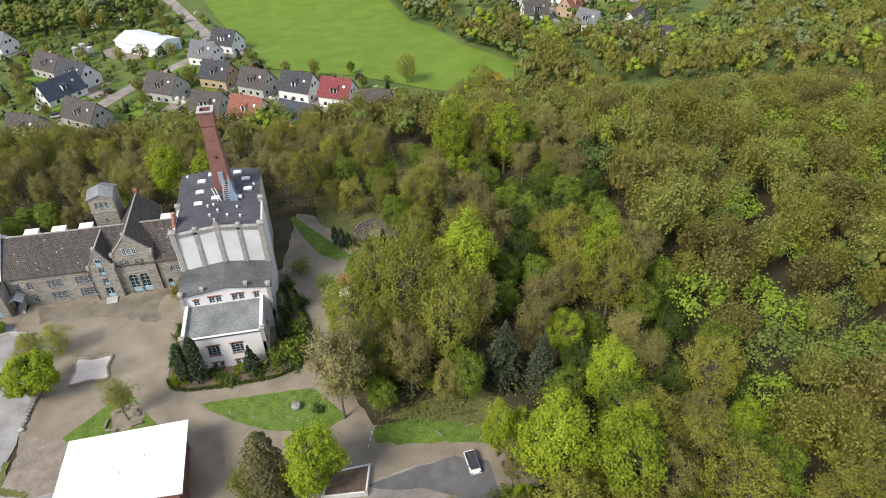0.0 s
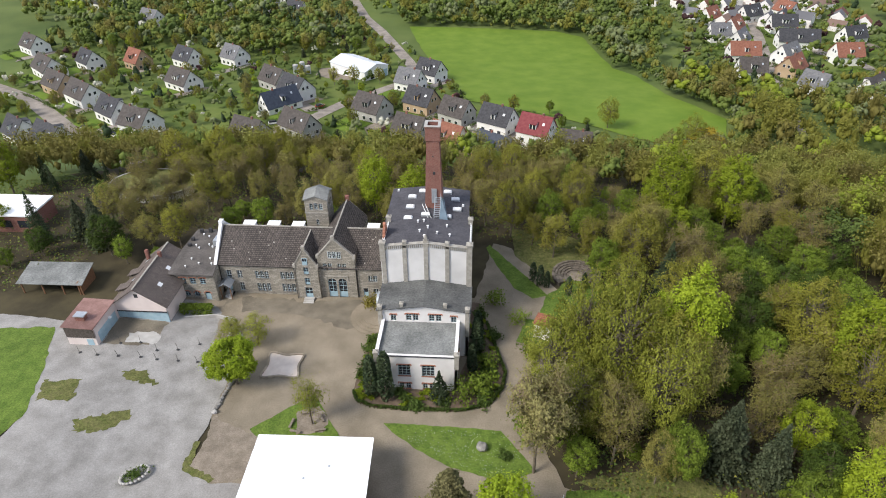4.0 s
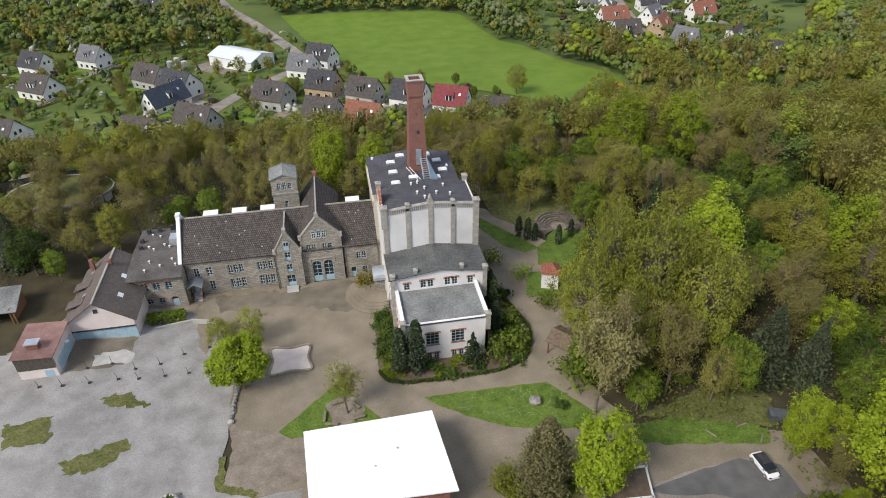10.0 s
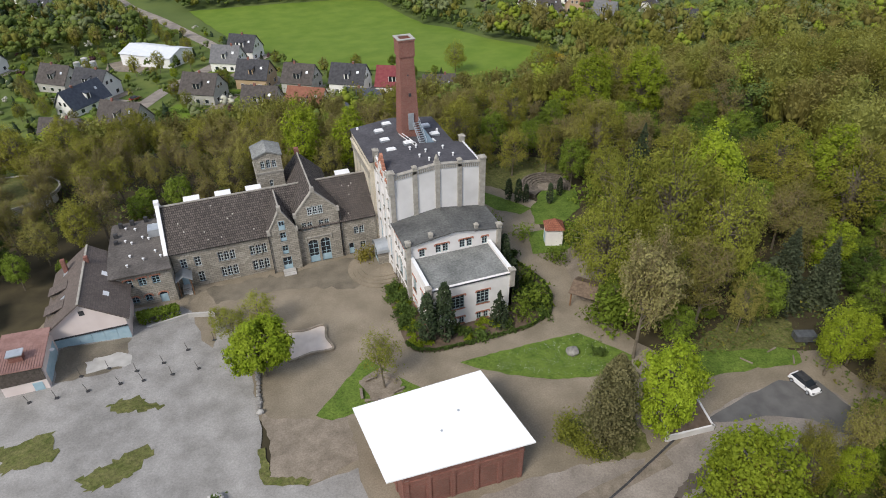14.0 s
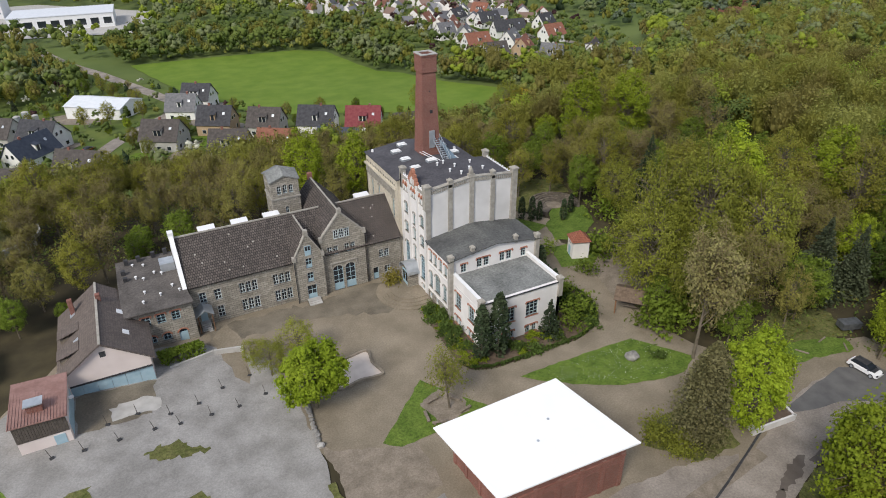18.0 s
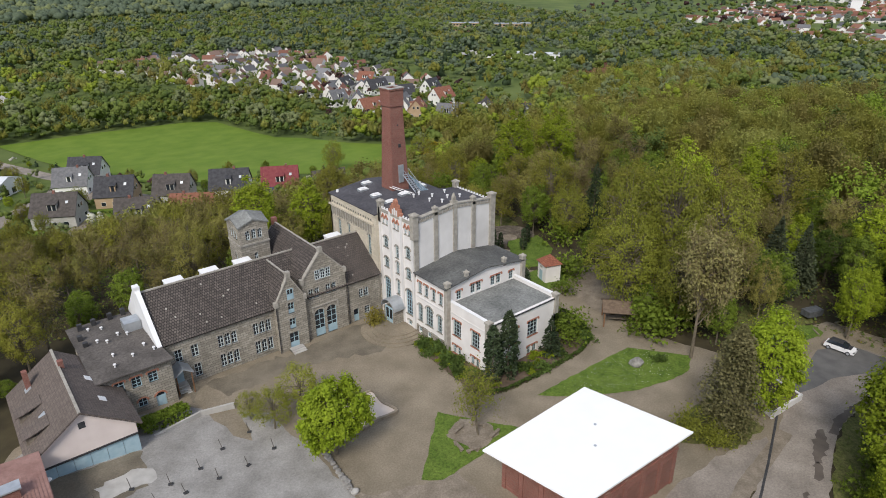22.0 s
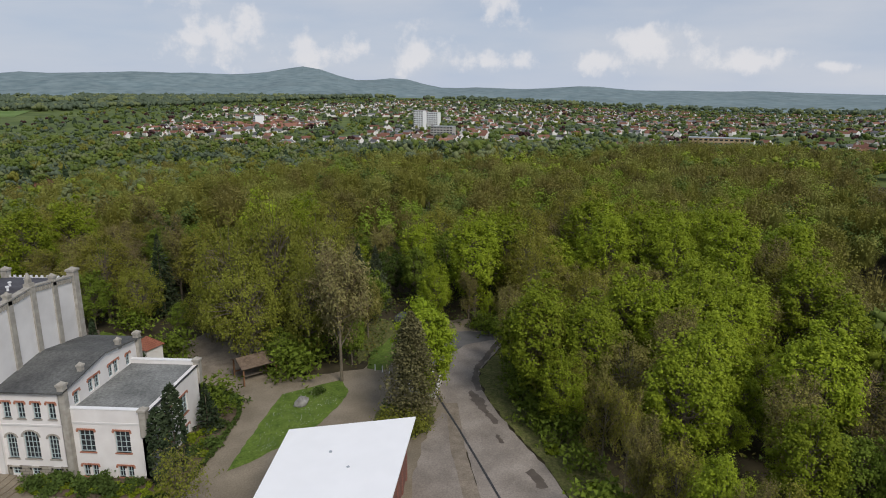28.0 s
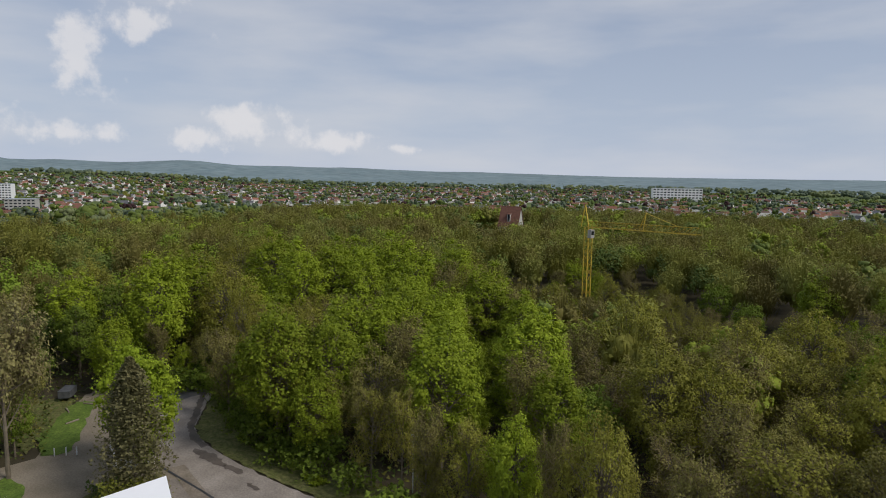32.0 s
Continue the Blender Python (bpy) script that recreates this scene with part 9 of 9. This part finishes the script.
far_wood("slope_wood", "budding woodland on the slope below the buildings", spots_in([(-110, 60), (-70, 82), (-40, 98), (40, 92), (62, 78), (120, 108), (128, 120), (70, 128), (20, 112), (-60, 118), (-92, 108), (-118, 100)], 5.8, 72, [strip(LANE_B, 24)]), [1, 9, 2, 10, 0, 1, 12, 9], 72, (9, 15), n=240, size=0.32, m=12, core=0.27)
far_wood("meadow_edge_wood", "row of tall trees beyond the meadow", spots_in([(-40, 318), (0, 318), (58, 312), (76, 298), (84, 244), (100, 236), (118, 300), (120, 360), (-40, 380)], 7.0, 73), [0, 11, 1, 0, 5, 11, 1, 0], 73, (9, 15), n=100, size=0.42, m=11)
far_wood("meadow_hedge", "bushes and low trees round the meadow", spots_in(strip([(-34, 324), (7, 321), (58, 315), (78, 301), (87, 246), (96, 232), (103, 204), (120, 168), (112, 140), (98, 128)], 15), 4.8, 87), [0, 11, 5, 1, 11, 0, 9, 11], 87, (3.5, 9), n=70, size=0.42, wide=(0.34, 0.5), patchy=0.1)
far_wood("valley_wood", "poplars and willows along the valley stream", spots_in([(96, 200), (118, 165), (108, 138), (130, 120), (150, 130), (260, 118), (420, 150), (430, 240), (320, 235), (250, 240), (200, 178), (150, 180), (112, 215)], 6.6, 74, [strip(LANE_E, 8)]), [1, 9, 5, 0, 2, 12, 9, 1], 74, (9, 16), n=120, size=0.4, m=11)
far_wood("north_wood", "wooded country beyond the village", spots_in([(-260, 300), (-60, 310), (-40, 330), (-45, 400), (130, 400), (125, 530), (-240, 640), (-330, 420)], 10, 75, [strip(LANE_A, 14), WORKS_YARD]), [0, 1, 11, 2, 5, 12, 9, 0], 75, (8, 14), n=60, size=0.55, wide=(0.3, 0.42))
VILLAGE = [(-215, 120), (-95, 112), (-60, 122), (62, 126), (58, 150), (44, 164), (10, 182), (-6, 222), (-14, 250), (-40, 300), (-215, 300)]
OFF = HOUSE_YARDS + [strip(LANE_A, 7), strip(LANE_B, 8), strip(LANE_C, 5), [(-66, 236), (-50, 240), (-38, 222), (-52, 214), (-66, 224)]]
far_wood("garden_trees", "garden trees and shrubs of the village", spots_in(VILLAGE, 7.0, 76, OFF), [4, 0, 11, 1, 5, 11, 0, 7, 4, 8, 9, 11], 76, (1.6, 6.5), n=60, size=0.36, wide=(0.3, 0.5), patchy=0.2, m=8)
far_wood("village_wood", "belt of mixed trees at the edge of the village", spots_in([(-230, 262), (-150, 272), (-120, 254), (-60, 262), (-48, 290), (-66, 340), (-230, 345)], 6.8, 86, OFF), [0, 11, 1, 5, 0, 9, 11, 2, 4, 0], 86, (6, 13), n=70, size=0.45, wide=(0.3, 0.45), patchy=0.1)
far_wood("garden_trees_east", "garden trees of the second village", spots_in(EASTV, 7.0, 77, HOUSE_YARDS + [strip(LANE_D, 7)]), [4, 0, 11, 1, 5, 0, 8, 11], 77, (3, 9), n=50, size=0.5, wide=(0.32, 0.5), patchy=0.2, m=7)
far_wood("country_woods", "woods in the far country", spots_in([(250, 0), (236, 112), (420, 145), (430, 250), (250, 260), (245, 530), (-250, 660), (-300, 1100), (900, 1100), (760, 520), (700, 100), (760, -250), (640, -420), (420, -520), (260, -420), (400, -250), (330, -150)], 12.0, 78, FIELDS), [0, 13, 5, 0, 11, 1, 13, 5, 4, 0, 9, 13], 78, (7, 15), n=60, size=0.5, wide=(0.36, 0.52), m=11, patchy=0.012, core=0.3)
far_wood("town_trees", "trees between the houses of the far town", spots_in([(700, 480), (900, 760), (1500, 900), (2300, 400), (2300, -700), (1600, -1900), (100, -1600), (180, -620), (300, -480), (640, -420), (760, -250), (700, 100)], 27, 80, FIELDS), [11, 13, 4, 0, 13, 11, 1, 8, 13], 80, (6, 12), n=10, size=1.3, wide=(0.42, 0.7), patchy=0.3, m=6, core=0.42)
far_wood("horizon_woods", "woods before the hills", spots_in([(-400, 1200), (900, 1150), (1500, 950), (2300, 500), (2650, 300), (1900, 1900), (-500, 1900)], 30, 79, FIELDS) + spots_in([(1600, -1950), (2400, -700), (2400, 200), (2800, 0), (2600, -1900), (1300, -2700), (300, -2000)], 60, 69), [13, 13, 5, 13, 13], 79, (9, 15), n=8, size=1.6, wide=(0.9, 1.5), m=7, core=0.42)
# single trees in the gardens, by the meadow and the streets
random.seed(31)
for k in range(30):
    put(T_shrub[random.choice((2, 2, 1, 2))], -2.3 + random.uniform(-1.1, 1.0), -2.5 + k * 0.53, random.uniform(0.5, 0.95), group="bed plants")
for k in range(16):
    put(T_shrub[random.choice((2, 1, 1))], 16.6 + 1.5 * math.sin(k * 0.4) + random.uniform(0, 2.2), -2.6 + k * 1.5, random.uniform(0.6, 1.1), group="bed plants")
for a, b in zip(LANE_SIDE[1:], LANE_SIDE[2:]):
    n = int(math.hypot(b[0] - a[0], b[1] - a[1]) / 1.9)
    for k in range(n):
        t = (k + random.random()) / n
        put(T_shrub[random.choice((0, 0, 2))], a[0] + (b[0] - a[0]) * t, a[1] + (b[1] - a[1]) * t + random.uniform(-1.2, 0.8), random.uniform(0.6, 1.3), group="shrubs at the lane")
for x, y, t, k in ((2, 205, T_spruce[0], 0.42), (43, 171, T_mid[0], 0.5), (56, 158, T_mid[1], 0.5), (64, 156, T_silver[0], 0.7), (88, 131, T_silver[0], 0.9), (80, 128, T_olive[2], 0.8), (-86, 214, T_spruce[0], 0.4), (-120, 262, T_spruce[0], 0.6), (-117, 266, T_spruce[1], 0.55), (-123, 268, T_spruce[0], 0.55), (-170, 256, T_olive[0], 0.8), (-186, 262, T_mid[0], 0.8), (-180, 268, T_fresh[0], 0.75), (-106, 268, T_fresh[0], 0.7), (-60, 252, T_fresh[0], 0.6), (-72, 244, T_mid[1], 0.6), (-52, 262, T_mid[0], 0.8), (-40, 262, T_mid[1], 0.8), (-100, 118, T_fresh[0], 0.6), (-92, 112, T_fresh[1], 0.6), (-112, 126, T_fresh[1], 0.45)):
    put(t, x, y, k, group="garden trees")
for x, y in spots_in(VILLAGE, 12, 91, OFF):
    put(random.choice((T_spruce[0], T_mid[0], T_fresh[0], T_mid[1], T_olive[2], T_silver[0], T_olive[0])), x, y, random.uniform(0.3, 0.52), group="garden trees")
T_gold_tree = tree_broad("golden_willow", 13, 7.0, 0.8, L_yellow, 41, "golden-yellow willow at the meadow's edge", 90, 70, 0.17, 1.5)
put(T_gold_tree, 92, 130, 0.95)
# hedges round the gardens
hp = []
hr = np.random.default_rng(5)
for yd in HOUSE_YARDS:
    big = [(sum(p[0] for p in yd) / 4 + (p[0] - sum(q[0] for q in yd) / 4) * 1.18, sum(p[1] for p in yd) / 4 + (p[1] - sum(q[1] for q in yd) / 4) * 1.18) for p in yd]
    for i in (0, 1, 3):
        if hr.random() < 0.35:
            continue
        (x0, y0), (x1, y1) = big[i], big[(i + 1) % 4]
        m = 260
        t = hr.random(m)
        px, py = x0 + (x1 - x0) * t + hr.normal(size=m) * 0.3, y0 + (y1 - y0) * t + hr.normal(size=m) * 0.3
        hp.append(np.stack([px, py, np.array([land(a, b) for a, b in zip(px, py)]) + hr.uniform(0.1, 1.5, m)], 1))
hp = np.concatenate(hp)
v, f = quads(hp, hr.uniform(0.18, 0.4, len(hp)), hr, up=0.6)
tagged(mesh_part("garden_hedges", v, f, L_hedge), "dark green clipped hedges round the gardens", "hedge", kind="stuff")
# saplings, brambles and ground plants under the trees
up_ = []
ur = np.random.default_rng(8)
for poly, dens in (([(30, -20), (50, -18), (46, 24), (36, 46), (60, 75), (112, 70), (116, -70), (60, -95), (-8, -110), (-42, -78), (-36, -61), (-1, -50.5), (20, -44), (36, -44), (54, -44)], 2.2), ([(30, -20), (46, -20), (47, -6), (33, -6)], 5.0), ([(-70, 46), (-20, 46), (16, 47), (34, 42), (60, 60), (40, 92), (-40, 100), (-72, 80)], 2.6), ([(-110, 18), (-78, 20), (-60, 42), (-50, 46), (-70, 84), (-115, 70)], 2.4), ([(-110, 60), (-40, 98), (40, 92), (120, 108), (70, 128), (20, 112), (-60, 118)], 0.8)):
    xs, ys = [p[0] for p in poly], [p[1] for p in poly]
    for _ in range(int((max(xs) - min(xs)) * (max(ys) - min(ys)) * dens)):
        x, y = ur.uniform(min(xs), max(xs)), ur.uniform(min(ys), max(ys))
        if inside((x, y), poly) and not inside((x, y), CLEAR[0]):
            g = 0.5 + noise.noise((x * 0.13, y * 0.13, 0.0))
            up_.append((x, y, land(x, y) + ur.random() ** 2 * 4.2 * max(0.08, g)))
v, f = quads(np.array(up_), ur.uniform(0.1, 0.3, len(up_)), ur, up=0.5)
tagged(mesh_part("undergrowth", v, f, FAR, idx=ur.choice((0, 11, 11, 1, 10, 11), len(up_))), "brambles, saplings and green ground plants under the trees", "undergrowth", kind="stuff")


def town(name, label, spots, seed, s=(8, 12), thin=-0.1, roofs=(1, 1, 2, 1, 3)):
    """Far houses, one small gabled block each, too many to count."""
    rnd = random.Random(seed)
    V, F, I = [], [], []
    for x, y in spots:
        if noise.noise((x * 0.007, y * 0.007, seed)) + rnd.uniform(-0.15, 0.15) < thin:
            continue
        a = radians(rnd.choice((20, 110, 55, -33, 57)) + rnd.uniform(-8, 8))
        L, W, e = rnd.uniform(*s), rnd.uniform(7, 9), rnd.uniform(3.2, 5.6)
        hh = e + W * rnd.uniform(0.38, 0.5)
        z, c, sn = land(x, y) - 0.5, math.cos(a), math.sin(a)
        n = len(V)
        for px, py, pz in ((-L, -W, 0), (L, -W, 0), (L, W, 0), (-L, W, 0), (-L, -W, e), (L, -W, e), (L, W, e), (-L, W, e), (-L, 0, hh), (L, 0, hh)):
            V.append((x + (px * c - py * sn) / 2, y + (px * sn + py * c) / 2, z + pz))
        roof = rnd.choice(roofs)
        for f, m in (((0, 1, 5, 4), 0), ((2, 3, 7, 6), 0), ((1, 2, 6, 9, 5), 0), ((3, 0, 4, 8, 7), 0), ((4, 5, 9, 8), roof), ((6, 7, 8, 9), roof)):
            F.append(tuple(n + i for i in f))
            I.append(m)
    return tagged(mesh_part(name, V, F, [M_plaster, M_roof_red, M_roof_grey, M_roof_brown], idx=I), label, "town", kind="stuff")


M_roof_red = mat("far_red_roofs", (0.17, 0.075, 0.052), (0.245, 0.12, 0.085), 0.02, 0.9, island=0.3)
M_roof_grey = mat("far_grey_roofs", (0.10, 0.10, 0.11), (0.17, 0.17, 0.18), 0.02, 0.9, island=0.3)
M_roof_brown = mat("far_brown_roofs", (0.15, 0.10, 0.08), (0.22, 0.15, 0.12), 0.02, 0.9, island=0.3)
town("village_north", "dense village of white houses up the valley", spots_in([(125, 330), (235, 310), (250, 560), (120, 600), (60, 560)], 17, 81), 81, thin=-0.3, roofs=(1, 2, 3, 2, 3))
town("town_east", "spread of houses with red and grey roofs in the east", spots_in([(690, 440), (1000, 560), (1500, 520), (1500, -50), (900, -60), (720, 60)], 27, 82, [[(690, 200), (800, 200), (760, -80), (600, -80)]]), 82, (12, 20), thin=0.02)
town("town_far_east", "far houses on the rising ground", spots_in([(1100, 560), (1700, 700), (2200, 250), (2200, -500), (1500, -50), (1500, 520)], 38, 83), 83, (11, 18))
town("town_south_east", "far town with red roofs in the south-east", spots_in([(720, -60), (900, -60), (1500, -50), (2200, -500), (1700, -1700), (600, -1500), (150, -1500), (250, -760), (420, -600), (640, -420)], 30, 84), 84, (12, 22), thin=0.02)
town("terraces_east", "rows of white terraces with orange-red roofs", spots_in([(930, 470), (1030, 300), (1180, 260), (1230, 380), (1100, 500)], 24, 85), 85, (18, 30), thin=-0.6, roofs=(1, 1, 1, 1, 2))
for x, y, L in ((556, 560, 46), (520, 612, 38)):
    block("school", (x, y), L, 14, 11, M_render_tan, "long tan school building among trees", "school", -40, 3, 9)
for x, y in ((372, 396), (386, 372), (398, 350)):
    block("shed", (x, y), 24, 12, 5, M_white, "low white storage shed beside a yard", "shed", -60, 1, 4, M_zinc_pale)
for k in range(9):
    x, y = 1130 + k * 17, 1160 - k * 19
    bm = bmesh.new()
    for q in range(7):
        px, py = x + q * 11, y + q * 9
        box(bm, px - 5, py - 1.6, land(px, py) + 0.6, px + 5, py + 1.6, land(px, py) + 4.2)
    tagged(part("orchard_net", bm, M_white), "white netted row on a far orchard", "orchard net", "orchard nets")

# drives, lawns and cars of the village
for k, yd in enumerate(HOUSE_YARDS):
    (ax, ay), (bx, by), (cx_, cy), (dx, dy) = yd
    patch("driveway", [(bx + (ax - bx) * 0.3, by + (ay - by) * 0.3), (bx + (cx_ - bx) * -0.25, by + (cy - by) * -0.25), (cx_, cy), (cx_ + (dx - cx_) * 0.22, cy + (dy - cy) * 0.22)], M_road if k % 3 else M_path, "paved drive beside a village house", "driveway", 0.16, 2, 0.1, seed=200 + k)
    patch("garden_lawn", [(ax + (ax - dx) * 0.35, ay + (ay - dy) * 0.35), (ax + (bx - ax) * 0.66 + (ax - dx) * 0.35, ay + (by - ay) * 0.66 + (ay - dy) * 0.35), (ax + (bx - ax) * 0.66 + (dx - ax) * 0.3, ay + (by - ay) * 0.66 + (dy - ay) * 0.3), (ax + (dx - ax) * 0.3, ay + (dy - ay) * 0.3)], M_meadow, "bright mown lawn of a village garden", "lawn", 0.14, 2, 0.3, seed=300 + k)
